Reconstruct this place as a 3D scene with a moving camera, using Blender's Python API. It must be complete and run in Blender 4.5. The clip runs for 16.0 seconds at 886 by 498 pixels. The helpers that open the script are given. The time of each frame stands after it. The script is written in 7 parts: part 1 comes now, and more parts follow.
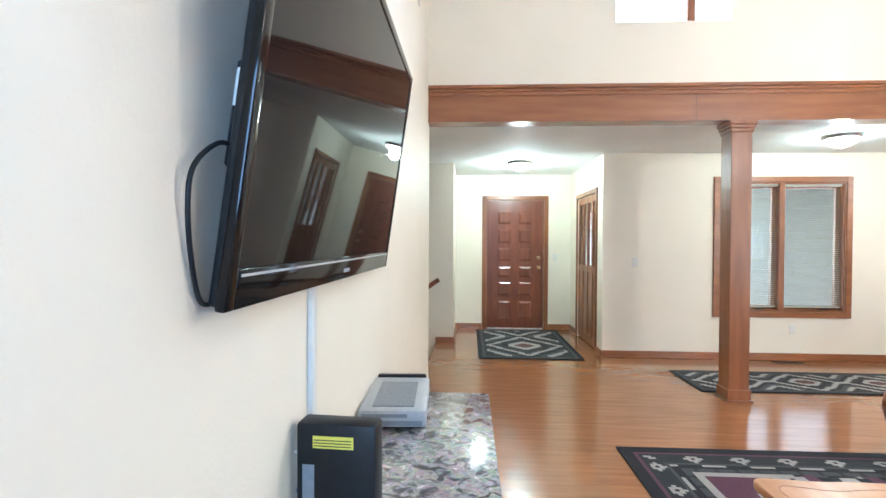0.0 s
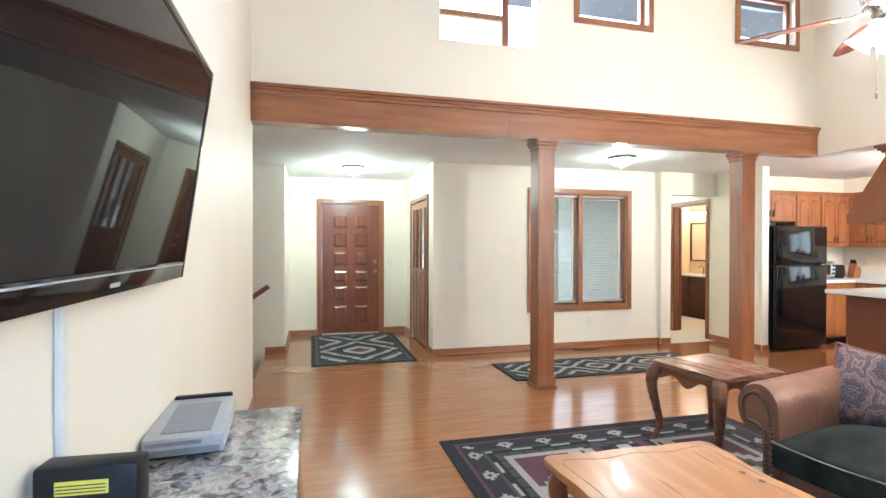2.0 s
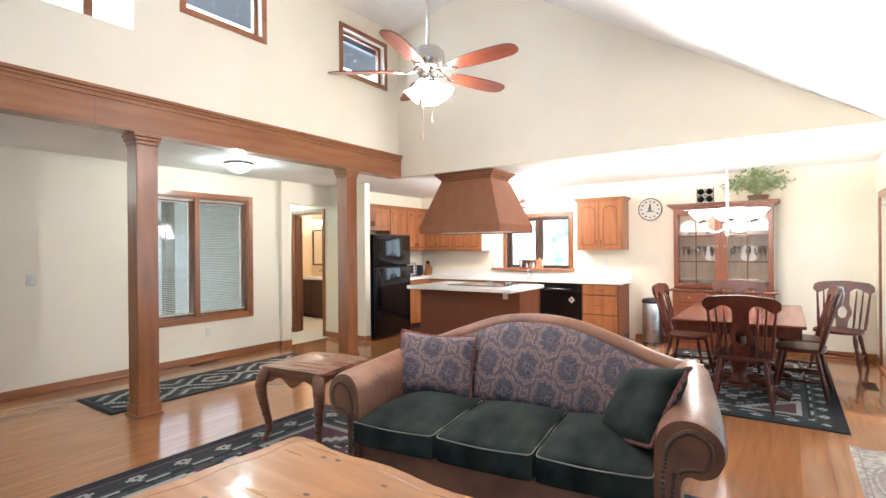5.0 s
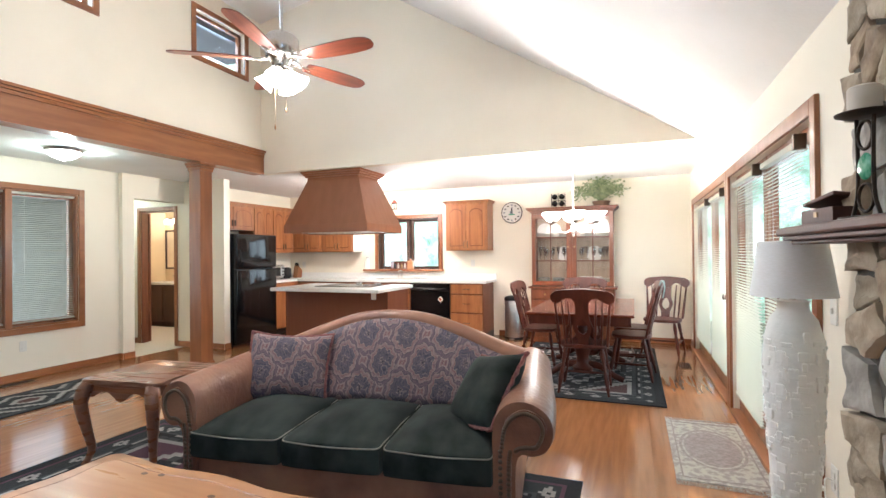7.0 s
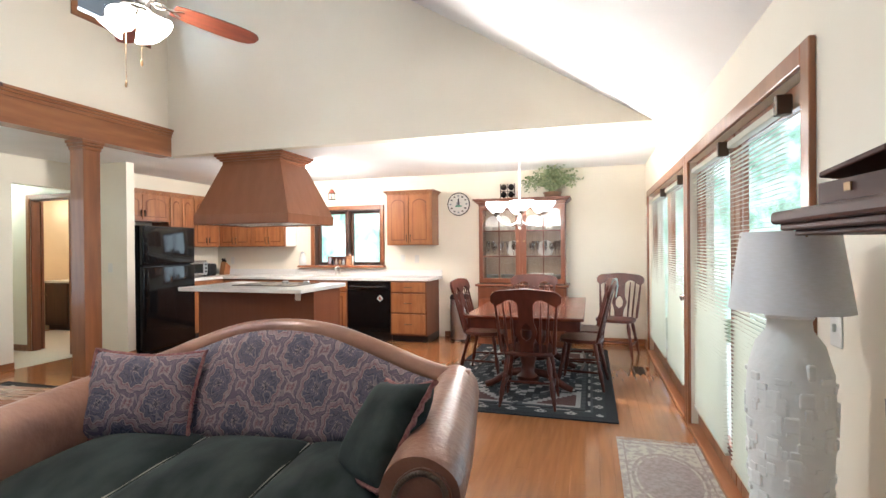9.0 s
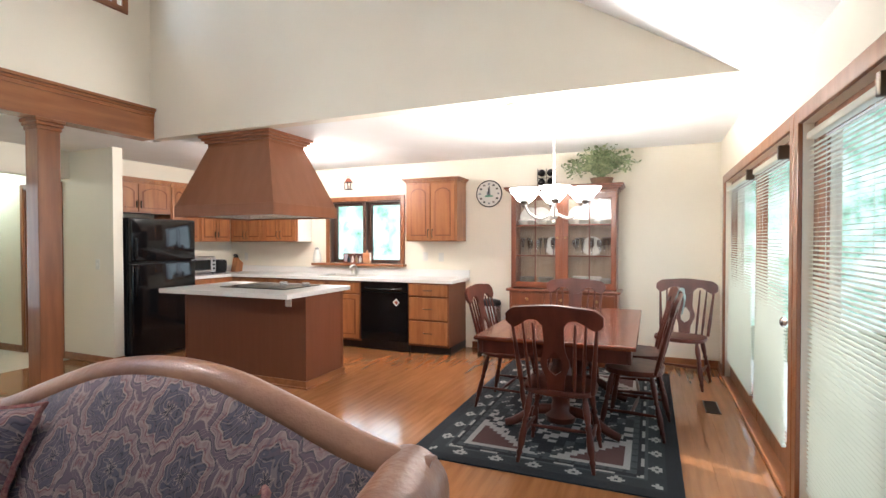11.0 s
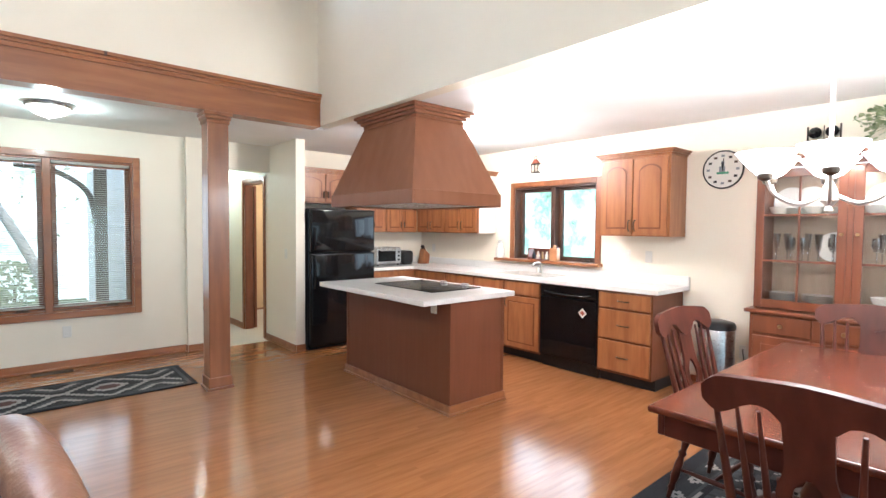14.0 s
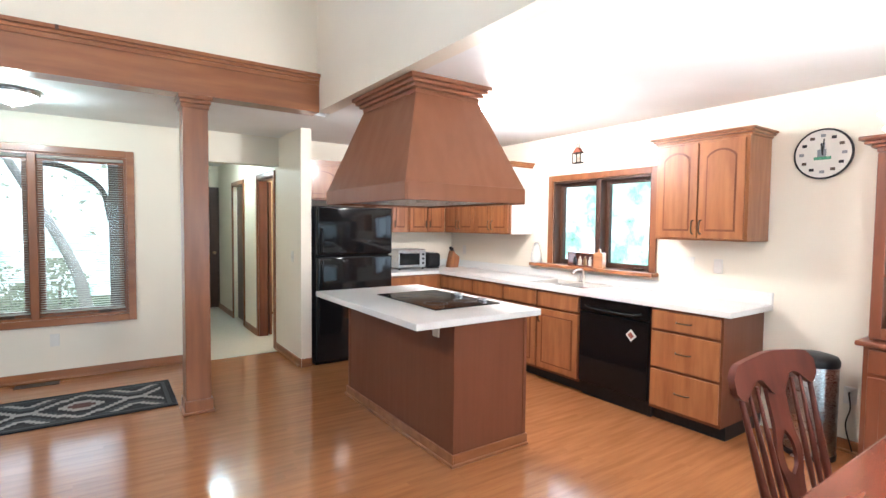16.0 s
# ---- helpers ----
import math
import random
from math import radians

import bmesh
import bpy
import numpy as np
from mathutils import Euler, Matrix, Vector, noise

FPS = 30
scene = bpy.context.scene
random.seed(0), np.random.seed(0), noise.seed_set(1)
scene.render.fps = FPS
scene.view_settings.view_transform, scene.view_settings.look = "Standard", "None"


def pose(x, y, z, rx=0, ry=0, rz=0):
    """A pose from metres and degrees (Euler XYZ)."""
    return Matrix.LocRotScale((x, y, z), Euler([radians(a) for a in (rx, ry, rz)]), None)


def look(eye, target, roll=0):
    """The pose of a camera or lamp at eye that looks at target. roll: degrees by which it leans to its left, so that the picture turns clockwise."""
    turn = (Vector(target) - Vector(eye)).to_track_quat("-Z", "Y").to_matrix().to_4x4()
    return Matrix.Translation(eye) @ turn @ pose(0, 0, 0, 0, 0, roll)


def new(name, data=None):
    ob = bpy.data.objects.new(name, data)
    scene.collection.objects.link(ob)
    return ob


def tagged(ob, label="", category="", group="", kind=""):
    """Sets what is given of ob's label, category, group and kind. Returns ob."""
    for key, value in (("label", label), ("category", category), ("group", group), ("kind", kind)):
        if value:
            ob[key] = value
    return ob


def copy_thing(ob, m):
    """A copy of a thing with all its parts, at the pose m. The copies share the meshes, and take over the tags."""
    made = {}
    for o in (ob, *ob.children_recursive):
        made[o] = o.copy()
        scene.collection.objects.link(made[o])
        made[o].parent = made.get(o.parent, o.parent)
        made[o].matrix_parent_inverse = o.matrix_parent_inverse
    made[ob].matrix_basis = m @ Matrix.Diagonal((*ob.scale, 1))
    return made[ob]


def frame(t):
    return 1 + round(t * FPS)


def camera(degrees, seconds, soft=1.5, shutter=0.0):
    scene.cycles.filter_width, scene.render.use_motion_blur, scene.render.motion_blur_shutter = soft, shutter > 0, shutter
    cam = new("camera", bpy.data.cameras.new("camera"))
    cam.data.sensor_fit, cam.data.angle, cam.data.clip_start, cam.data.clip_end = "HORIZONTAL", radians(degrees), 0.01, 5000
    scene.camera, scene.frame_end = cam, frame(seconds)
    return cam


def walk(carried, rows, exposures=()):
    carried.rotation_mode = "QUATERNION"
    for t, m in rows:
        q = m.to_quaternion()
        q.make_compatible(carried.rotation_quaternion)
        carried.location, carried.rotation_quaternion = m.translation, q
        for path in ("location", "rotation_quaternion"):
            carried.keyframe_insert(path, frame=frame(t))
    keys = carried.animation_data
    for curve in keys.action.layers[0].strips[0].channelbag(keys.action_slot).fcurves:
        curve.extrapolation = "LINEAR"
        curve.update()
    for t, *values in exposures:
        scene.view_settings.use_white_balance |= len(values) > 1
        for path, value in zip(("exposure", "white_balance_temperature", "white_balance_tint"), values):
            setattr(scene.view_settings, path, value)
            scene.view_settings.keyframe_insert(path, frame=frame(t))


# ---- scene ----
cam = camera(83.6, 16.0)
PATH = [
    (0, (0.018, 0.505, 1.376), (-0.086, 2.502, 1.347), 0.3),
    (0.5, (0.04, 0.503, 1.384), (0.04, 2.503, 1.356), 0.3),
    (1, (0.067, 0.502, 1.388), (0.209, 2.496, 1.364), 0.3),
    (1.5, (0.102, 0.498, 1.393), (0.414, 2.473, 1.372), 0.3),
    (2, (0.135, 0.49, 1.394), (0.651, 2.422, 1.379), 0.1),
    (2.5, (0.177, 0.469, 1.393), (0.895, 2.335, 1.384), -0.0),
    (3, (0.219, 0.45, 1.393), (1.158, 2.216, 1.389), -0.1),
    (3.5, (0.245, 0.43, 1.395), (1.395, 2.066, 1.396), -0.3),
    (4, (0.272, 0.392, 1.407), (1.613, 1.876, 1.406), -0.4),
    (4.5, (0.287, 0.389, 1.42), (1.795, 1.703, 1.418), -0.4),
    (5, (0.297, 0.376, 1.415), (1.94, 1.516, 1.415), -0.5),
    (7.5, (0.478, 0.22, 1.351), (2.367, 0.879, 1.358), -0.6),
    (8, (0.646, 0.204, 1.36), (2.553, 0.808, 1.355), -0.6),
    (8.5, (0.857, 0.193, 1.353), (2.774, 0.763, 1.344), -0.5),
    (11, (2.192, 0.171, 1.384), (4.036, 0.944, 1.352), -0.1),
    (11.5, (2.435, 0.152, 1.406), (4.211, 1.07, 1.361), 0.1),
    (12, (2.669, 0.147, 1.406), (4.371, 1.196, 1.353), 0.3),
    (12.5, (2.865, 0.201, 1.433), (4.481, 1.378, 1.369), 0.3),
    (13, (3.067, 0.218, 1.426), (4.567, 1.54, 1.36), 0.4),
    (13.5, (3.256, 0.253, 1.444), (4.652, 1.683, 1.367), 0.4),
    (14, (3.446, 0.336, 1.439), (4.753, 1.847, 1.356), 0.5),
    (14.5, (3.662, 0.433, 1.456), (4.887, 2.012, 1.366), 0.5),
    (15, (3.854, 0.553, 1.462), (5.031, 2.168, 1.369), 0.5),
    (15.5, (4.037, 0.643, 1.468), (5.184, 2.279, 1.376), 0.6),
    (16, (4.209, 0.734, 1.477), (5.341, 2.381, 1.38), 0.6),
]
EXPOSURES = [(0, 0.42, 5600, 10), (1.5, 0.46, 5750, 10), (3.5, 0.38, 5800, 10), (5, 0.15, 5850, 10), (8, -0.1, 5850, 10), (11, -0.38, 5850, 10), (12.5, -0.22, 5700, 10), (14.5, -0.06, 5550, 10), (16, -0.05, 5500, 10)]
walk(cam, [(t, look(eye, target, roll)) for t, eye, target, roll in PATH], EXPOSURES)

# ---- world, sun and exposure ----
world = bpy.data.worlds.new("sky")
scene.world = world
world.use_nodes = True
wn = world.node_tree.nodes
sky = wn.new("ShaderNodeTexSky")
sky.sky_type = "NISHITA"
sky.sun_disc = False
sky.sun_elevation, sky.sun_rotation = radians(70), radians(200)
world.node_tree.links.new(sky.outputs[0], wn["Background"].inputs[0])
wn["Background"].inputs[1].default_value = 0.15
sun = new("sun", bpy.data.lights.new("sun", "SUN"))
sun.data.energy, sun.data.angle, sun.data.color = 5.0, radians(0.6), (1, 0.95, 0.86)
sun.matrix_world = look((0, 0, 0), (-math.sin(radians(200)) * math.cos(radians(70)), -math.cos(radians(200)) * math.cos(radians(70)), -math.sin(radians(70))))


def lamp(name, kind, power, colour, m, size=0.1, size_y=0.0):
    ob = new(name, bpy.data.lights.new(name, kind))
    ob.data.energy, ob.data.color, ob.matrix_world = power, colour, m
    if kind == "AREA":
        ob.data.size = size
        if size_y:
            ob.data.shape, ob.data.size_y = "RECTANGLE", size_y
    else:
        ob.data.shadow_soft_size = size
    return ob


WARM, DAY, COOL = (1.0, 0.90, 0.78), (0.84, 0.94, 1.0), (0.82, 1.0, 0.89)
# daylight through the openings
lamp("daylight_french_doors", "AREA", 62, (0.74, 0.88, 1.0), look((5.4, -0.62, 1.1), (5.4, 2, 1.0)), 4.6, 1.9)
lamp("daylight_kitchen_window", "AREA", 14, DAY, look((8.245, 3.92, 1.51), (6, 3.92, 1.3)), 1.1, 0.82)
lamp("daylight_front_window", "AREA", 15, DAY, look((3.68, 6.75, 1.35), (3.68, 4, 1.2)), 1.4, 1.5)
for cx, power in ((1.75, 52), (3.12, 26), (5.08, 14)):
    lamp("daylight_clerestory", "AREA", power, (0.66, 0.84, 1.0), look((cx, 5.2, 3.95), (cx, 2, 2.5)), 0.7, 0.5)
# added blue fill for the west wall; no window is seen there
lamp("side_fill_light", "AREA", 26, (0.36, 0.62, 1.0), look((0.06, -0.6, 1.5), (0.0, 2, 1.3)), 0.55, 1.0)
# lamps in the rooms; those of kitchen, hall and hutch are unseen, inferred
lamp("fan_bulb", "POINT", 88, WARM, pose(3.12, 2.45, 2.50), 0.08)
lamp("entry_bulb", "POINT", 60, COOL, pose(0.685, 7.15, 2.30), 0.06)
lamp("dining_nook_bulb", "POINT", 21, COOL, pose(3.68, 5.6, 2.30), 0.06)
lamp("chandelier_bulb", "POINT", 52, WARM, pose(6.13, 0.875, 1.86), 0.2)
lamp("chandelier_upward_light", "SPOT", 225, WARM, look((6.13, 0.875, 1.80), (6.13, 0.876, 3)), 0.25).data.spot_size = radians(165)
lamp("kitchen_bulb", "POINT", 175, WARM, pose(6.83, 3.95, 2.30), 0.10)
lamp("hall_bulb", "POINT", 34, COOL, pose(5.47, 7.9, 2.28), 0.06)
lamp("hutch_bulb", "AREA", 9, WARM, look((8.05, 1.1, 1.9), (8.05, 1.1, 0)), 0.9, 0.1)
lamp("bath_bulb", "POINT", 50, (1, 0.8, 0.58), pose(6.7, 7.5, 2.1), 0.08)

# ---- materials ----
def material(name, colour, rough=0.5, metal=0.0, second=None, scale=8.0, detail=4.0, stretch=(1, 1, 1), bump=0.0, bump_scale=60.0, coat=0.0, ramp=(0.35, 0.65), island=0.0, sheen=0.0, spec=0.5):
    m = bpy.data.materials.new(name)
    m.use_nodes = True
    n, l = m.node_tree.nodes, m.node_tree.links
    b = n["Principled BSDF"]
    b.inputs["Roughness"].default_value, b.inputs["Metallic"].default_value = rough, metal
    b.inputs["Coat Weight"].default_value, b.inputs["Sheen Weight"].default_value = coat, sheen
    b.inputs["Specular IOR Level"].default_value = spec
    b.inputs["Coat Roughness"].default_value = 0.12
    b.inputs["Base Color"].default_value = (*colour, 1)
    co = n.new("ShaderNodeTexCoord")
    mp = n.new("ShaderNodeMapping")
    mp.inputs["Scale"].default_value = stretch
    l.new(co.outputs["Object"], mp.inputs["Vector"])
    if second:
        t = n.new("ShaderNodeTexNoise")
        t.inputs["Scale"].default_value, t.inputs["Detail"].default_value = scale, detail
        r = n.new("ShaderNodeValToRGB")
        r.color_ramp.elements[0].position, r.color_ramp.elements[1].position = ramp
        r.color_ramp.elements[0].color, r.color_ramp.elements[1].color = (*colour, 1), (*second, 1)
        l.new(mp.outputs[0], t.inputs["Vector"])
        l.new(t.outputs["Fac"], r.inputs[0])
        out = r.outputs[0]
        if island:
            info = n.new("ShaderNodeObjectInfo")
            mr = n.new("ShaderNodeMapRange")
            mr.inputs[3].default_value, mr.inputs[4].default_value = 1 - island, 1 + island
            l.new(info.outputs["Random"], mr.inputs[0])
            h = n.new("ShaderNodeHueSaturation")
            l.new(mr.outputs[0], h.inputs["Value"])
            l.new(out, h.inputs["Color"])
            out = h.outputs[0]
        l.new(out, b.inputs["Base Color"])
        rr = n.new("ShaderNodeMapRange")
        rr.inputs[3].default_value, rr.inputs[4].default_value = max(rough - 0.07, 0.02), min(rough + 0.07, 1)
        l.new(t.outputs["Fac"], rr.inputs[0])
        l.new(rr.outputs[0], b.inputs["Roughness"])
    if bump:
        t2 = n.new("ShaderNodeTexNoise")
        t2.inputs["Scale"].default_value, t2.inputs["Detail"].default_value = bump_scale, 3
        l.new(mp.outputs[0], t2.inputs["Vector"])
        bp = n.new("ShaderNodeBump")
        bp.inputs["Strength"].default_value, bp.inputs["Distance"].default_value = bump, 0.004
        l.new(t2.outputs["Fac"], bp.inputs["Height"])
        l.new(bp.outputs[0], b.inputs["Normal"])
    return m


def glow(name, colour, strength):
    m = bpy.data.materials.new(name)
    m.use_nodes = True
    b = m.node_tree.nodes["Principled BSDF"]
    b.inputs["Base Color"].default_value = (*colour, 1)
    b.inputs["Emission Color"].default_value, b.inputs["Emission Strength"].default_value = (*colour, 1), strength
    b.inputs["Roughness"].default_value = 0.35
    return m


def glass(name, tint=(1, 1, 1), gloss=0.03):
    m = bpy.data.materials.new(name)
    m.use_nodes = True
    n, l = m.node_tree.nodes, m.node_tree.links
    n.remove(n["Principled BSDF"])
    tr, gl, mx, lw = n.new("ShaderNodeBsdfTransparent"), n.new("ShaderNodeBsdfGlossy"), n.new("ShaderNodeMixShader"), n.new("ShaderNodeLayerWeight")
    lw.inputs[0].default_value = 0.5
    pw, sc = n.new("ShaderNodeMath"), n.new("ShaderNodeMath")
    pw.operation, pw.inputs[1].default_value = "POWER", 4.0
    sc.operation, sc.inputs[1].default_value, sc.inputs[2].default_value = "MULTIPLY_ADD", 0.5, gloss
    l.new(lw.outputs["Facing"], pw.inputs[0])
    l.new(pw.outputs[0], sc.inputs[0])
    tr.inputs[0].default_value, gl.inputs["Roughness"].default_value = (*tint, 1), 0.02
    l.new(sc.outputs[0], mx.inputs[0])
    l.new(tr.outputs[0], mx.inputs[1])
    l.new(gl.outputs[0], mx.inputs[2])
    l.new(mx.outputs[0], n["Material Output"].inputs[0])
    return m


PAINT = material("cream_wall_paint", (0.765, 0.70, 0.575), 0.6, second=(0.80, 0.74, 0.615), scale=1.2, bump=0.12, bump_scale=140)
CEIL = material("white_textured_ceiling", (0.80, 0.79, 0.76), 0.8, second=(0.84, 0.83, 0.81), scale=2.0, bump=0.35, bump_scale=45)
OAK = material("red_oak_trim", (0.275, 0.102, 0.036), 0.34, second=(0.20, 0.067, 0.022), scale=5, stretch=(3, 3, 0.35), coat=0.4, bump=0.05, bump_scale=90)
OAK_H = material("red_oak_trim_lengthwise", (0.31, 0.118, 0.041), 0.34, second=(0.225, 0.077, 0.025), scale=5, stretch=(0.35, 3, 3), coat=0.4, bump=0.05, bump_scale=90)
CAB = material("honey_oak_cabinet", (0.33, 0.132, 0.046), 0.36, second=(0.235, 0.083, 0.028), scale=6, stretch=(3, 3, 0.4), coat=0.3)
PANEL = material("brown_island_panel", (0.155, 0.054, 0.027), 0.45, second=(0.143, 0.049, 0.024), scale=6, detail=5, stretch=(4, 4, 0.3), spec=0.25)
DOORWOOD = material("mahogany_stained_door", (0.20, 0.058, 0.025), 0.3, second=(0.14, 0.037, 0.016), scale=5, stretch=(4, 4, 0.35), coat=0.5)
FLOOR = material("oak_floor", (0.335, 0.140, 0.052), 0.17, second=(0.27, 0.106, 0.039), scale=4, stretch=(0.5, 6, 1), coat=0.25, island=0.06)
JOINT = material("dark_board_joint", (0.19, 0.078, 0.03), 0.95, spec=0.05)

LEATHER = material("tan_brown_leather", (0.30, 0.145, 0.085), 0.36, second=(0.13, 0.052, 0.036), scale=3.2, detail=7, bump=0.8, bump_scale=38, coat=0.08, ramp=(0.3, 0.7))
VELVET = material("dark_green_velvet", (0.010, 0.0125, 0.0105), 0.9, second=(0.036, 0.043, 0.037), scale=5.5, detail=7, stretch=(1, 0.5, 1), sheen=0.04, bump=0.2, bump_scale=200, spec=0.12)
PIPING = material("grey_piping", (0.28, 0.25, 0.20), 0.7, bump=0.3, bump_scale=400)
PEWTER = material("aged_pewter_nail", (0.15, 0.115, 0.085), 0.34, 0.8, second=(0.08, 0.055, 0.04), scale=40)
BRASS = material("aged_brass_nail", (0.34, 0.22, 0.11), 0.3, 0.9)
FRINGE = material("burgundy_fringe", (0.13, 0.03, 0.035), 0.85, second=(0.22, 0.10, 0.08), scale=80)
PINE = material("honey_pine", (0.50, 0.25, 0.115), 0.3, second=(0.42, 0.19, 0.08), scale=4, stretch=(5, 0.4, 5), coat=0.35, bump=0.04, bump_scale=80)
PINE_DARK = material("worn_pine_leg", (0.26, 0.105, 0.05), 0.36, second=(0.19, 0.07, 0.032), scale=5, stretch=(4, 4, 0.5), coat=0.3)
KNOT = material("pine_knot", (0.09, 0.035, 0.018), 0.4)
CHERRY = material("dark_cherry", (0.085, 0.022, 0.013), 0.36, second=(0.05, 0.013, 0.008), scale=4, stretch=(3, 3, 0.5), spec=0.22)
CHERRY_TOP = material("cherry_tabletop", (0.125, 0.031, 0.014), 0.2, second=(0.09, 0.021, 0.010), scale=4, stretch=(0.4, 5, 1), coat=0.05, spec=0.4)
HUTCH = material("cherry_hutch", (0.18, 0.055, 0.023), 0.32, second=(0.13, 0.037, 0.015), scale=4, stretch=(4, 4, 0.4), coat=0.35)
WHITE_TOP = material("white_speckled_laminate", (0.76, 0.75, 0.72), 0.3, second=(0.70, 0.69, 0.66), scale=120, ramp=(0.45, 0.6))
BLACK = material("black_gloss_appliance", (0.004, 0.004, 0.0045), 0.08, second=(0.006, 0.006, 0.0065), scale=3, spec=0.28)
BLACK_MATT = material("black_plastic", (0.010, 0.010, 0.011), 0.4, second=(0.015, 0.015, 0.016), scale=30, spec=0.25)
SCREEN = material("dark_glossy_screen", (0.006, 0.006, 0.008), 0.03, spec=0.14)
STEEL = material("brushed_steel", (0.55, 0.55, 0.54), 0.28, 1.0, second=(0.48, 0.48, 0.47), scale=40, stretch=(1, 1, 12))
NICKEL = material("brushed_nickel", (0.50, 0.47, 0.43), 0.25, 1.0)
BRONZE = material("dark_bronze_pull", (0.10, 0.075, 0.055), 0.28, 0.85)
SILVER = material("silver_plastic", (0.42, 0.43, 0.44), 0.4, second=(0.38, 0.39, 0.40), scale=60)
GREYTOP = material("grey_plastic", (0.22, 0.24, 0.26), 0.45, second=(0.19, 0.21, 0.23), scale=60)
YELLOW = material("yellow_sticker", (0.75, 0.66, 0.10), 0.5)
WHITE = material("white_plastic", (0.72, 0.70, 0.64), 0.4, second=(0.69, 0.67, 0.61), scale=10)
BLINDM = material("cream_aluminium_blind", (0.68, 0.67, 0.58), 0.45, second=(0.64, 0.63, 0.55), scale=3)
PLASTER = material("white_carved_plaster", (0.84, 0.83, 0.80), 0.8, second=(0.80, 0.79, 0.76), scale=14, bump=0.9, bump_scale=28)
SHADE = material("white_linen_shade", (0.90, 0.89, 0.90), 0.85, second=(0.85, 0.84, 0.83), scale=50, stretch=(1, 1, 6), bump=0.2, bump_scale=300)
PLASTER_CHIP = material("white_carved_plaster_raised", (0.84, 0.83, 0.80), 0.8, second=(0.82, 0.81, 0.78), scale=3)
ENDWOOD = material("brown_stained_pine", (0.22, 0.092, 0.05), 0.28, second=(0.15, 0.057, 0.032), scale=4, stretch=(5, 0.4, 5), coat=0.3, bump=0.04, bump_scale=80)
STONES = [material("tan_fieldstone", (0.28, 0.215, 0.15), 0.9, second=(0.52, 0.43, 0.32), scale=9, detail=10, bump=1.0, bump_scale=45, island=0.2),
          material("grey_fieldstone", (0.24, 0.215, 0.19), 0.9, second=(0.47, 0.43, 0.38), scale=8, detail=10, bump=1.0, bump_scale=55, island=0.2),
          material("brown_fieldstone", (0.20, 0.14, 0.095), 0.9, second=(0.42, 0.32, 0.22), scale=11, detail=10, bump=1.0, bump_scale=40, island=0.2)]
MORTAR = material("grey_mortar", (0.075, 0.066, 0.056), 0.95, second=(0.11, 0.10, 0.085), scale=30, bump=0.8, bump_scale=50)
MANTEL = material("dark_stained_mantel", (0.085, 0.031, 0.02), 0.5, second=(0.06, 0.021, 0.014), scale=5, stretch=(0.4, 4, 4), spec=0.3)
IRON = material("rusted_black_iron", (0.022, 0.016, 0.012), 0.55, 0.6, second=(0.05, 0.03, 0.018), scale=30)
CANDLE = material("ivory_wax", (0.55, 0.48, 0.40), 0.55, second=(0.50, 0.43, 0.35), scale=12)
JADE = material("mottled_green_glass", (0.03, 0.22, 0.11), 0.15, second=(0.18, 0.42, 0.28), scale=60)
LEAF = material("ivy_leaf", (0.10, 0.15, 0.055), 0.45, second=(0.36, 0.40, 0.22), scale=14)
BASKET = material("brown_wicker", (0.10, 0.05, 0.025), 0.7, second=(0.16, 0.09, 0.05), scale=60, bump=0.6, bump_scale=90)
CHINA = material("white_china", (0.68, 0.66, 0.60), 0.18)
CARPET = material("beige_hall_carpet", (0.52, 0.49, 0.42), 0.95, second=(0.46, 0.43, 0.36), scale=50, bump=0.6, bump_scale=250)
BATHWALL = material("warm_bath_wall", (0.72, 0.56, 0.34), 0.6, second=(0.69, 0.53, 0.32), scale=3)
DARKWOOD = material("dark_brown_vanity", (0.06, 0.026, 0.016), 0.35, second=(0.045, 0.018, 0.012), scale=5, stretch=(4, 4, 0.4))
MIRROR = material("mirror_glass", (0.85, 0.85, 0.85), 0.02, 1.0)
BROWN_VENT = material("brown_metal_register", (0.07, 0.045, 0.03), 0.45, 0.5)
GLASS = glass("clear_glass")
CRYSTAL = glass("clear_stemware", (0.93, 0.95, 0.95), 0.30)
FROST = glow("frosted_glass_shade_lit", (1.0, 0.95, 0.87), 20.0)
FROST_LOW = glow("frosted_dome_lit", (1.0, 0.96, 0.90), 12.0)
OUTWALL = material("weathered_siding", (0.76, 0.79, 0.80), 0.8, second=(0.66, 0.69, 0.70), scale=4, stretch=(1, 1, 8))
CLOTH = material("pale_turquoise_cloth", (0.25, 0.36, 0.35), 0.9, second=(0.32, 0.42, 0.40), scale=20)
TOWELRED = material("brick_red_fabric", (0.28, 0.07, 0.04), 0.9, second=(0.34, 0.10, 0.06), scale=30)


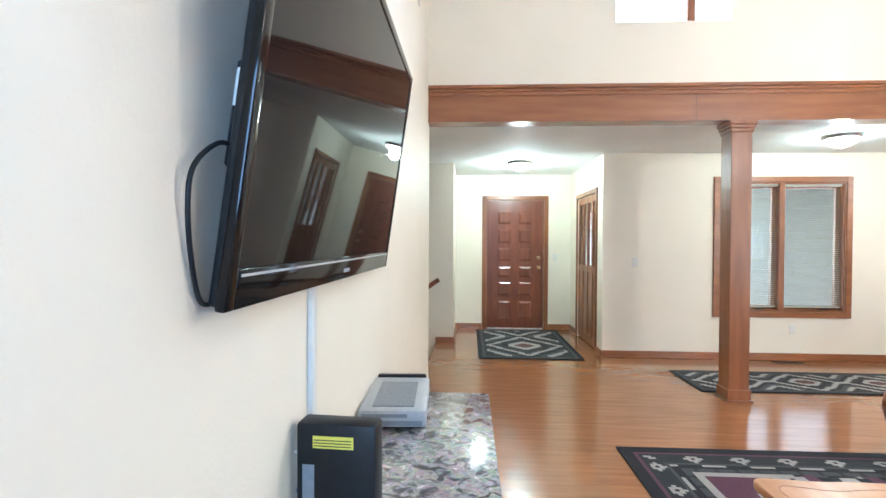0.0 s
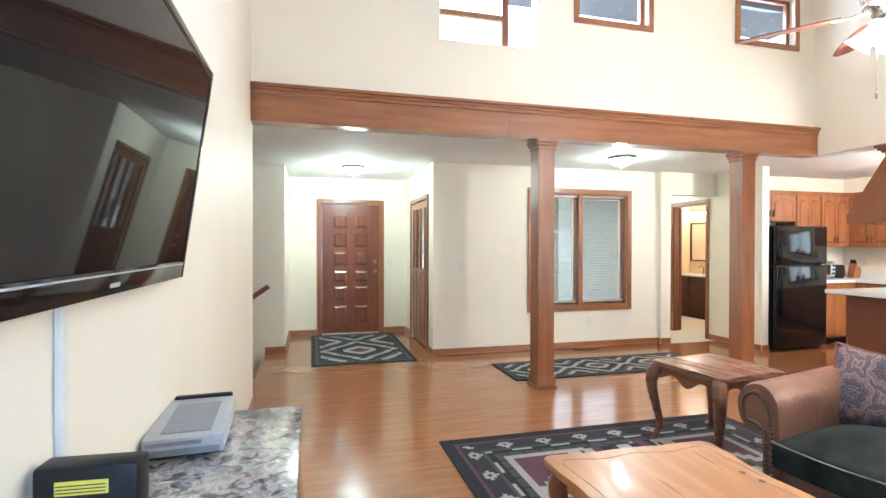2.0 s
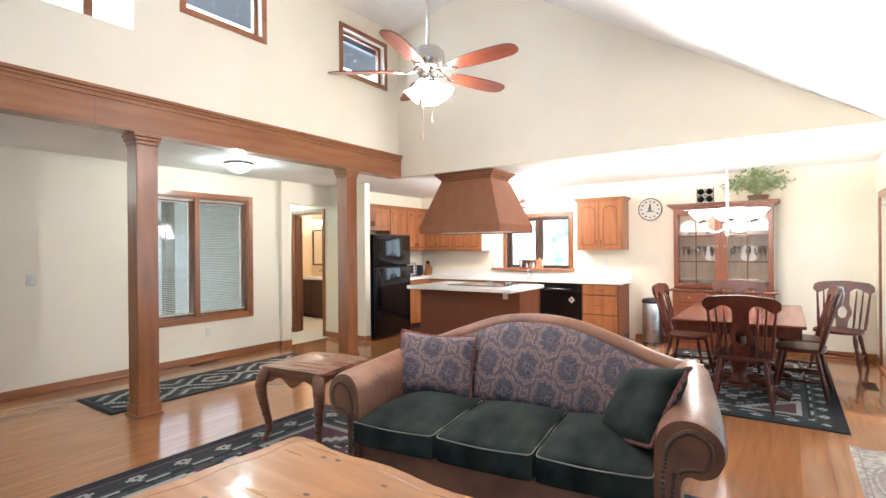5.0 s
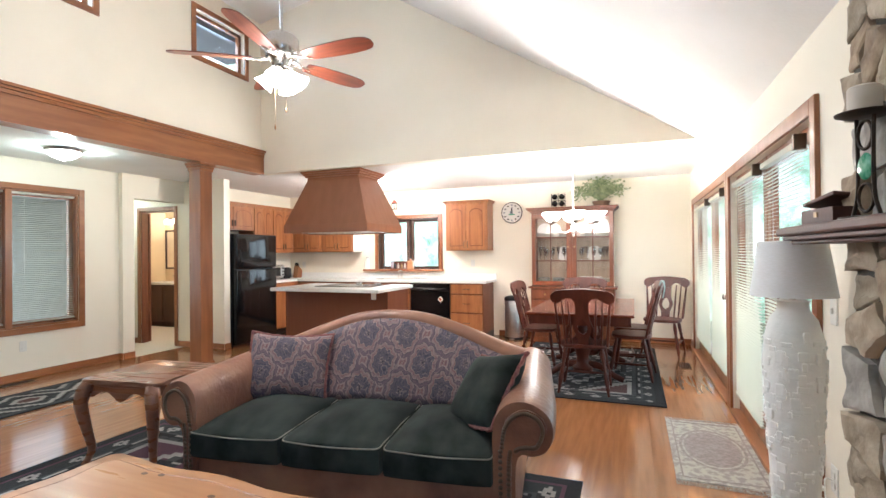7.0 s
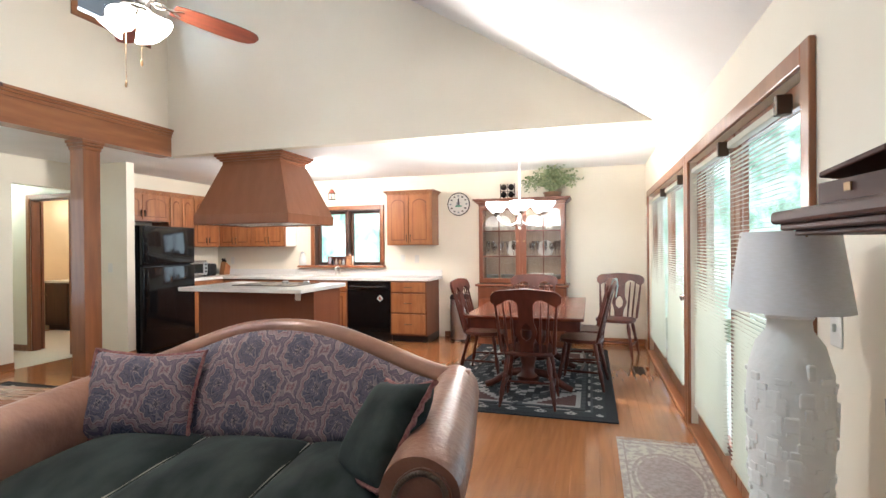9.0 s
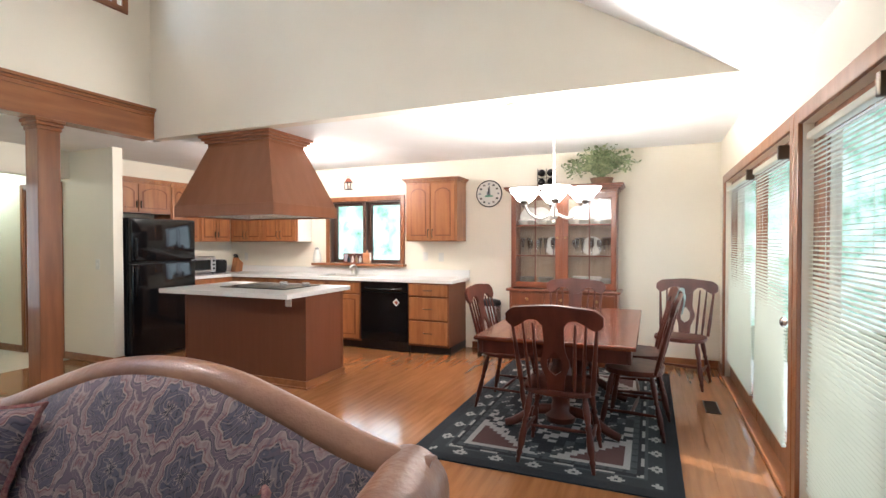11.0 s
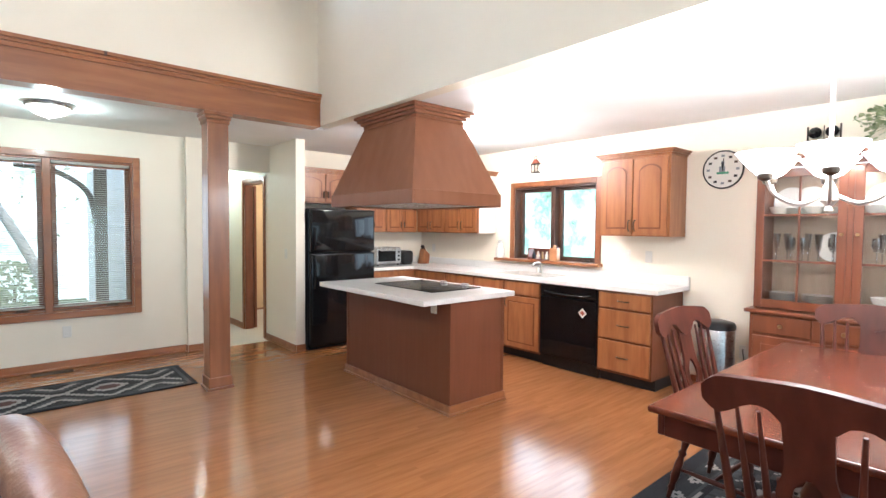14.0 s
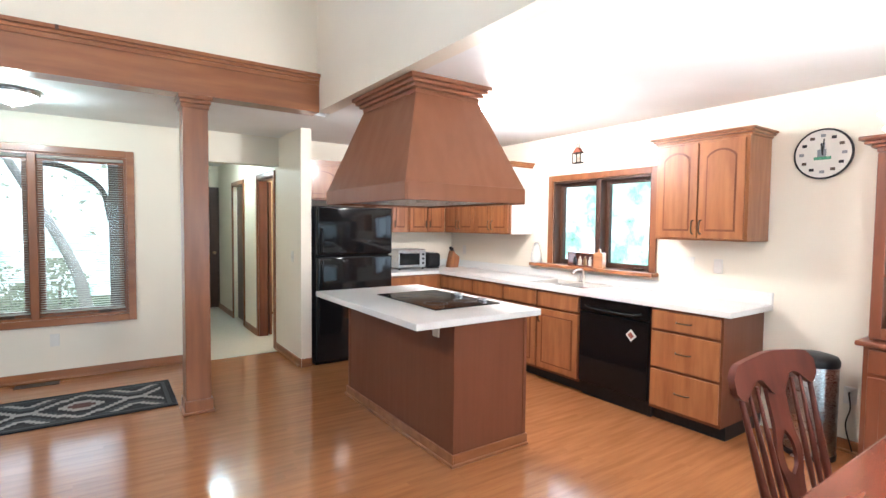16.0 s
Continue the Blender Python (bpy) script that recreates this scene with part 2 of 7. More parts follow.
def granite():
    m = material("speckled_grey_granite", (0.3, 0.3, 0.3), 0.12, coat=0.4)
    n, l = m.node_tree.nodes, m.node_tree.links
    co, b = n["Texture Coordinate"], n["Principled BSDF"]
    t = n.new("ShaderNodeTexNoise")
    t.inputs["Scale"].default_value, t.inputs["Detail"].default_value, t.inputs["Distortion"].default_value = 22, 6, 0.9
    v = n.new("ShaderNodeTexVoronoi")
    v.inputs["Scale"].default_value = 55
    r = n.new("ShaderNodeValToRGB")
    e = r.color_ramp.elements
    e[0].position, e[0].color = 0.34, (0.035, 0.035, 0.045, 1)
    e[1].position, e[1].color = 0.70, (0.62, 0.60, 0.58, 1)
    for p, c in ((0.43, (0.17, 0.165, 0.18, 1)), (0.50, (0.36, 0.34, 0.33, 1)), (0.58, (0.26, 0.21, 0.19, 1))):
        k = e.new(p)
        k.color = c
    mx = n.new("ShaderNodeMix")
    mx.data_type = "RGBA"
    mx.blend_type = "SOFT_LIGHT"
    mx.inputs[0].default_value = 0.6
    l.new(co.outputs["Object"], t.inputs["Vector"])
    l.new(co.outputs["Object"], v.inputs["Vector"])
    l.new(t.outputs["Fac"], r.inputs[0])
    l.new(r.outputs[0], mx.inputs[6])
    l.new(v.outputs["Color"], mx.inputs[7])
    h = n.new("ShaderNodeHueSaturation")
    h.inputs["Saturation"].default_value = 0.35
    l.new(mx.outputs[2], h.inputs["Color"])
    l.new(h.outputs[0], b.inputs["Base Color"])
    return m


def tapestry():
    m = material("purple_paisley_tapestry", (0.2, 0.15, 0.2), 0.85, sheen=0.05, bump=0.4, bump_scale=350)
    n, l = m.node_tree.nodes, m.node_tree.links
    b = n["Principled BSDF"]

    def ramp(source, stops):
        k = n.new("ShaderNodeValToRGB")
        e = k.color_ramp.elements
        e[0].position, e[0].color = stops[0][0], (*stops[0][1], 1)
        e[1].position, e[1].color = stops[-1][0], (*stops[-1][1], 1)
        for p, c in stops[1:-1]:
            q = e.new(p)
            q.color = (*c, 1)
        l.new(source, k.inputs[0])
        return k.outputs[0]

    def maths(op, a, b=None, value=None):
        k = n.new("ShaderNodeMath")
        k.operation = op
        l.new(a, k.inputs[0])
        if b is not None:
            l.new(b, k.inputs[1])
        elif value is not None:
            k.inputs[1].default_value = value
        return k.outputs[0]

    # half-drop lattice of medallions across the upright face
    sep, com, mp = n.new("ShaderNodeSeparateXYZ"), n.new("ShaderNodeCombineXYZ"), n.new("ShaderNodeMapping")
    l.new(n["Texture Coordinate"].outputs["Object"], sep.inputs[0])
    l.new(sep.outputs[0], com.inputs[0])
    l.new(sep.outputs[2], com.inputs[1])
    wob = n.new("ShaderNodeTexNoise")
    wob.inputs["Scale"].default_value = 14
    l.new(com.outputs[0], wob.inputs["Vector"])
    warp = n.new("ShaderNodeMix")
    warp.data_type = "RGBA"
    warp.inputs[0].default_value = 0.022
    l.new(com.outputs[0], warp.inputs[6])
    l.new(wob.outputs["Color"], warp.inputs[7])
    mp.inputs["Scale"].default_value = (5.4, 4.4, 1)
    mp.inputs["Rotation"].default_value = (0, 0, radians(45))
    l.new(warp.outputs[2], mp.inputs["Vector"])
    v = n.new("ShaderNodeTexVoronoi")
    v.voronoi_dimensions = "2D"
    v.inputs["Scale"].default_value, v.inputs["Randomness"].default_value = 1.0, 0.0
    l.new(mp.outputs[0], v.inputs["Vector"])
    off = n.new("ShaderNodeVectorMath")
    off.operation = "SUBTRACT"
    l.new(mp.outputs[0], off.inputs[0])
    l.new(v.outputs["Position"], off.inputs[1])
    s2 = n.new("ShaderNodeSeparateXYZ")
    l.new(off.outputs[0], s2.inputs[0])
    angle = maths("ARCTAN2", s2.outputs[1], s2.outputs[0])
    petal = maths("MULTIPLY", maths("SINE", maths("MULTIPLY", angle, value=10.0)), value=0.028)
    lobe = maths("MULTIPLY", maths("SINE", maths("MULTIPLY", angle, value=4.0)), value=0.025)
    dist = maths("ADD", maths("ADD", v.outputs["Distance"], petal), lobe)
    dark, blue, plum, rose, ash, wine = (0.022, 0.02, 0.032), (0.060, 0.052, 0.074), (0.092, 0.062, 0.078), (0.185, 0.118, 0.118), (0.26, 0.195, 0.175), (0.12, 0.036, 0.04)
    medal = ramp(dist, [(0.0, dark), (0.06, dark), (0.075, ash), (0.10, blue), (0.20, blue), (0.215, dark), (0.25, blue), (0.32, blue), (0.335, dark), (0.355, ash), (0.38, wine), (0.40, rose), (0.45, rose), (0.465, ash), (0.48, dark), (0.50, plum), (0.58, plum), (0.60, ash), (0.63, rose), (0.69, wine), (0.72, ash), (0.76, plum)])
    # scrolling lines between and inside the medallions
    t = n.new("ShaderNodeTexNoise")
    t.inputs["Scale"].default_value, t.inputs["Detail"].default_value, t.inputs["Distortion"].default_value = 11, 1.2, 0.5
    l.new(com.outputs[0], t.inputs["Vector"])
    wave = maths("SINE", maths("MULTIPLY", t.outputs["Fac"], value=85.0))
    line = ramp(wave, [(0.0, (0, 0, 0)), (0.72, (0, 0, 0)), (0.86, (1, 1, 1)), (1.0, (1, 1, 1))])
    groove = ramp(maths("MULTIPLY", wave, value=-1.0), [(0.0, (0, 0, 0)), (0.80, (0, 0, 0)), (0.92, (1, 1, 1)), (1.0, (1, 1, 1))])
    both = n.new("ShaderNodeMix")
    both.data_type = "RGBA"
    half = maths("MULTIPLY", line, value=0.42)
    l.new(half, both.inputs[0])
    l.new(medal, both.inputs[6])
    both.inputs[7].default_value = (*ash, 1)
    deep = n.new("ShaderNodeMix")
    deep.data_type = "RGBA"
    l.new(maths("MULTIPLY", groove, value=0.6), deep.inputs[0])
    l.new(both.outputs[2], deep.inputs[6])
    deep.inputs[7].default_value = (*plum, 1)
    l.new(deep.outputs[2], b.inputs["Base Color"])
    return m


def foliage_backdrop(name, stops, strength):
    """Self-glowing distant trees with bright sky between the leaves; stops: where green turns pale, then white."""
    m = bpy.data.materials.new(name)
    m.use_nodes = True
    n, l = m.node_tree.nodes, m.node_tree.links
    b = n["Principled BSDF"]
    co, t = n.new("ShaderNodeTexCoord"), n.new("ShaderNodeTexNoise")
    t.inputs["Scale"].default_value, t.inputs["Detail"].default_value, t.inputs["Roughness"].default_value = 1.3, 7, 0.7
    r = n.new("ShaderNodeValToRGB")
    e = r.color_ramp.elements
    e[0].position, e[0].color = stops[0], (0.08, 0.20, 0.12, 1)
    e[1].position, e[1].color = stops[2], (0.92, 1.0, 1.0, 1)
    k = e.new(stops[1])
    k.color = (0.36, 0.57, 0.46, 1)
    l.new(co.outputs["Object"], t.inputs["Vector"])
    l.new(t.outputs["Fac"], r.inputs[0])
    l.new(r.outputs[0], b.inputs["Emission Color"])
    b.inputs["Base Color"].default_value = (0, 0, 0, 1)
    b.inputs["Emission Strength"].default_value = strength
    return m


def backlit(m, share):
    """Lets part of the light through a thin material."""
    n, l = m.node_tree.nodes, m.node_tree.links
    t, x = n.new("ShaderNodeBsdfTranslucent"), n.new("ShaderNodeMixShader")
    t.inputs[0].default_value = (0.75, 0.74, 0.62, 1)
    x.inputs[0].default_value = share
    l.new(n["Principled BSDF"].outputs[0], x.inputs[1])
    l.new(t.outputs[0], x.inputs[2])
    l.new(x.outputs[0], n["Material Output"].inputs[0])


backlit(BLINDM, 0.4)
backlit(SHADE, 0.08)
GRANITE, TAPESTRY = granite(), tapestry()
GARDEN = foliage_backdrop("glowing_garden_distance", (0.30, 0.45, 0.62), 2.6)
YARD = foliage_backdrop("glowing_pale_yard_distance", (0.24, 0.36, 0.50), 2.5)

# ---- building helpers ----
def box(bm, x0, y0, z0, x1, y1, z1, bevel=0.0, seg=1):
    r = bmesh.ops.create_cube(bm, size=1.0, matrix=Matrix.LocRotScale(((x0 + x1) / 2, (y0 + y1) / 2, (z0 + z1) / 2), None, (abs(x1 - x0), abs(y1 - y0), abs(z1 - z0))))
    if bevel:
        es = list({e for v in r["verts"] for e in v.link_edges})
        bmesh.ops.bevel(bm, geom=es, offset=bevel, segments=seg, affect="EDGES", profile=0.5)


def boxes(*spans, bevel=0.0, seg=1):
    bm = bmesh.new()
    for s in spans:
        box(bm, *s, bevel=bevel, seg=seg)
    return bm


def finish(name, bm, mat_, smooth=None):
    bmesh.ops.recalc_face_normals(bm, faces=bm.faces)
    me = bpy.data.meshes.new(name)
    bm.to_mesh(me)
    bm.free()
    for m_ in mat_ if isinstance(mat_, (list, tuple)) else [mat_]:
        me.materials.append(m_)
    if smooth is not None:
        me.shade_smooth()
        me.set_sharp_from_angle(angle=radians(smooth))
    return me


def part(name, bm, mat_, parent=None, label="", smooth=None, at=None):
    ob = new(name, finish(name, bm, mat_, smooth))
    if parent:
        ob.parent = parent
    if at is not None:
        ob.matrix_local = at
    return tagged(ob, label)


def thing(name, label, category, at=None, group="", kind=""):
    ob = new(name)
    ob.empty_display_size = 0.1
    ob.matrix_world = at if at is not None else Matrix()
    return tagged(ob, label, category, group, kind)


def setting(name, bm, mat_, label="", smooth=None, category=""):
    return tagged(part(name, bm, mat_, None, label, smooth), label, category, "", "structure")


def wall_x(bm, x0, x1, y0, y1, z0, z1, holes=()):
    """A wall along x, with holes (a0, a1, z0, z1)."""
    cut = sorted(holes)
    a = x0
    for h0, h1, g0, g1 in cut:
        if h0 > a:
            box(bm, a, y0, z0, h0, y1, z1)
        if g0 > z0:
            box(bm, h0, y0, z0, h1, y1, g0)
        if g1 < z1:
            box(bm, h0, y0, g1, h1, y1, z1)
        a = h1
    if a < x1:
        box(bm, a, y0, z0, x1, y1, z1)


def wall_y(bm, y0, y1, x0, x1, z0, z1, holes=()):
    """A wall along y, with holes (a0, a1, z0, z1)."""
    a = y0
    for h0, h1, g0, g1 in sorted(holes):
        if h0 > a:
            box(bm, x0, a, z0, x1, h0, z1)
        if g0 > z0:
            box(bm, x0, h0, z0, x1, h1, g0)
        if g1 < z1:
            box(bm, x0, h0, g1, x1, h1, z1)
        a = h1
    if a < y1:
        box(bm, x0, a, z0, x1, y1, z1)


def walls(name, fn, *a, label="cream painted wall", **k):
    bm = bmesh.new()
    fn(bm, *a, **k)
    return setting(name, bm, PAINT, label, category="wall")


# ---- large structure ----
S, N, E_, GX, LY = -0.52, 6.53, 8.26, 5.76, 4.93
CZ = 2.44
RIDGE = (3.45, 4.775)
setting("subfloor", boxes((-3.6, -0.75, -0.25, 8.5, 5.06, -0.02), (-0.42, 5.06, -0.25, 8.5, 8.6, -0.02), (4.8, 8.6, -0.25, 8.5, 10.2, -0.02)), JOINT, "oak floor boards under a clear finish", category="floor")
walls("wall_west", wall_y, -0.72, 5.06, -0.47, -0.35, 0, 4.9)
walls("wall_back", wall_x, -0.35, 0.0, -0.75, -0.72, 0, 2.4)
walls("wall_stair", wall_x, -3.6, -0.19, 7.2, 7.32, -2.4, CZ)
walls("wall_entry_west", wall_y, 7.32, 8.4, -0.31, -0.19, 0, CZ)
walls("wall_north_entry", wall_x, -0.31, 1.74, 8.4, 8.54, 0, CZ, holes=[(0.29, 1.205, 0, 2.045)])
walls("wall_closet", wall_y, 6.53, 8.4, 1.62, 1.74, 0, CZ, holes=[(6.83, 7.88, 0, 2.01)])
walls("wall_front", wall_x, 1.74, 4.92, N, N + 0.16, 0, CZ, holes=[(2.97, 4.41, 0.57, 2.095)])
walls("wall_hall_pier", wall_x, 4.92, 5.87, 6.46, 6.6, 0, CZ, holes=[(5.08, 5.87, 0, 2.12)])
walls("wall_hall_west", wall_y, 6.6, 10.0, 4.96, 5.08, 0, CZ)
walls("wall_hall_end", wall_x, 4.96, 6.0, 10.0, 10.1, 0, CZ)
walls("wall_fridge", wall_y, 5.70, 10.0, 5.87, 5.98, 0, CZ, holes=[(6.65, 7.36, 0, 2.03), (8.17, 8.83, 0, 2.03)])
walls("wall_kitchen_north", wall_x, 5.98, 8.42, 6.42, 6.54, 0, CZ)
walls("wall_east", wall_y, S - 0.16, 6.42, E_, E_ + 0.2, 0, CZ, holes=[(3.34, 4.51, 1.07, 1.955)])
walls("wall_south", wall_x, -0.47, 8.46, S - 0.16, S, 0, CZ, holes=[(-0.22, 0.34, 0.95, 2.05), (3.07, 5.14, 0.0, 1.96), (5.30, 7.84, 0.0, 1.96)])
walls("wall_clerestory", wall_x, -0.47, GX, LY, LY + 0.13, CZ, 4.9, holes=[(1.29, 2.27, 3.30, 4.2), (2.72, 3.52, 3.67, 4.2), (4.69, 5.46, 3.67, 4.2)])
bm = bmesh.new()
prof = [(-0.34, CZ), (LY, CZ), (LY, 4.60), (RIDGE[0], RIDGE[1] + 0.08), (-0.34, 2.50)]
vs = [[bm.verts.new((x, y, z)) for y, z in prof] for x in (GX, GX + 0.12)]
bm.faces.new(vs[0]), bm.faces.new(list(reversed(vs[1])))
for i in range(len(prof)):
    j = (i + 1) % len(prof)
    bm.faces.new((vs[0][j], vs[0][i], vs[1][i], vs[1][j]))
setting("wall_gable", bm, PAINT, "cream painted gable wall above the kitchen", category="wall")
# ceilings
setting("ceiling_low", boxes((-3.6, LY + 0.13, CZ, 8.46, 10.1, CZ + 0.1), (GX + 0.12, S - 0.1, CZ, 8.46, LY + 0.13, CZ + 0.1)), CEIL, "white textured ceiling", category="ceiling")
bm = bmesh.new()
for (ya, za), (yb, zb) in (((S - 0.2, 2.206), RIDGE), (RIDGE, (LY + 0.02, 4.47))):
    lo = [bm.verts.new(p) for p in ((-0.47, ya, za), (GX + 0.11, ya, za), (GX + 0.11, yb, zb), (-0.47, yb, zb))]
    hi = [bm.verts.new((v.co.x, v.co.y, v.co.z + 0.12)) for v in lo]
    bm.faces.new(lo), bm.faces.new(hi)
    for i in range(4):
        bm.faces.new((lo[i], lo[(i + 1) % 4], hi[(i + 1) % 4], hi[i]))
setting("ceiling_vault", bm, CEIL, "white sloping vaulted ceiling", category="ceiling")
# beam and columns
setting("beam", boxes((-0.345, 4.885, 2.43, GX, 5.06, 2.70)), OAK_H, "stained oak fascia beam", category="beam")

# ---- shape helpers ----
def lathe(profile, seg=20, bm=None, m=None):
    """Turns (radius, z) pairs about z."""
    bm = bm or bmesh.new()
    rings = []
    for r, z in profile:
        ring = []
        for i in range(seg):
            a = 2 * math.pi * i / seg
            co = Vector((max(r, 0.0005) * math.cos(a), max(r, 0.0005) * math.sin(a), z))
            ring.append(bm.verts.new(m @ co if m else co))
        rings.append(ring)
    for a, b in zip(rings, rings[1:]):
        for i in range(seg):
            bm.faces.new((a[i], a[(i + 1) % seg], b[(i + 1) % seg], b[i]))
    bm.faces.new(list(reversed(rings[0])))
    bm.faces.new(rings[-1])
    return bm


def tube(points, radius, seg=8, bm=None, closed=False):
    """A round bar along points; radius a number, or one for each point."""
    bm = bm or bmesh.new()
    pts = [Vector(p) for p in points]
    rad = radius if isinstance(radius, (list, tuple)) else [radius] * len(pts)
    rings, up = [], None
    for i, p in enumerate(pts):
        if closed:
            d = pts[(i + 1) % len(pts)] - pts[i - 1]
        else:
            d = pts[min(i + 1, len(pts) - 1)] - pts[max(i - 1, 0)]
        d.normalize()
        if up is None:
            up = d.orthogonal().normalized()
        up = (up - d * up.dot(d)).normalized()
        side = d.cross(up)
        rings.append([bm.verts.new(p + rad[i] * (math.cos(2 * math.pi * k / seg) * up + math.sin(2 * math.pi * k / seg) * side)) for k in range(seg)])
    pairs = list(zip(rings, rings[1:])) + ([(rings[-1], rings[0])] if closed else [])
    for a, b in pairs:
        for k in range(seg):
            bm.faces.new((a[k], a[(k + 1) % seg], b[(k + 1) % seg], b[k]))
    if not closed:
        bm.faces.new(list(reversed(rings[0])))
        bm.faces.new(rings[-1])
    return bm


def prism(outline, depth, plane="xz", at=0.0, bm=None, bevel=0.0):
    """A flat outline given a thickness along the third axis, from at to at + depth."""
    bm = bm or bmesh.new()
    def put(a, b, c):
        return {"xz": (a, c, b), "yz": (c, a, b), "xy": (a, b, c)}[plane]
    lo = [bm.verts.new(put(a, b, at)) for a, b in outline]
    hi = [bm.verts.new(put(a, b, at + depth)) for a, b in outline]
    f1, f2 = bm.faces.new(lo), bm.faces.new(list(reversed(hi)))
    for i in range(len(lo)):
        j = (i + 1) % len(lo)
        bm.faces.new((lo[j], lo[i], hi[i], hi[j]))
    if bevel:
        bmesh.ops.bevel(bm, geom=list({e for f in (f1, f2) for e in f.edges}), offset=bevel, segments=2, affect="EDGES", profile=0.5)
    return bm


def smooth_line(points, n=8):
    """A Catmull-Rom curve through points of any dimension."""
    p = [np.array(q, float) for q in points]
    p = [2 * p[0] - p[1]] + p + [2 * p[-1] - p[-2]]
    out = []
    for i in range(1, len(p) - 2):
        for k in range(n):
            t = k / n
            out.append(0.5 * (2 * p[i] + (p[i + 1] - p[i - 1]) * t + (2 * p[i - 1] - 5 * p[i] + 4 * p[i + 1] - p[i + 2]) * t * t + (3 * p[i] - p[i - 1] - 3 * p[i + 1] + p[i + 2]) * t ** 3))
    out.append(p[-2])
    return [tuple(q) for q in out]


def shared(name, me, parent, m):
    ob = new(name, me)
    ob.parent = parent
    ob.matrix_local = m
    return ob


# ---- beam moulding, columns, baseboards ----
setting("trim_beam_crown", boxes((-0.345, 4.845, 2.715, GX, 4.93, 2.745), (-0.345, 4.862, 2.69, GX, 4.93, 2.715), (-0.345, 4.873, 2.655, GX, 4.93, 2.69), bevel=0.005, seg=2), OAK_H, "stained oak crown moulding on the beam", category="trim")
setting("trim_beam_joint", boxes((1.96, 4.8835, 2.43, 1.963, 4.889, 2.655), (3.98, 4.842, 2.715, 4.0, 4.847, 2.744)), DARKWOOD, "joint line in the beam", category="trim")
for cx in (2.355, 4.80):
    c = thing("column", "square stained oak column with capital and plinth", "column", pose(cx, 4.985, 0), "columns under the beam")
    part("shaft", boxes((-0.088, -0.088, 0.1, 0.088, 0.088, 2.34), bevel=0.006, seg=2), OAK, c)
    part("plinth", boxes((-0.112, -0.112, 0.0, 0.112, 0.112, 0.022), (-0.1, -0.1, 0.022, 0.1, 0.1, 0.11), bevel=0.006, seg=2), OAK, c)
    part("capital", boxes((-0.098, -0.098, 2.33, 0.098, 0.098, 2.365), (-0.108, -0.108, 2.365, 0.108, 0.108, 2.395), (-0.118, -0.118, 2.395, 0.118, 0.118, 2.43), bevel=0.008, seg=2), OAK, c)


def baseboard(*runs):
    """Runs (x0, y0, x1, y1, nx, ny): a wall's foot and the way it faces."""
    bm = bmesh.new()
    for x0, y0, x1, y1, nx, ny in runs:
        box(bm, min(x0, x1, x0 + nx * 0.014), min(y0, y1, y0 + ny * 0.014), 0, max(x0, x1, x0 + nx * 0.014), max(y0, y1, y0 + ny * 0.014), 0.085, bevel=0.003)
        box(bm, min(x0, x1, x0 + nx * 0.026), min(y0, y1, y0 + ny * 0.026), 0, max(x0, x1, x0 + nx * 0.026), max(y0, y1, y0 + ny * 0.026), 0.02, bevel=0.006)
    return bm


setting("baseboard", baseboard((-0.35, 2.52, -0.35, 5.06, 1, 0), (-0.43, 7.2, -0.19, 7.2, 0, -1), (-0.19, 7.2, -0.19, 8.4, 1, 0), (-0.19, 8.4, 0.225, 8.4, 0, -1), (1.27, 8.4, 1.62, 8.4, 0, -1),
                               (1.62, 7.95, 1.62, 8.4, -1, 0), (1.62, 6.53, 1.62, 6.77, -1, 0), (1.62, 6.53, 4.92, 6.53, 0, -1), (4.92, 6.46, 4.92, 6.53, -1, 0), (4.92, 6.46, 5.08, 6.46, 0, -1),
                               (5.87, 5.70, 5.87, 6.58, -1, 0), (5.87, 5.70, 5.98, 5.70, 0, -1), (5.87, 7.43, 5.87, 8.1, -1, 0), (5.87, 8.9, 5.87, 10.0, -1, 0), (5.08, 6.6, 5.08, 10.0, 1, 0),
                               (8.26, -0.52, 8.26, 0.5, -1, 0), (8.26, 1.72, 8.26, 2.3, -1, 0), (7.9, -0.52, 8.26, -0.52, 0, 1), (2.26, -0.52, 3.0, -0.52, 0, 1)), OAK_H, "stained oak baseboard", category="baseboard")


# ---- casings, doors, windows ----
def casing_x(bm, x0, x1, z0, z1, y, w=0.06, d=0.02, sill=False):
    """A casing round an opening in a wall along x, on the wall's face y; d signed."""
    y0, y1 = min(y, y + d), max(y, y + d)
    box(bm, x0 - w, y0, z0 - (w if sill else 0), x0, y1, z1 + w, bevel=0.005, seg=2)
    box(bm, x1, y0, z0 - (w if sill else 0), x1 + w, y1, z1 + w, bevel=0.005, seg=2)
    box(bm, x0, y0, z1, x1, y1, z1 + w, bevel=0.005, seg=2)
    if sill:
        box(bm, x0, y0, z0 - w, x1, y1, z0, bevel=0.005, seg=2)


def casing_y(bm, y0, y1, z0, z1, x, w=0.06, d=0.02, sill=False):
    x0, x1 = min(x, x + d), max(x, x + d)
    box(bm, x0, y0 - w, z0 - (w if sill else 0), x1, y0, z1 + w, bevel=0.005, seg=2)
    box(bm, x0, y1, z0 - (w if sill else 0), x1, y1 + w, z1 + w, bevel=0.005, seg=2)
    box(bm, x0, y0, z1, x1, y1, z1 + w, bevel=0.005, seg=2)
    if sill:
        box(bm, x0, y0, z0 - w, x1, y1, z0, bevel=0.005, seg=2)


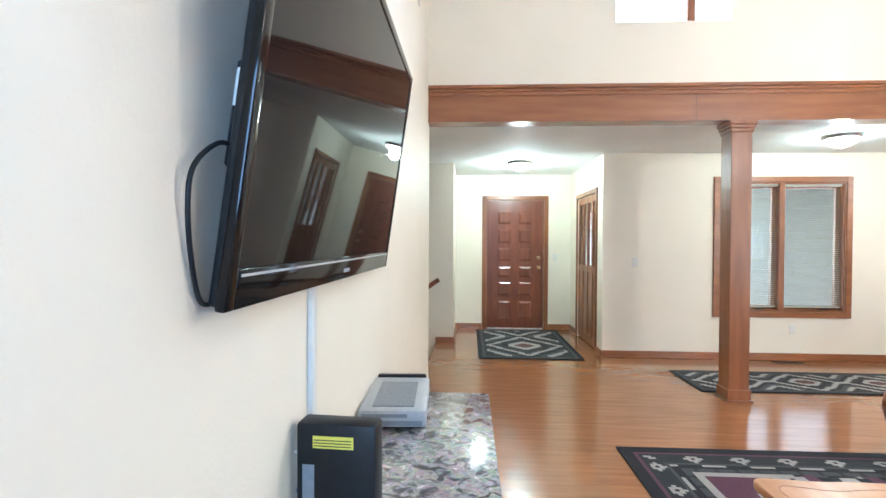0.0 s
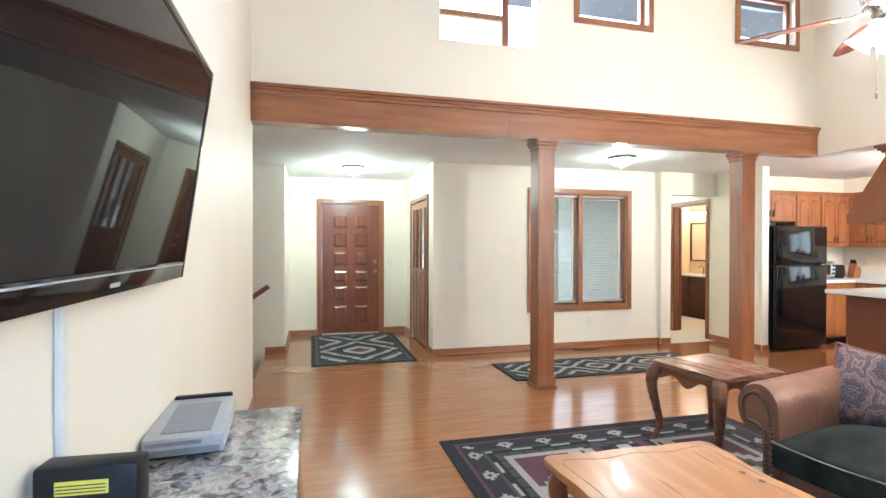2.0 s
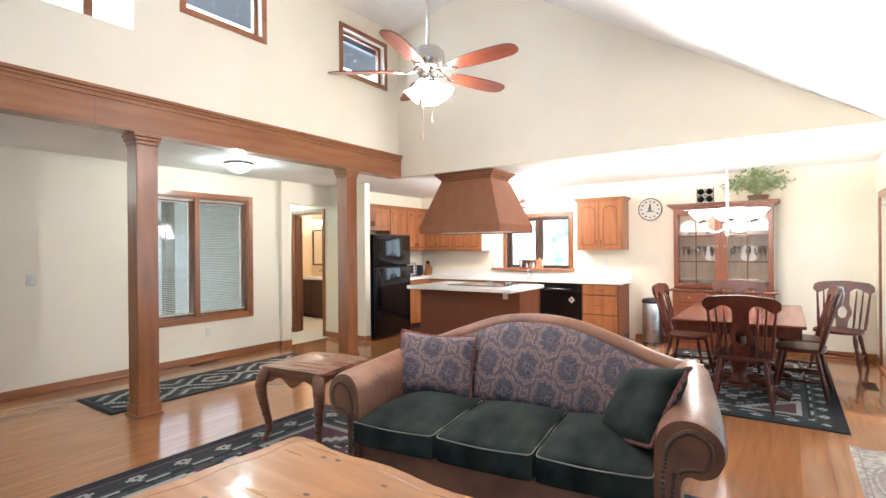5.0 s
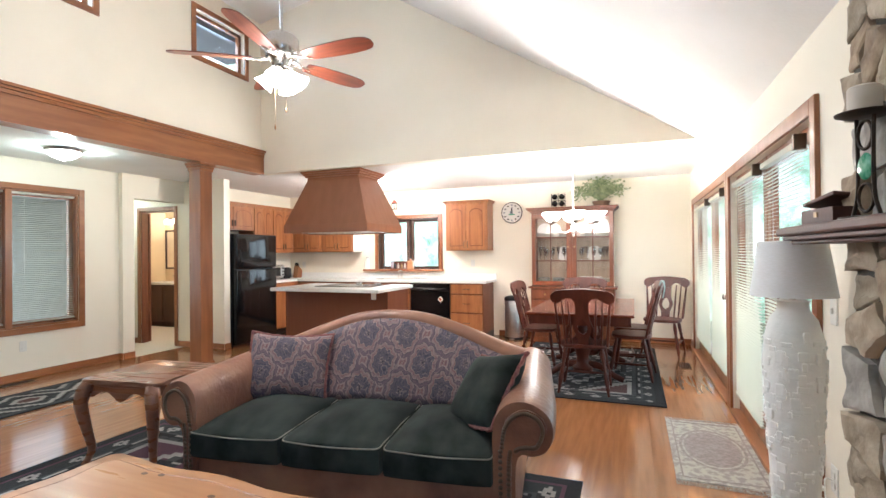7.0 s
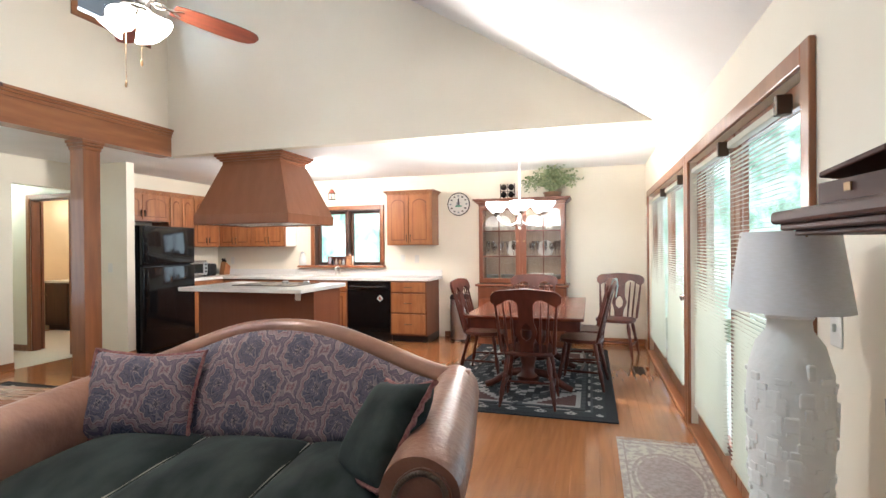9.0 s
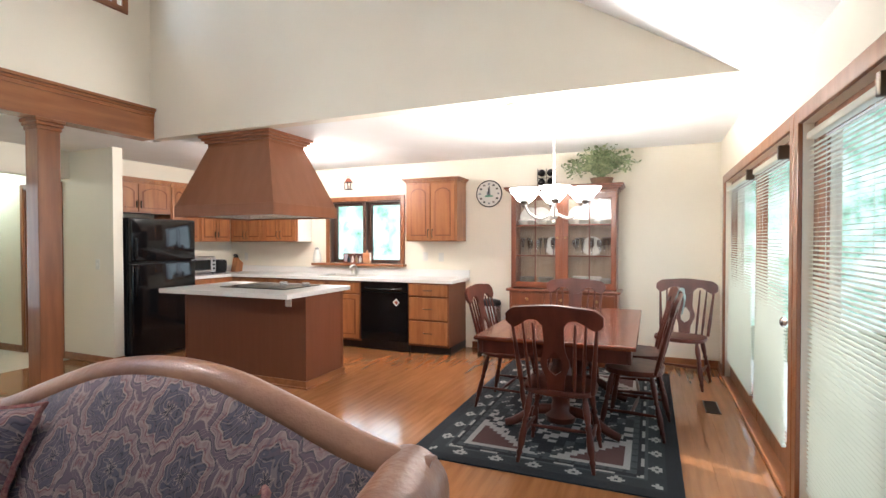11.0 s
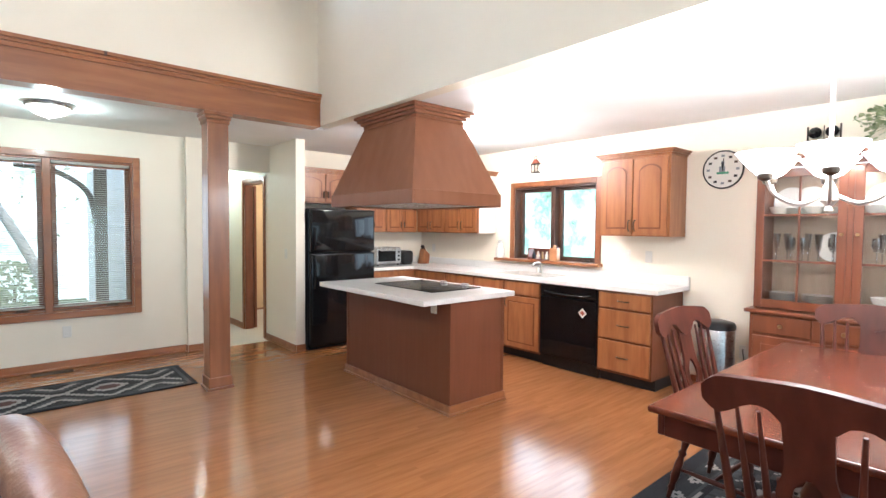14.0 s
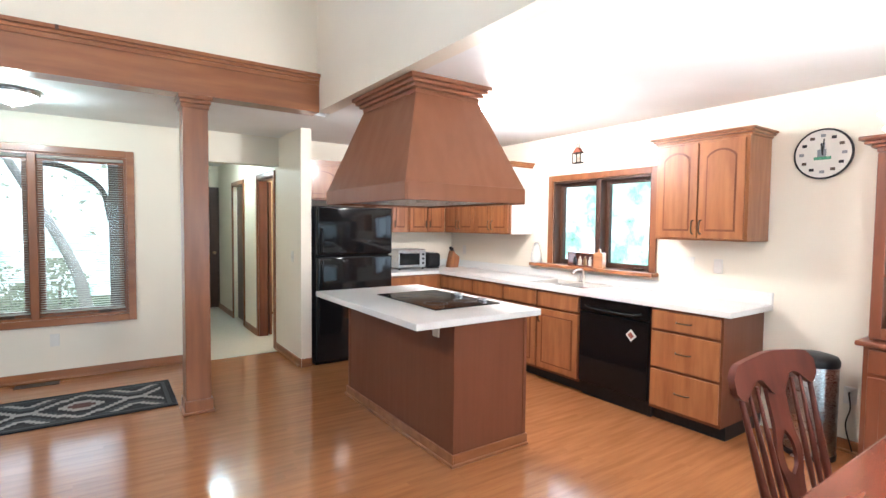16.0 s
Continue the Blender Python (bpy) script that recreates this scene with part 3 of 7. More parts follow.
# front door with ten raised panels
d1 = thing("door_1", "closed reddish stained panelled wooden entry door", "door", pose(0.7475, 8.4, 0), kind="structure")
bm = bmesh.new()
casing_x(bm, -0.4575, 0.4575, 0, 2.045, 0.0, 0.062, -0.022)
part("door_frame", bm, OAK, d1)
part("door_jamb", boxes((-0.4575, 0.0, 0, -0.44, 0.12, 2.045), (0.44, 0.0, 0, 0.4575, 0.12, 2.045), (-0.44, 0.0, 2.03, 0.44, 0.12, 2.045)), OAK, d1)
leaf = part("door_leaf", boxes((-0.438, 0.02, 0.012, 0.438, 0.062, 2.028), bevel=0.003), DOORWOOD, d1)
rows = [(1.66, 1.85), (1.36, 1.585), (1.075, 1.285), (0.82, 0.99), (0.53, 0.745), (0.16, 0.44)]
for z0, z1 in rows:
    for sx in (-1, 1):
        x0, x1 = sorted((sx * 0.06, sx * 0.265))
        bm = bmesh.new()
        base = [bm.verts.new((px_, 0.021, pz_)) for px_, pz_ in ((x0, z0), (x1, z0), (x1, z1), (x0, z1))]
        face_ = [bm.verts.new((px_, 0.005, pz_)) for px_, pz_ in ((x0 + 0.032, z0 + 0.032), (x1 - 0.032, z0 + 0.032), (x1 - 0.032, z1 - 0.032), (x0 + 0.032, z1 - 0.032))]
        bm.faces.new(face_)
        for k in range(4):
            bm.faces.new((base[k], base[(k + 1) % 4], face_[(k + 1) % 4], face_[k]))
        part("panel", bm, DOORWOOD, leaf)
part("door_knob", lathe([(0.03, 0), (0.03, 0.008), (0.012, 0.012), (0.012, 0.04), (0.028, 0.05), (0.03, 0.065), (0.015, 0.078)], 16), BRASS, leaf, "brass knob", 40, pose(0.375, 0.02, 0.98, 90))
part("deadbolt", lathe([(0.03, 0), (0.03, 0.012), (0.02, 0.018)], 16), BRASS, leaf, "brass deadbolt", 40, pose(0.375, 0.02, 1.13, 90))
part("threshold", boxes((-0.44, -0.03, 0.0, 0.44, 0.1, 0.015), bevel=0.004), STEEL, d1, "metal threshold")
# louvred closet doors
d2 = thing("door_2", "closed louvred oak bifold closet doors", "door", pose(1.62, 7.355, 0), kind="structure")
bm = bmesh.new()
casing_y(bm, -0.525, 0.525, 0, 2.01, 0.0, 0.058, -0.02)
part("door_frame", bm, OAK, d2)
slat = finish("slat", boxes((-0.012, -0.105, -0.003, 0.012, 0.105, 0.003)), OAK)
for i in range(4):
    yc = -0.393 + 0.262 * i
    lf = part("door_leaf", boxes((0.01, yc - 0.13, 0.02, 0.04, yc - 0.1, 2.0), (0.01, yc + 0.1, 0.02, 0.04, yc + 0.13, 2.0), (0.01, yc - 0.1, 0.02, 0.04, yc + 0.1, 0.14), (0.01, yc - 0.1, 0.98, 0.04, yc + 0.1, 1.06), (0.01, yc - 0.1, 1.91, 0.04, yc + 0.1, 2.0), (0.018, yc - 0.1, 0.14, 0.032, yc + 0.1, 0.98), bevel=0.002), OAK, d2)
    for k in range(30):
        shared("slat", slat, lf, pose(0.025, yc, 1.075 + 0.028 * k, 0, 35, 0))
part("door_knob", lathe([(0.008, 0), (0.008, 0.015), (0.016, 0.02), (0.014, 0.03)], 12), BRASS, d2, "", 40, pose(0.01, -0.2, 1.0, 0, -90))
# hall doors
d3 = thing("door_3", "open reddish brown door into the bathroom", "door", pose(5.87, 7.005, 0), kind="structure")
bm = bmesh.new()
casing_y(bm, -0.355, 0.355, 0, 2.03, 0.0, 0.06, -0.02)
part("door_frame", bm, OAK, d3)
part("door_jamb", boxes((0.0, -0.355, 0, 0.11, -0.34, 2.03), (0.0, 0.34, 0, 0.11, 0.355, 2.03), (0.0, -0.34, 2.015, 0.11, 0.34, 2.03)), DOORWOOD, d3)
part("door_leaf", boxes((0.125, 0.34, 0.012, 0.16, 1.01, 2.01), bevel=0.003), DOORWOOD, d3)
d4 = thing("door_4", "dark open doorway with oak casing in the hall", "door", pose(5.87, 8.5, 0), kind="structure")
bm = bmesh.new()
casing_y(bm, -0.33, 0.33, 0, 2.03, 0.0, 0.06, -0.02)
part("door_frame", bm, OAK, d4)
# no real leaf: a dark slab stands for the unlit room beyond
part("door_leaf", boxes((0.05, -0.32, 0.012, 0.09, 0.32, 2.02), bevel=0.003), DARKWOOD, d4)
d5 = thing("door_5", "closed dark brown door at the end of the hall", "door", pose(5.55, 10.0, 0), kind="structure")
bm = bmesh.new()
casing_x(bm, -0.36, 0.3, 0, 2.03, 0.0, 0.05, -0.02)
part("door_frame", bm, DARKWOOD, d5)
part("door_leaf", boxes((-0.36, -0.012, 0.012, 0.3, -0.001, 2.03)), DARKWOOD, d5)
part("door_knob", lathe([(0.025, 0), (0.01, 0.01), (0.01, 0.035), (0.026, 0.045), (0.02, 0.065)], 14), BRASS, d5, "brass knob", 40, pose(0.24, -0.012, 0.96, 90))
setting("carpet_hall", boxes((5.08, 6.47, -0.02, 5.87, 10.0, 0.004), (5.87, 6.65, -0.02, 8.2, 8.9, 0.003)), CARPET, "pale beige hall carpet", category="carpet")

SLAT_X = finish("slat", boxes((-0.5, -0.0125, -0.0006, 0.5, 0.0125, 0.0006)), BLINDM)


def blind(label, x0, x1, z0, z1, y, tilt, pitch=0.022, side=1):
    b = thing("venetian_blind", label, "window blind", pose((x0 + x1) / 2, y, 0), "venetian blinds")
    w = x1 - x0
    part("headrail", boxes((-w / 2, -0.02, z1 - 0.035, w / 2, 0.02, z1), bevel=0.003), BLINDM, b)
    part("bottom_rail", boxes((-w / 2, -0.012, z0, w / 2, 0.012, z0 + 0.016), bevel=0.003), BLINDM, b)
    n = int((z1 - 0.04 - z0 - 0.02) / pitch)
    for i in range(n):
        shared("slat", SLAT_X, b, Matrix.LocRotScale((0, 0, z0 + 0.028 + i * pitch), Euler((radians(tilt), 0, 0)), (w - 0.01, 1, 1)))
    for sx in (-0.3, 0.3):
        part("ladder_cord", boxes((sx * w - 0.001, -0.014, z0, sx * w + 0.001, -0.0125, z1)), WHITE, b)
    return b


# front window, two casements
w1 = thing("window_1", "two-pane oak framed casement window with blinds", "window", pose(3.69, N, 0), kind="structure")
bm = bmesh.new()
casing_x(bm, -0.72, 0.72, 0.57, 2.095, 0.0, 0.066, -0.024, True)
part("window_frame", bm, OAK_H, w1)
part("window_mullion", boxes((-0.032, -0.01, 0.57, 0.032, 0.12, 2.095), bevel=0.004), OAK, w1)
part("window_jamb", boxes((-0.72, 0.0, 0.57, -0.70, 0.15, 2.095), (0.70, 0.0, 0.57, 0.72, 0.15, 2.095), (-0.7, 0.0, 2.075, 0.7, 0.15, 2.095), (-0.7, 0.0, 0.57, 0.7, 0.15, 0.592)), OAK, w1)
for a, b in ((-0.70, -0.032), (0.032, 0.70)):
    sash = part("sash", boxes((a, 0.07, 0.592, a + 0.045, 0.11, 2.075), (b - 0.045, 0.07, 0.592, b, 0.11, 2.075), (a + 0.045, 0.07, 0.592, b - 0.045, 0.11, 0.645), (a + 0.045, 0.07, 2.03, b - 0.045, 0.11, 2.075)), OAK, w1)
    p = part("pane", boxes((a + 0.045, 0.086, 0.645, b - 0.045, 0.09, 2.03)), GLASS, sash)
    p.visible_shadow = False
    part("crank", boxes((b - 0.22, 0.04, 0.592, b - 0.12, 0.07, 0.612), bevel=0.004), BRONZE, w1)
blind("cream aluminium venetian blind open in the front window", 3.0, 3.655, 0.62, 2.085, N + 0.04, 11)
blind("cream aluminium venetian blind open in the front window", 3.725, 4.385, 0.62, 2.085, N + 0.04, 11)
# darker than the oak casing: the sash's shadowed look is in this colour
SASH = material("dark_brown_window_sash", (0.075, 0.036, 0.022), 0.4, second=(0.055, 0.026, 0.016), scale=6, stretch=(3, 3, 0.4))
# kitchen window
w2 = thing("window_2", "oak framed kitchen window with two casements", "window", pose(E_, 3.925, 0), kind="structure")
bm = bmesh.new()
casing_y(bm, -0.585, 0.585, 1.07, 1.955, 0.0, 0.062, -0.022)
part("window_frame", bm, OAK, w2)
part("window_sill", boxes((-0.10, -0.67, 1.035, 0.08, 0.85, 1.07), bevel=0.006, seg=2), CAB, w2, "honey oak sill board")
part("window_mullion", boxes((0.0, -0.03, 1.07, 0.12, 0.03, 1.955), bevel=0.004), SASH, w2)
part("window_jamb", boxes((0.0, -0.585, 1.07, 0.18, -0.565, 1.955), (0.0, 0.565, 1.07, 0.18, 0.585, 1.955), (0.0, -0.565, 1.935, 0.18, 0.565, 1.955)), SASH, w2)
for a, b in ((-0.565, -0.03), (0.03, 0.565)):
    sash = part("sash", boxes((0.09, a, 1.07, 0.13, a + 0.04, 1.935), (0.09, b - 0.04, 1.07, 0.13, b, 1.935), (0.09, a + 0.04, 1.07, 0.13, b - 0.04, 1.12), (0.09, a + 0.04, 1.895, 0.13, b - 0.04, 1.935)), SASH, w2)
    p = part("pane", boxes((0.106, a + 0.04, 1.12, 0.11, b - 0.04, 1.895)), GLASS, sash)
    p.visible_shadow = False
    part("crank", boxes((0.05, a + 0.1, 1.07, 0.085, a + 0.2, 1.092), bevel=0.004), BRONZE, w2)
# clerestory windows
for k, (a, b, z0) in enumerate(((1.29, 2.27, 3.30), (2.72, 3.52, 3.67), (4.69, 5.46, 3.67))):
    w = thing("window_%d" % (k + 3), "small oak framed clerestory window under the vault", "window", pose((a + b) / 2, LY, 0), kind="structure")
    h = (b - a) / 2
    bm = bmesh.new()
    if k:
        casing_x(bm, -h, h, z0, 4.2, 0.0, 0.06, -0.02, True)
        part("window_frame", bm, OAK_H, w)
    else:
        bm.free()
    sash = part("sash", boxes((-h, 0.06, z0, -h + 0.04, 0.10, 4.2), (h - 0.05, 0.06, z0, h, 0.10, 4.2), (-h + 0.04, 0.06, z0, h - 0.05, 0.10, z0 + 0.04), (-h + 0.04, 0.06, 4.16, h - 0.05, 0.10, 4.2)) if k else
                boxes((0.15, 0.07, z0, 0.215, 0.11, 4.2), (-h, 0.07, z0 + 0.27, 0.15, 0.11, z0 + 0.32)), OAK, w)
    p = part("pane", boxes((-h, 0.078, z0, h, 0.082, 4.2)), GLASS, sash)
    p.visible_shadow = False
# unseen window, added as an opening for the blue fill lamp
w = thing("window_6", "unseen oak framed side window added for bluish fill light", "window", pose(0.06, S, 0), kind="structure")
bm = bmesh.new()
casing_x(bm, -0.28, 0.28, 0.95, 2.05, 0.0, 0.06, 0.02, True)
part("window_frame", bm, OAK, w)
part("pane", boxes((-0.28, -0.082, 0.95, 0.28, -0.078, 2.05)), GLASS, w).visible_shadow = False
# french doors, each with a fixed and a hinged leaf
for k, (x0, x1, split) in enumerate(((5.30, 7.84, 6.49), (3.07, 5.14, 4.14))):
    w = thing("door_%d" % (k + 6), "closed oak framed french doors with venetian blinds", "door", pose(0, S, 0), kind="structure")
    bm = bmesh.new()
    casing_x(bm, x0, x1, 0.0, 1.96, 0.0, 0.075, 0.022)
    part("door_frame", bm, OAK, w)
    part("threshold", boxes((x0, -0.16, 0.0, x1, 0.03, 0.03), bevel=0.006), OAK_H, w)
    for a, b in ((x0, split - 0.01), (split + 0.01, x1)):
        lf = part("door_leaf", boxes((a, -0.09, 0.03, a + 0.085, -0.045, 1.96), (b - 0.085, -0.09, 0.03, b, -0.045, 1.96), (a + 0.085, -0.09, 0.03, b - 0.085, -0.045, 0.20), (a + 0.085, -0.09, 1.87, b - 0.085, -0.045, 1.96), bevel=0.003), OAK, w)
        p = part("pane", boxes((a + 0.085, -0.07, 0.20, b - 0.085, -0.066, 1.87)), GLASS, lf)
        p.visible_shadow = False
    xk = (5.46, 3.22)[k]
    part("door_knob", lathe([(0.028, 0), (0.028, 0.006), (0.011, 0.01), (0.011, 0.035), (0.027, 0.045), (0.028, 0.06), (0.014, 0.07)], 16), NICKEL, w, "nickel knob", 40, pose(xk, -0.045, 0.93, -90))
    part("deadbolt", lathe([(0.026, 0), (0.026, 0.012), (0.016, 0.018)], 16), BRONZE, w, "", 40, pose(xk, -0.045, 1.08, -90))
for a, b, z0 in ((6.56, 7.76, 0.2), (5.54, 6.42, 0.2), (4.20, 5.06, 0.17), (3.30, 4.08, 0.17)):
    v = blind("cream venetian blind half closed on the french door", a, b, z0, 1.90, S - 0.015, -11, 0.0215)
    part("valance_end", boxes((-(b - a) / 2 - 0.03, -0.012, 1.84, -(b - a) / 2, 0.045, 1.92), bevel=0.004), BRONZE, v)
setting("roof_eave", boxes((2.2, 5.07, 4.12, 6.0, 5.75, 4.2)), material("eave_soffit", (0.12, 0.13, 0.15), 0.8, second=(0.10, 0.11, 0.13), scale=6), "dark soffit under the upper eave", category="eave")
setting("cladding_hall", boxes(*[(4.915 + 0.006 * (i % 2), 6.72, 0.17 * i - 0.6, 4.955, 16.5, 0.17 * (i + 1) - 0.606) for i in range(20)]), OUTWALL, "weathered grey lap siding on the wing beyond the window", category="siding")
# far garden, seen through the glass: flat panels that glow of themselves
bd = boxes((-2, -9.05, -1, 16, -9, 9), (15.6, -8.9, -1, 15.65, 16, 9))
setting("backdrop_garden", bd, GARDEN, "glowing backdrop of bright green trees in the garden", category="backdrop")
setting("ground", boxes((-14, -12, -0.65, 20, -0.75, -0.6), (8.6, -0.75, -0.65, 20, 18, -0.6), (-14, 8.7, -0.65, 4.93, 18, -0.6), (1.8, 6.75, -0.65, 4.93, 8.7, -0.6)), material("lawn", (0.05, 0.09, 0.03), 0.9, second=(0.09, 0.12, 0.05), scale=3, bump=0.8), "lawn round the house", category="ground")

# ---- kitchen ----
def arch_panel(y0, y1, z0, z1, n=12):
    """An outline with a cathedral arch along its top."""
    c, w = (y0 + y1) / 2, (y1 - y0) / 2
    top = [(c + w * math.cos(math.pi * i / n), z1 - 0.055 + 0.055 * max(0.0, math.sin(math.pi * i / n)) ** 1.6) for i in range(n + 1)]
    return [(y0, z0), (y1, z0)] + top


def cabinet_door(parent, y0, y1, z0, z1, x=0.0, arch=False, handle=None):
    """A raised-panel door facing -x."""
    d = part("door", boxes((x - 0.02, y0, z0, x - 0.001, y1, z1), bevel=0.004, seg=2), CAB, parent)
    m = 0.055
    outline = arch_panel(y0 + m, y1 - m, z0 + m, z1 - m) if arch else [(y0 + m, z0 + m), (y1 - m, z0 + m), (y1 - m, z1 - m), (y0 + m, z1 - m)]
    # groove is a thin darker sheet on the flat face, not a recess
    part("groove", prism(outline, 0.002, "yz", x - 0.0215), PANEL, d)
    inner = [((y0 + y1) / 2 + (a - (y0 + y1) / 2) * 0.90, (z0 + z1) / 2 + (b - (z0 + z1) / 2) * 0.95) for a, b in outline]
    part("raised_panel", prism(inner, 0.006, "yz", x - 0.026, bevel=0.0), CAB, d)
    if handle:
        hy, hz, vertical = handle
        pull(d, x - 0.02, hy, hz, vertical)
    return d


def pull(parent, x, y, z, vertical):
    dy, dz = (0, 0.052) if vertical else (0.055, 0)
    pts = smooth_line([(x, y - dy, z - dz), (x - 0.022, y - dy * 0.8, z - dz * 0.8), (x - 0.028, y, z), (x - 0.022, y + dy * 0.8, z + dz * 0.8), (x, y + dy, z + dz)], 4)
    part("handle", tube(pts, 0.006, 6), BRONZE, parent, "dark bronze pull", 60)


def base_unit(label, y0, y1, kind_, x=7.66, rot=None):
    c = thing("base_cabinet", label, "cabinet", pose(0, 0, 0) if rot is None else rot, "kitchen base cabinets")
    # darker brown body puts shade between the fronts; the end panel is brown
    part("body", boxes((x, y0 + 0.001, 0.1, x + 0.59, y1 - 0.001, 0.874)), PANEL, c)
    part("toe_kick", boxes((x + 0.07, y0, 0.0, x + 0.59, y1, 0.1)), BLACK_MATT, c, "black toe kick")
    if kind_ == "drawers":
        for z0, z1 in ((0.715, 0.855), (0.425, 0.695), (0.125, 0.405)):
            d = part("drawer_front", boxes((x - 0.02, y0 + 0.015, z0, x - 0.001, y1 - 0.015, z1), bevel=0.006, seg=2), CAB, c)
            pull(d, x - 0.02, (y0 + y1) / 2, (z0 + z1) / 2, False)
    elif kind_ == "door":
        part("drawer_front", boxes((x - 0.02, y0 + 0.015, 0.715, x - 0.001, y1 - 0.015, 0.855), bevel=0.006, seg=2), CAB, c)
        cabinet_door(c, y0 + 0.015, y1 - 0.015, 0.125, 0.695, x, False, (y1 - 0.05, 0.62, True))
    return c


base_unit("honey oak base cabinet with three drawers", 2.39, 2.93, "drawers")
base_unit("honey oak sink cabinet with panelled door", 3.61, 4.13, "door")
base_unit("honey oak sink cabinet with panelled door", 4.13, 4.62, "door")
base_unit("honey oak base cabinet under the counter", 4.62, 5.14, "door")
base_unit("honey oak base cabinet under the counter", 5.14, 5.79, "door")
c = thing("base_cabinet", "honey oak corner base cabinet beside the fridge", "cabinet", pose(0, 0, 0), "kitchen base cabinets")
part("body", boxes((6.92, 5.82, 0.1, 8.25, 6.415, 0.874)), CAB, c)
part("toe_kick", boxes((6.92, 5.88, 0, 8.25, 6.415, 0.1)), BLACK_MATT, c)
part("drawer_front", boxes((6.94, 5.80, 0.715, 7.64, 5.819, 0.855), bevel=0.005, seg=2), CAB, c)
part("door", boxes((6.94, 5.80, 0.125, 7.64, 5.819, 0.695), bevel=0.005, seg=2), CAB, c)
dw = thing("dishwasher", "glossy black dishwasher under the counter", "dishwasher", pose(7.66, 3.27, 0))
part("body", boxes((0.0, -0.335, 0.1, 0.58, 0.335, 0.872)), BLACK_MATT, dw)
part("door", boxes((-0.022, -0.332, 0.13, -0.001, 0.332, 0.745), bevel=0.008, seg=2), BLACK, dw)
part("control_panel", boxes((-0.024, -0.332, 0.752, -0.001, 0.332, 0.868), bevel=0.008, seg=2), BLACK, dw)
part("handle", tube(smooth_line([(-0.022, -0.27, 0.80), (-0.05, -0.2, 0.785), (-0.055, 0, 0.78), (-0.05, 0.2, 0.785), (-0.022, 0.27, 0.80)], 5), 0.011, 8), BLACK, dw, "", 60)
part("toe_panel", boxes((0.04, -0.335, 0.0, 0.58, 0.335, 0.1)), BLACK_MATT, dw)
mag = part("magnet_sign", boxes((-0.026, -0.035, -0.035, -0.0235, 0.035, 0.035), bevel=0.001), WHITE, dw, "small diamond magnet", at=pose(0, -0.315 + 0.13, 0.62, 45))
part("print", boxes((-0.0275, -0.022, -0.018, -0.0262, 0.022, 0.018)), TOWELRED, mag)
ct = thing("countertop", "white speckled laminate worktop with backsplash", "countertop", pose(0, 0, 0))
part("slab", boxes((7.625, 2.335, 0.876, 8.256, 3.66, 0.914), (7.625, 4.34, 0.876, 8.256, 6.416, 0.914), (7.625, 3.66, 0.876, 7.76, 4.34, 0.914), (8.16, 3.66, 0.876, 8.256, 4.34, 0.914), (6.89, 5.785, 0.876, 7.625, 6.416, 0.914)), WHITE_TOP, ct)
part("backsplash", boxes((8.236, 2.335, 0.9145, 8.257, 6.395, 1.005), (6.89, 6.396, 0.9145, 8.257, 6.417, 1.005), bevel=0.003), WHITE_TOP, ct)
sk = thing("sink", "white double bowl kitchen sink", "sink", pose(7.96, 4.0, 0.914))
for y0, y1 in ((-0.335, -0.01), (0.01, 0.335)):
    part("bowl", boxes((-0.19, y0, -0.16, 0.19, y1, -0.15), (-0.2, y0, -0.16, -0.19, y1, 0.004), (0.19, y0, -0.16, 0.2, y1, 0.004), (-0.2, y0 - 0.004, -0.16, 0.2, y0, 0.004), (-0.2, y1, -0.16, 0.2, y1 + 0.004, 0.004)), CHINA, sk)
part("rim", boxes((-0.215, -0.35, 0.0005, -0.2, 0.35, 0.008), (0.2, -0.35, 0.0005, 0.215, 0.35, 0.008), (-0.2, -0.35, 0.0005, 0.2, -0.339, 0.008), (-0.2, 0.339, 0.0005, 0.2, 0.35, 0.008), bevel=0.003), CHINA, sk)
fc = part("faucet", tube(smooth_line([(0.205, 0, 0.005), (0.205, 0, 0.07), (0.17, 0, 0.13), (0.08, 0, 0.13), (0.03, 0, 0.10)], 5), 0.012, 8), CHINA, sk, "white faucet", 60)
part("lever", boxes((0.19, 0.05, 0.005, 0.22, 0.08, 0.07), bevel=0.006), CHINA, fc)


def wall_cabinet(label, y0, y1, z0=1.38, z1=2.13, x=7.93, split=True):
    c = thing("wall_cabinet", label, "cabinet", pose(0, 0, 0), "kitchen wall cabinets")
    part("body", boxes((x, y0, z0, E_ - 0.002, y1, z1)), CAB, c)
    bm = bmesh.new()
    for i, (d, a, b) in enumerate(((0.012, z1, z1 + 0.018), (0.028, z1 + 0.018, z1 + 0.036), (0.045, z1 + 0.036, z1 + 0.052))):
        box(bm, x - d, y0 - d, a, E_ - 0.002, y1 + d, b, bevel=0.004)
    part("crown", bm, CAB, c)
    mid = (y0 + y1) / 2
    if split:
        cabinet_door(c, y0 + 0.02, mid - 0.006, z0 + 0.015, z1 - 0.02, x, True, (mid - 0.03, z0 + 0.1, True))
        cabinet_door(c, mid + 0.006, y1 - 0.02, z0 + 0.015, z1 - 0.02, x, True, (mid + 0.03, z0 + 0.1, True))
    return c


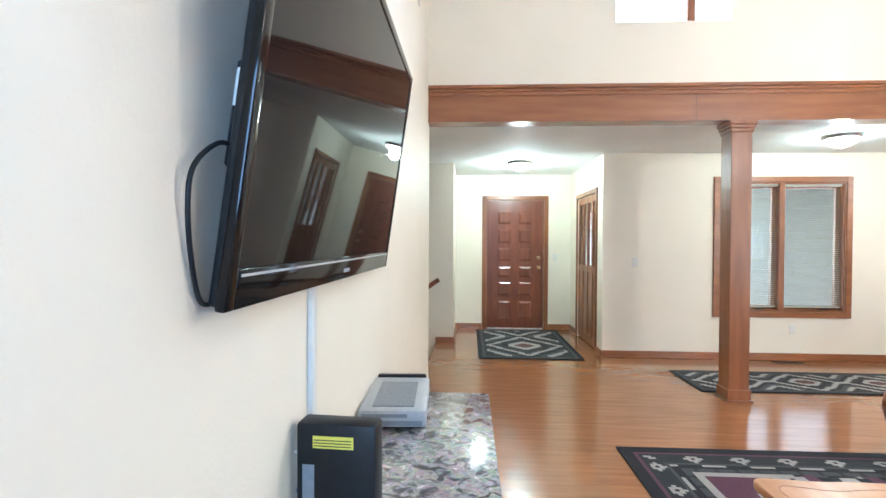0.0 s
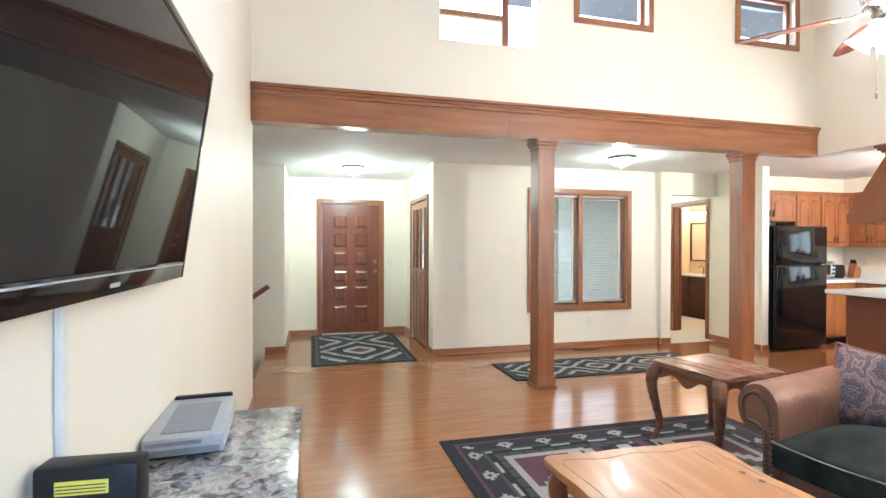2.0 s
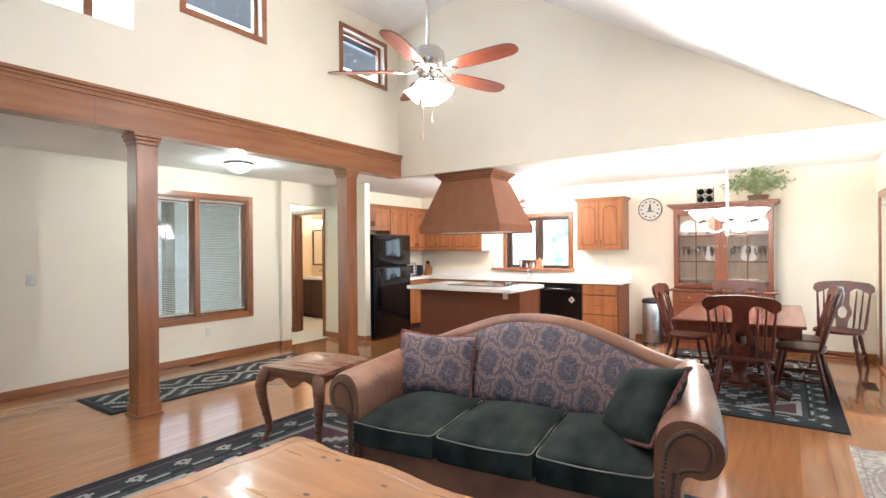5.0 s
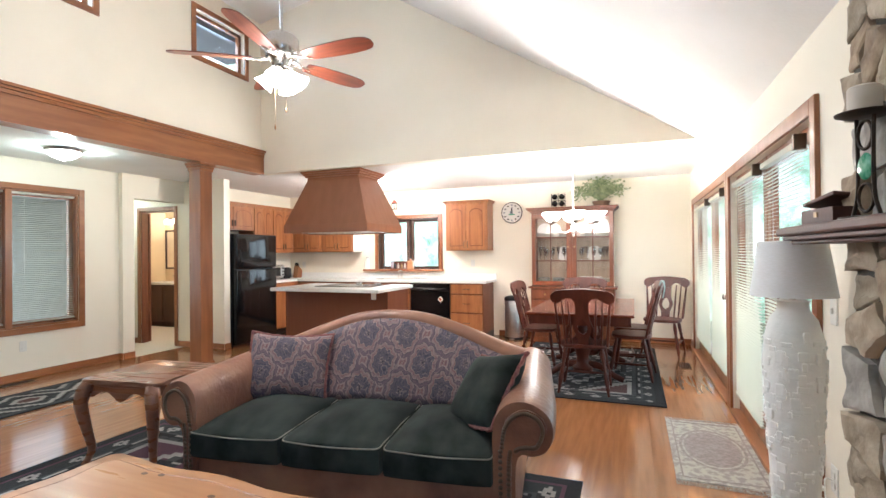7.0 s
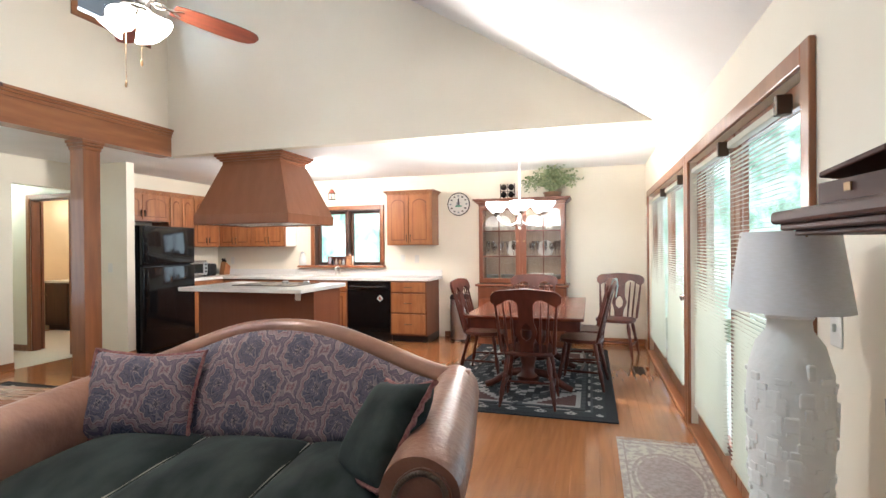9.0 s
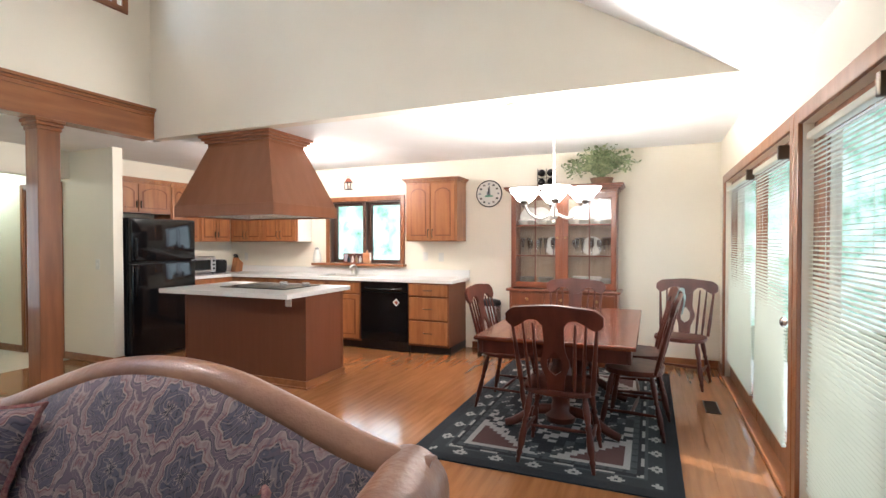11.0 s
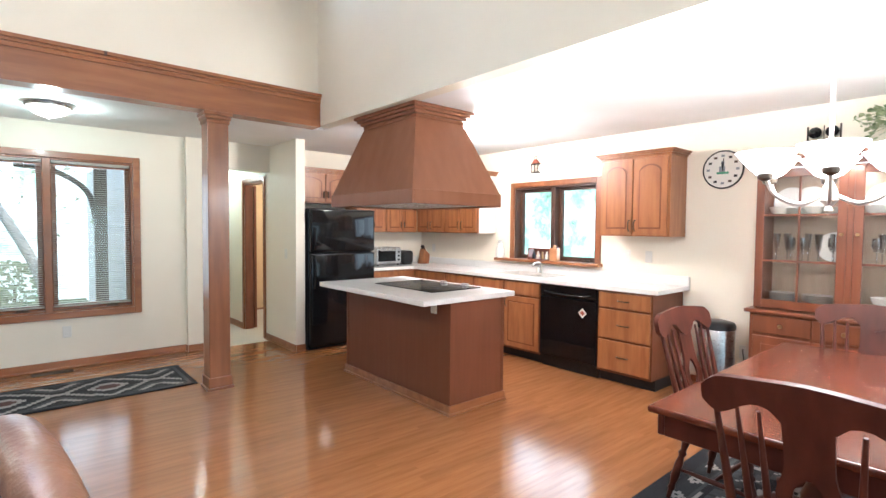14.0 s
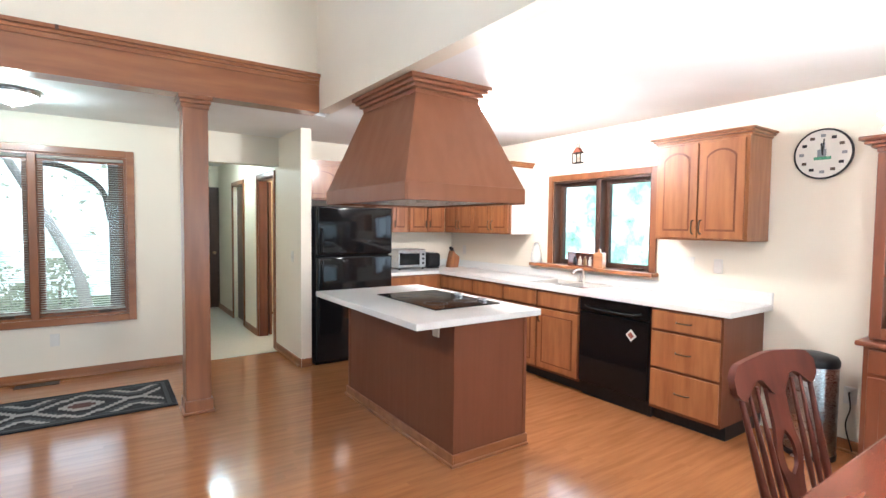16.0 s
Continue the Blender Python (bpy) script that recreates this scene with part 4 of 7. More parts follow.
wall_cabinet("honey oak wall cabinet with two arched doors", 2.39, 3.09)
side_cab = wall_cabinet("honey oak wall cabinet beside the window", 4.84, 5.46)
part("side_panel", boxes((7.95, 4.8365, 1.382, E_ - 0.003, 4.8395, 2.125)), WHITE, side_cab, "cream laminate end panel")
wall_cabinet("honey oak wall cabinet in the corner", 5.461, 6.1)
for x0, x1, z0, lab in ((5.985, 6.90, 1.745, "short honey oak cabinet over the fridge"), (6.905, 7.36, 1.38, "honey oak wall cabinet beside the fridge"), (7.365, 7.92, 1.38, "honey oak wall cabinet beside the corner")):
    c = thing("wall_cabinet", lab, "cabinet", pose(0, 6.1, 0, 0, 0, -90), "kitchen wall cabinets")
    part("body", boxes((-0.315, x0, z0, 0.0, x1, 2.13)), CAB, c)
    part("crown", boxes((-0.318, x0 + 0.001, 2.131, 0.012, x1 - 0.001, 2.15), (-0.318, x0 + 0.001, 2.15, 0.03, x1 - 0.001, 2.168), (-0.318, x0 + 0.001, 2.168, 0.045, x1 - 0.001, 2.182)), CAB, c)
    c.matrix_world = Matrix(((0, 1, 0, 0), (-1, 0, 0, 6.1), (0, 0, 1, 0), (0, 0, 0, 1)))
    mid = (x0 + x1) / 2
    for a, b, hy in ((x0 + 0.015, mid - 0.004, mid - 0.03), (mid + 0.004, x1 - 0.015, mid + 0.03)):
        d = part("door", boxes((0.001, a, z0 + 0.015, 0.02, b, 2.11), bevel=0.004, seg=2), CAB, c)
        # darker sheet drawn round the panel in place of a cut groove
        part("groove", prism(arch_panel(a + 0.045, b - 0.045, z0 + 0.06, 2.065), 0.002, "yz", 0.0195), PANEL, d)
        o = [((a + b) / 2 + (p - (a + b) / 2) * 0.88, (z0 + 2.125) / 2 + (q - (z0 + 2.125) / 2) * 0.94) for p, q in arch_panel(a + 0.045, b - 0.045, z0 + 0.06, 2.065)]
        part("raised_panel", prism(o, 0.006, "yz", 0.02), CAB, d)
        part("handle", boxes((0.02, hy - 0.005, z0 + 0.06, 0.045, hy + 0.005, z0 + 0.15), bevel=0.004), BRONZE, d)
# refrigerator
fr = thing("refrigerator", "glossy black top-freezer refrigerator", "refrigerator", pose(6.44, 5.65, 0))
part("body", boxes((-0.43, 0.03, 0.03, 0.43, 0.74, 1.66), bevel=0.01, seg=2), BLACK, fr)
part("base_grille", boxes((-0.42, 0.045, 0.0, 0.42, 0.6, 0.03)), BLACK_MATT, fr)
for nm, z0, z1 in (("fridge_door", 0.05, 1.135), ("freezer_door", 1.15, 1.655)):
    d = part(nm, boxes((-0.43, -0.045, z0, 0.43, 0.026, z1), bevel=0.022, seg=3), BLACK, fr, smooth=40)
    zh = (z1 - 0.4, z1 - 0.04) if z0 < 1 else (z0 + 0.03, z0 + 0.28)
    part("handle", tube(smooth_line([(-0.39, -0.04, zh[0]), (-0.39, -0.075, zh[0] + 0.04), (-0.39, -0.075, zh[1] - 0.04), (-0.39, -0.04, zh[1])], 4), 0.012, 8), BLACK, d, "", 60)
    part("seam_trim", boxes((-0.428, -0.047, z1 - 0.012, 0.428, -0.0455, z1 - 0.004)), BLACK_MATT, d)
# island
il = thing("kitchen_island", "brown panelled kitchen island with baseboard", "kitchen island", pose(0, 0, 0))
part("body", boxes((5.955, 3.14, 0.0, 6.545, 4.69, 0.87), bevel=0.003), PANEL, il)
for px, py in ((5.949, 3.134), (6.525, 3.134), (5.949, 4.67)):
    part("corner_trim", boxes((px, py, 0.0, px + 0.026, py + 0.026, 0.868)), PANEL, il)
part("baseboard", boxes((5.935, 3.12, 0.0, 5.949, 4.71, 0.075), (5.949, 3.12, 0.0, 6.56, 3.134, 0.075), (5.92, 3.105, 0.0, 5.935, 4.71, 0.02), (5.935, 3.105, 0.0, 6.56, 3.12, 0.02), bevel=0.004), OAK_H, il, "stained oak baseboard")
part("side_cabinet", boxes((6.545, 3.15, 0.1, 6.56, 4.68, 0.865)), CAB, il)
part("outlet", boxes((5.943, 3.30, 0.765, 5.9545, 3.37, 0.865), bevel=0.003), WHITE, il, "white outlet under the overhang")
it = thing("island_worktop", "white speckled laminate top on the island", "countertop", pose(0, 0, 0))
part("slab", boxes((5.665, 3.11, 0.871, 6.66, 4.72, 0.914), bevel=0.004), WHITE_TOP, it)
ck = thing("cooktop", "black glass electric cooktop set in the island", "cooktop", pose(6.27, 3.86, 0.914))
part("glass_plate", boxes((-0.27, -0.44, 0.0005, 0.29, 0.40, 0.008), bevel=0.003), BLACK, ck)
for kx, ky in ((-0.12, -0.22), (-0.12, 0.2), (0.14, -0.22), (0.14, 0.2)):
    part("burner_ring", tube([(kx + 0.085 * math.cos(a * math.pi / 10), ky + 0.085 * math.sin(a * math.pi / 10), 0.0085) for a in range(20)], 0.0015, 4, closed=True), GREYTOP, ck)
for i in range(4):
    part("knob", lathe([(0.02, 0), (0.019, 0.018), (0.015, 0.022)], 14), STEEL, ck, "", 40, pose(0.255, -0.3 + 0.05 * i + (0.2 if i > 1 else 0), 0.008))
# range hood
hd = thing("range_hood", "brown painted tapered range hood under the ceiling", "range hood", pose(0, 0, 0))


def frustum(bm, lo, hi, z0, z1):
    a = [bm.verts.new((x, y, z0)) for x, y in ((lo[0], lo[1]), (lo[2], lo[1]), (lo[2], lo[3]), (lo[0], lo[3]))]
    b = [bm.verts.new((x, y, z1)) for x, y in ((hi[0], hi[1]), (hi[2], hi[1]), (hi[2], hi[3]), (hi[0], hi[3]))]
    bm.faces.new(list(reversed(a))), bm.faces.new(b)
    for i in range(4):
        bm.faces.new((a[i], a[(i + 1) % 4], b[(i + 1) % 4], b[i]))


HOOD = material("brown_painted_hood", (0.245, 0.10, 0.051), 0.42, second=(0.225, 0.09, 0.044), scale=4, stretch=(3, 3, 0.4), spec=0.25)
bm = bmesh.new()
frustum(bm, (5.68, 3.27, 6.63, 4.49), (5.885, 3.50, 6.40, 4.27), 1.735, 2.33)
part("canopy", bm, HOOD, hd)
bm = boxes((5.672, 3.262, 1.625, 5.69, 4.498, 1.735), (6.62, 3.262, 1.625, 6.638, 4.498, 1.735), (5.69, 3.262, 1.625, 6.62, 3.28, 1.735), (5.69, 4.48, 1.625, 6.62, 4.498, 1.735), bevel=0.003)
part("skirt", bm, HOOD, hd)
part("filter_panel", boxes((5.69, 3.28, 1.64, 6.62, 4.48, 1.652)), STEEL, hd, "metal filter panel underneath")
bm = bmesh.new()
for d, z0, z1 in ((0.0, 2.33, 2.36), (0.022, 2.36, 2.385), (0.045, 2.385, 2.41), (0.065, 2.41, 2.438)):
    box(bm, 5.88 - d, 3.495 - d, z0, 6.405 + d, 4.275 + d, z1, bevel=0.006, seg=2)
part("crown", bm, HOOD, hd)
for sy in (3.6, 4.15):
    part("hood_light", lathe([(0.04, 0), (0.04, 0.012)], 16), CHINA, hd, "", 40, pose(6.0, sy, 1.628))
# unseen fixture, inferred from the bright ceiling beside the hood
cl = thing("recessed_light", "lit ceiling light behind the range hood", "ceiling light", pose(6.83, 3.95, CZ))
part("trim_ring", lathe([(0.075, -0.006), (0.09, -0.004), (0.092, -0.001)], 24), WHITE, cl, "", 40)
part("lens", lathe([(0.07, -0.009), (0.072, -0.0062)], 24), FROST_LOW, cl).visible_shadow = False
# small kitchen things
to = thing("toaster_oven", "silver toaster oven with dark glass door", "toaster oven", pose(7.40, 6.19, 0.914))
part("body", boxes((-0.20, -0.14, 0.02, 0.20, 0.16, 0.255), bevel=0.015, seg=2), STEEL, to)
part("glass_door", boxes((-0.185, -0.152, 0.06, 0.10, -0.141, 0.215), bevel=0.004), BLACK, to)
part("handle", boxes((-0.17, -0.18, 0.205, 0.09, -0.165, 0.22), bevel=0.005), STEEL, to)
part("control_panel", boxes((0.11, -0.150, 0.05, 0.19, -0.141, 0.225)), SILVER, to)
for z in (0.08, 0.135, 0.19):
    part("knob", lathe([(0.016, 0), (0.013, 0.018)], 12), BLACK_MATT, to, "", 40, pose(0.15, -0.15, z, 90))
for sx in (-0.17, 0.17):
    for sy in (-0.11, 0.13):
        part("foot", lathe([(0.012, 0), (0.012, 0.021)], 10), BLACK_MATT, to, at=pose(sx, sy, 0))
ta = thing("toaster", "rounded black toaster on the counter", "toaster", pose(7.76, 6.2, 0.914))
part("body", boxes((-0.09, -0.13, 0.01, 0.09, 0.13, 0.20), bevel=0.04, seg=3), BLACK_MATT, ta, smooth=50)
part("slot", boxes((-0.04, -0.10, 0.198, -0.015, 0.10, 0.202), (0.015, -0.10, 0.198, 0.04, 0.10, 0.202)), STEEL, ta)
part("base", boxes((-0.07, -0.11, 0.0, 0.07, 0.11, 0.012)), BLACK_MATT, ta)
kb = thing("knife_block", "wooden knife block with black handled knives", "knife block", pose(8.06, 6.12, 0.914))
part("block", prism([(-0.07, 0), (0.07, 0), (0.09, 0.14), (-0.02, 0.22)], 0.1, "xz", -0.05, bevel=0.004), CAB, kb)
for i in range(5):
    part("knife_handle", boxes((-0.008, -0.009, 0.0, 0.008, 0.009, 0.1), bevel=0.003), BLACK_MATT, kb, at=pose(0.005 + 0.018 * (i % 3), -0.032 + 0.032 * (i // 2), 0.185 - 0.01 * (i % 3), 0, -25))
gl = thing("glass_jug", "clear glass blender jug on the window sill", "jug", pose(8.2, 4.70, 1.0705))
part("jug", lathe([(0.045, 0), (0.06, 0.03), (0.055, 0.12), (0.04, 0.15), (0.042, 0.19), (0.036, 0.19), (0.034, 0.15), (0.05, 0.12), (0.05, 0.012)], 18), CHINA, gl, smooth=40)
part("cap", lathe([(0.03, 0), (0.03, 0.025), (0.015, 0.035)], 14), STEEL, gl, at=pose(0, 0, 0.19))
wb = thing("wooden_rack", "small wooden rack of bottles on the sill", "rack", pose(8.24, 4.07, 1.0705))
part("frame", boxes((-0.06, -0.16, 0, 0.06, 0.16, 0.012), (-0.06, -0.16, 0.012, 0.06, -0.148, 0.13), (-0.06, 0.148, 0.012, 0.06, 0.16, 0.13), (0.05, -0.148, 0.012, 0.06, 0.148, 0.13), (-0.06, -0.16, 0.13, 0.06, 0.16, 0.142), bevel=0.002), DOORWOOD, wb)
for i in range(4):
    part("bottle", lathe([(0.018, 0), (0.02, 0.05), (0.01, 0.07), (0.01, 0.09)], 12), (WHITE, BRASS, CANDLE, BLACK_MATT)[i], wb, "", 40, pose(-0.02, -0.1 + 0.065 * i, 0.0125))
wc = thing("cutting_board", "small blond wooden block on the sill", "board", pose(8.22, 3.86, 1.0705))
part("board", boxes((-0.03, -0.055, 0, 0.03, 0.055, 0.15), bevel=0.004, seg=2), PINE, wc)
part("handle", boxes((-0.012, -0.015, 0.15, 0.012, 0.015, 0.185), bevel=0.004), PINE, wc)
ln = thing("wall_ornament", "small iron lantern ornament above the window", "wall ornament", pose(8.258, 4.17, 2.12))
part("lantern", boxes((-0.05, -0.055, 0.0, -0.001, 0.055, 0.012), (-0.05, -0.055, 0.10, -0.001, 0.055, 0.112), (-0.05, -0.055, 0.012, -0.042, -0.047, 0.10), (-0.05, 0.047, 0.012, -0.042, 0.055, 0.10), (-0.05, -0.004, 0.012, -0.042, 0.004, 0.10)), IRON, ln)
part("candle", lathe([(0.016, 0), (0.016, 0.05)], 12), CANDLE, ln, at=pose(-0.022, 0, 0.012))
part("roof", prism([(-0.05, 0.112), (0.05, 0.112), (0.012, 0.16), (-0.012, 0.16)], 0.045, "yz", -0.047), TOWELRED, ln)
part("hook", tube([(-0.025, 0.02 * math.cos(a * 0.6), 0.18 + 0.02 * math.sin(a * 0.6)) for a in range(11)], 0.003, 6), IRON, ln)
ck2 = thing("wall_clock", "round white wall clock with dark rim", "clock", pose(8.258, 2.07, 1.985, 0, -90, 0))
part("rim", lathe([(0.165, 0), (0.172, 0.012), (0.169, 0.026), (0.163, 0.028), (0.160, 0.02)], 48), BLACK_MATT, ck2, "dark rim", 40)
fc2 = part("face", lathe([(0.159, 0.0), (0.159, 0.0215)], 48), WHITE, ck2, "white dial with small pictures")
for i in range(12):
    a = math.radians(30 * i)
    part("hour_mark", boxes((-0.014, -0.010, 0.0217, 0.014, 0.010, 0.0227)), (GREYTOP, BRONZE, BLACK_MATT)[i % 3], fc2, at=pose(0.122 * math.cos(a), 0.122 * math.sin(a), 0, 0, 0, 90))
part("centre_picture", boxes((-0.02, -0.02, 0.0217, 0.03, 0.03, 0.0227), (0.03, -0.012, 0.0217, 0.075, 0.012, 0.0227)), GREYTOP, fc2, "small green and grey picture")
part("picture_field", boxes((-0.04, -0.05, 0.0217, -0.02, 0.05, 0.0228)), JADE, fc2)
part("hour_hand", boxes((-0.01, -0.005, 0.0235, 0.07, 0.005, 0.0245)), BLACK_MATT, ck2, at=pose(0, 0, 0, 0, 0, 8))
part("minute_hand", boxes((-0.01, -0.004, 0.025, 0.10, 0.004, 0.026)), BLACK_MATT, ck2, at=pose(0, 0, 0, 0, 0, -4))
tc = thing("trash_can", "brushed steel trash can with black lid", "trash can", pose(8.02, 2.0, 0))
part("can", lathe([(0.14, 0.03), (0.143, 0.05), (0.143, 0.60), (0.14, 0.605)], 32), STEEL, tc, "", 40)
part("lid", lathe([(0.147, 0.6), (0.148, 0.63), (0.135, 0.655), (0.08, 0.67), (0.0, 0.674)], 32), BLACK_MATT, tc, "black plastic lid", 50)
part("base_ring", lathe([(0.145, 0.0), (0.147, 0.03), (0.143, 0.035)], 32), BLACK_MATT, tc)
part("pedal", boxes((-0.18, -0.04, 0.01, -0.14, 0.04, 0.022), bevel=0.004), STEEL, tc)


def plate(name, label, m, kind_):
    """A wall plate facing local -y."""
    p = thing(name, label, "wall plate", m, "wall plates")
    part("cover", boxes((-0.036, -0.006, -0.058, 0.036, 0.0, 0.058), bevel=0.003), WHITE, p)
    if kind_ == "switch":
        part("toggle", boxes((-0.005, -0.016, -0.012, 0.005, -0.0055, 0.012), bevel=0.002), WHITE, p)
    else:
        for z in (-0.022, 0.022):
            part("socket", boxes((-0.016, -0.0085, z - 0.014, 0.016, -0.0058, z + 0.014), bevel=0.003), WHITE, p)
    return p


plate("light_switch", "ivory light switch on the front wall", pose(2.0, N, 1.145), "switch")
plate("light_switch", "ivory light switch beside the entry door", pose(1.375, 8.4, 1.14), "switch")
plate("light_switch", "ivory light switch on the wall by the fridge", pose(5.87, 5.97, 1.125, 0, 0, -90), "switch")
plate("wall_outlet", "ivory outlet below the front window", pose(3.825, N, 0.37), "outlet")
plate("wall_outlet", "ivory outlet on the backsplash wall", pose(8.26, 2.97, 1.175, 0, 0, -90), "outlet")
plate("wall_outlet", "ivory outlet on the backsplash wall", pose(8.26, 2.74, 1.17, 0, 0, -90), "outlet")
plate("wall_outlet", "ivory outlet on the backsplash wall", pose(8.26, 6.11, 1.146, 0, 0, -90), "outlet")
wo = plate("wall_outlet", "ivory outlet with a black plug by the hutch", pose(8.26, 1.86, 0.38, 0, 0, -90), "outlet")
part("plug_cord", tube(smooth_line([(0, -0.01, 0.02), (0, -0.03, 0.015), (0.012, -0.035, -0.08), (-0.01, -0.03, -0.2), (0.03, -0.02, -0.37)], 6), 0.0045, 6), BLACK_MATT, wo)

# ---- rugs: woven cells, each a face of its own colour ----
RUG = [material("rug_navy", (0.005, 0.006, 0.009), 0.95, second=(0.009, 0.010, 0.014), scale=90, bump=0.6, bump_scale=300),
       material("rug_grey", (0.040, 0.044, 0.048), 0.95, second=(0.055, 0.058, 0.062), scale=90, bump=0.6, bump_scale=300),
       material("rug_light", (0.36, 0.34, 0.315), 0.95, second=(0.29, 0.275, 0.26), scale=90, bump=0.6, bump_scale=300),
       material("rug_plum", (0.10, 0.035, 0.062), 0.95, second=(0.08, 0.028, 0.05), scale=90, bump=0.6, bump_scale=300),
       material("rug_slate", (0.014, 0.017, 0.020), 0.95, second=(0.020, 0.023, 0.027), scale=90, bump=0.6, bump_scale=300),
       material("rug_brown", (0.09, 0.035, 0.032), 0.95, second=(0.07, 0.028, 0.026), scale=90, bump=0.6, bump_scale=300)]
NAVY, GREY, LIGHT, PLUM, SLATE, BROWN = range(6)


def big_rug(i, j, nx, ny, plum):
    """Colour of a cell of the large southwestern rugs."""
    e = min(i, j, nx - 1 - i, ny - 1 - j)
    long_ = min(j, ny - 1 - j) <= min(i, nx - 1 - i)
    k = i if long_ else j
    if e < 3:
        return NAVY
    if e < 10:
        if e in (3,):
            return plum if plum == PLUM else NAVY
        q = k % 12
        motif = (e in (5, 7) and q in (4, 5, 6)) or (e == 6 and q in (3, 4, 6, 7)) or (e == 8 and q in (5,))
        return LIGHT if motif else (SLATE if e < 9 else GREY)
    if e < 12:
        return LIGHT if e == 10 and (k // 6) % 2 else NAVY
    if e < 14:
        return GREY if (k % 5) else SLATE
    u, v = i - 14, j - 14
    w, h = nx - 28, ny - 28
    cu, cv = abs(u - (w - 1) / 2), abs(v - (h - 1) / 2)
    du, dv = (w - 1) / 2 - cu, (h - 1) / 2 - cv
    tri_ = max(w, h) * 0.22
    st = (du // 2 * 2) + (dv // 2 * 2)
    if st < tri_:
        if du < 2 or dv < 2 or st > tri_ - 5:
            return LIGHT
        return plum
    d = (cu // 3 * 3) * h / w * 1.0 + (cv // 3 * 3)
    ring = int(d) // 4
    if ring % 4 == 0:
        return LIGHT if (u // 2 + v // 3) % 3 else SLATE
    if ring % 4 == 1:
        return NAVY
    if ring % 4 == 2:
        return GREY if (u + v) % 7 else LIGHT
    return plum if ring > 8 else SLATE


def small_rug(i, j, nx, ny):
    e = min(i, j, nx - 1 - i, ny - 1 - j)
    if e < 2:
        return NAVY
    if e < 4:
        return GREY
    if e < 5:
        return NAVY
    period = ny - 10
    u = (i - 5) % (period * 1.25)
    cu, cv = abs(u - period * 0.62), abs(j - (ny - 1) / 2)
    d = int((cu // 2 * 2) * 0.85 + (cv // 2 * 2))
    return (BROWN, LIGHT, NAVY, SLATE, LIGHT, NAVY, GREY, LIGHT, NAVY, SLATE, SLATE)[min(int(d / max(3.0, ny * 0.078)), 10)]


def rug(name, label, cx, cy, w, h, cell, colour, m=None, group=""):
    """A woven rug; w along local x, h along local y."""
    nx, ny = int(w / cell), int(h / cell)
    xs = [(-0.5 + i / nx) * w for i in range(nx + 1)]
    ys = [(-0.5 + j / ny) * h for j in range(ny + 1)]
    verts = [(x, y, 0.009 + 0.0015 * noise.noise((x * 3, y * 3, cx))) for x in xs for y in ys]
    faces = [(i * (ny + 1) + j, (i + 1) * (ny + 1) + j, (i + 1) * (ny + 1) + j + 1, i * (ny + 1) + j + 1) for i in range(nx) for j in range(ny)]
    me = bpy.data.meshes.new(name)
    me.from_pydata(verts, [], faces)
    for k in RUG:
        me.materials.append(k)
    me.polygons.foreach_set("material_index", [colour(i, j, nx, ny) for i in range(nx) for j in range(ny)])
    r = thing(name, label, "rug", m or pose(cx, cy, 0.001))
    ob = new("woven_field", me)
    ob.parent = r
    part("binding", boxes((-w / 2 - 0.008, -h / 2 - 0.008, 0, -w / 2, h / 2 + 0.008, 0.010), (w / 2, -h / 2 - 0.008, 0, w / 2 + 0.008, h / 2 + 0.008, 0.010), (-w / 2, -h / 2 - 0.008, 0, w / 2, -h / 2, 0.010), (-w / 2, h / 2, 0, w / 2, h / 2 + 0.008, 0.010)), RUG[NAVY], r, "dark bound edge")
    return r


rug("area_rug", "dark southwestern rug under the dining table", 6.42, 0.81, 2.72, 1.62, 0.02, lambda i, j, a, b: big_rug(i, j, a, b, BROWN))
rug("area_rug", "navy and plum southwestern rug under the coffee table", 2.2, 2.2, 2.36, 3.31, 0.024, lambda i, j, a, b: big_rug(i, j, a, b, PLUM))
rug("door_mat", "grey diamond patterned mat before the entry door", 0.76, 7.3, 1.22, 1.9, 0.021, lambda i, j, a, b: small_rug(j, i, b, a), group="")
rug("runner_rug", "grey diamond patterned runner below the front window", 3.43, 5.56, 2.5, 0.73, 0.015, small_rug)

# pale fringed mat by the french doors
MATP = material("pale_medallion_mat", (0.46, 0.42, 0.36), 0.95, second=(0.30, 0.26, 0.24), scale=26, detail=6, bump=0.5, bump_scale=260, ramp=(0.45, 0.58))
MATM = material("taupe_medallion", (0.24, 0.19, 0.18), 0.95, second=(0.34, 0.29, 0.27), scale=40, bump=0.5, bump_scale=260)
fm = thing("fringed_mat", "pale fringed medallion mat by the french doors", "rug", pose(4.18, -0.235, 0.001))
part("field", boxes((-0.56, -0.26, 0, 0.56, 0.26, 0.006)), MATP, fm)
part("border_line", boxes((-0.52, -0.225, 0.0062, 0.52, -0.215, 0.0075), (-0.52, 0.215, 0.0062, 0.52, 0.225, 0.0075), (-0.52, -0.215, 0.0062, -0.505, 0.215, 0.0075), (0.505, -0.215, 0.0062, 0.52, 0.215, 0.0075)), MATM, fm)
bm = bmesh.new()
for r0, r1, z in ((0.0, 0.20, 0.0078), (0.215, 0.235, 0.0078), (0.08, 0.10, 0.0088)):
    ring = [[bm.verts.new((1.55 * r * math.cos(a * math.pi / 24), r * 0.86 * math.sin(a * math.pi / 24), z)) for a in range(48)] for r in (max(r0, 0.002), r1)]
    for a in range(48):
        bm.faces.new((ring[0][a], ring[0][(a + 1) % 48], ring[1][(a + 1) % 48], ring[1][a]))
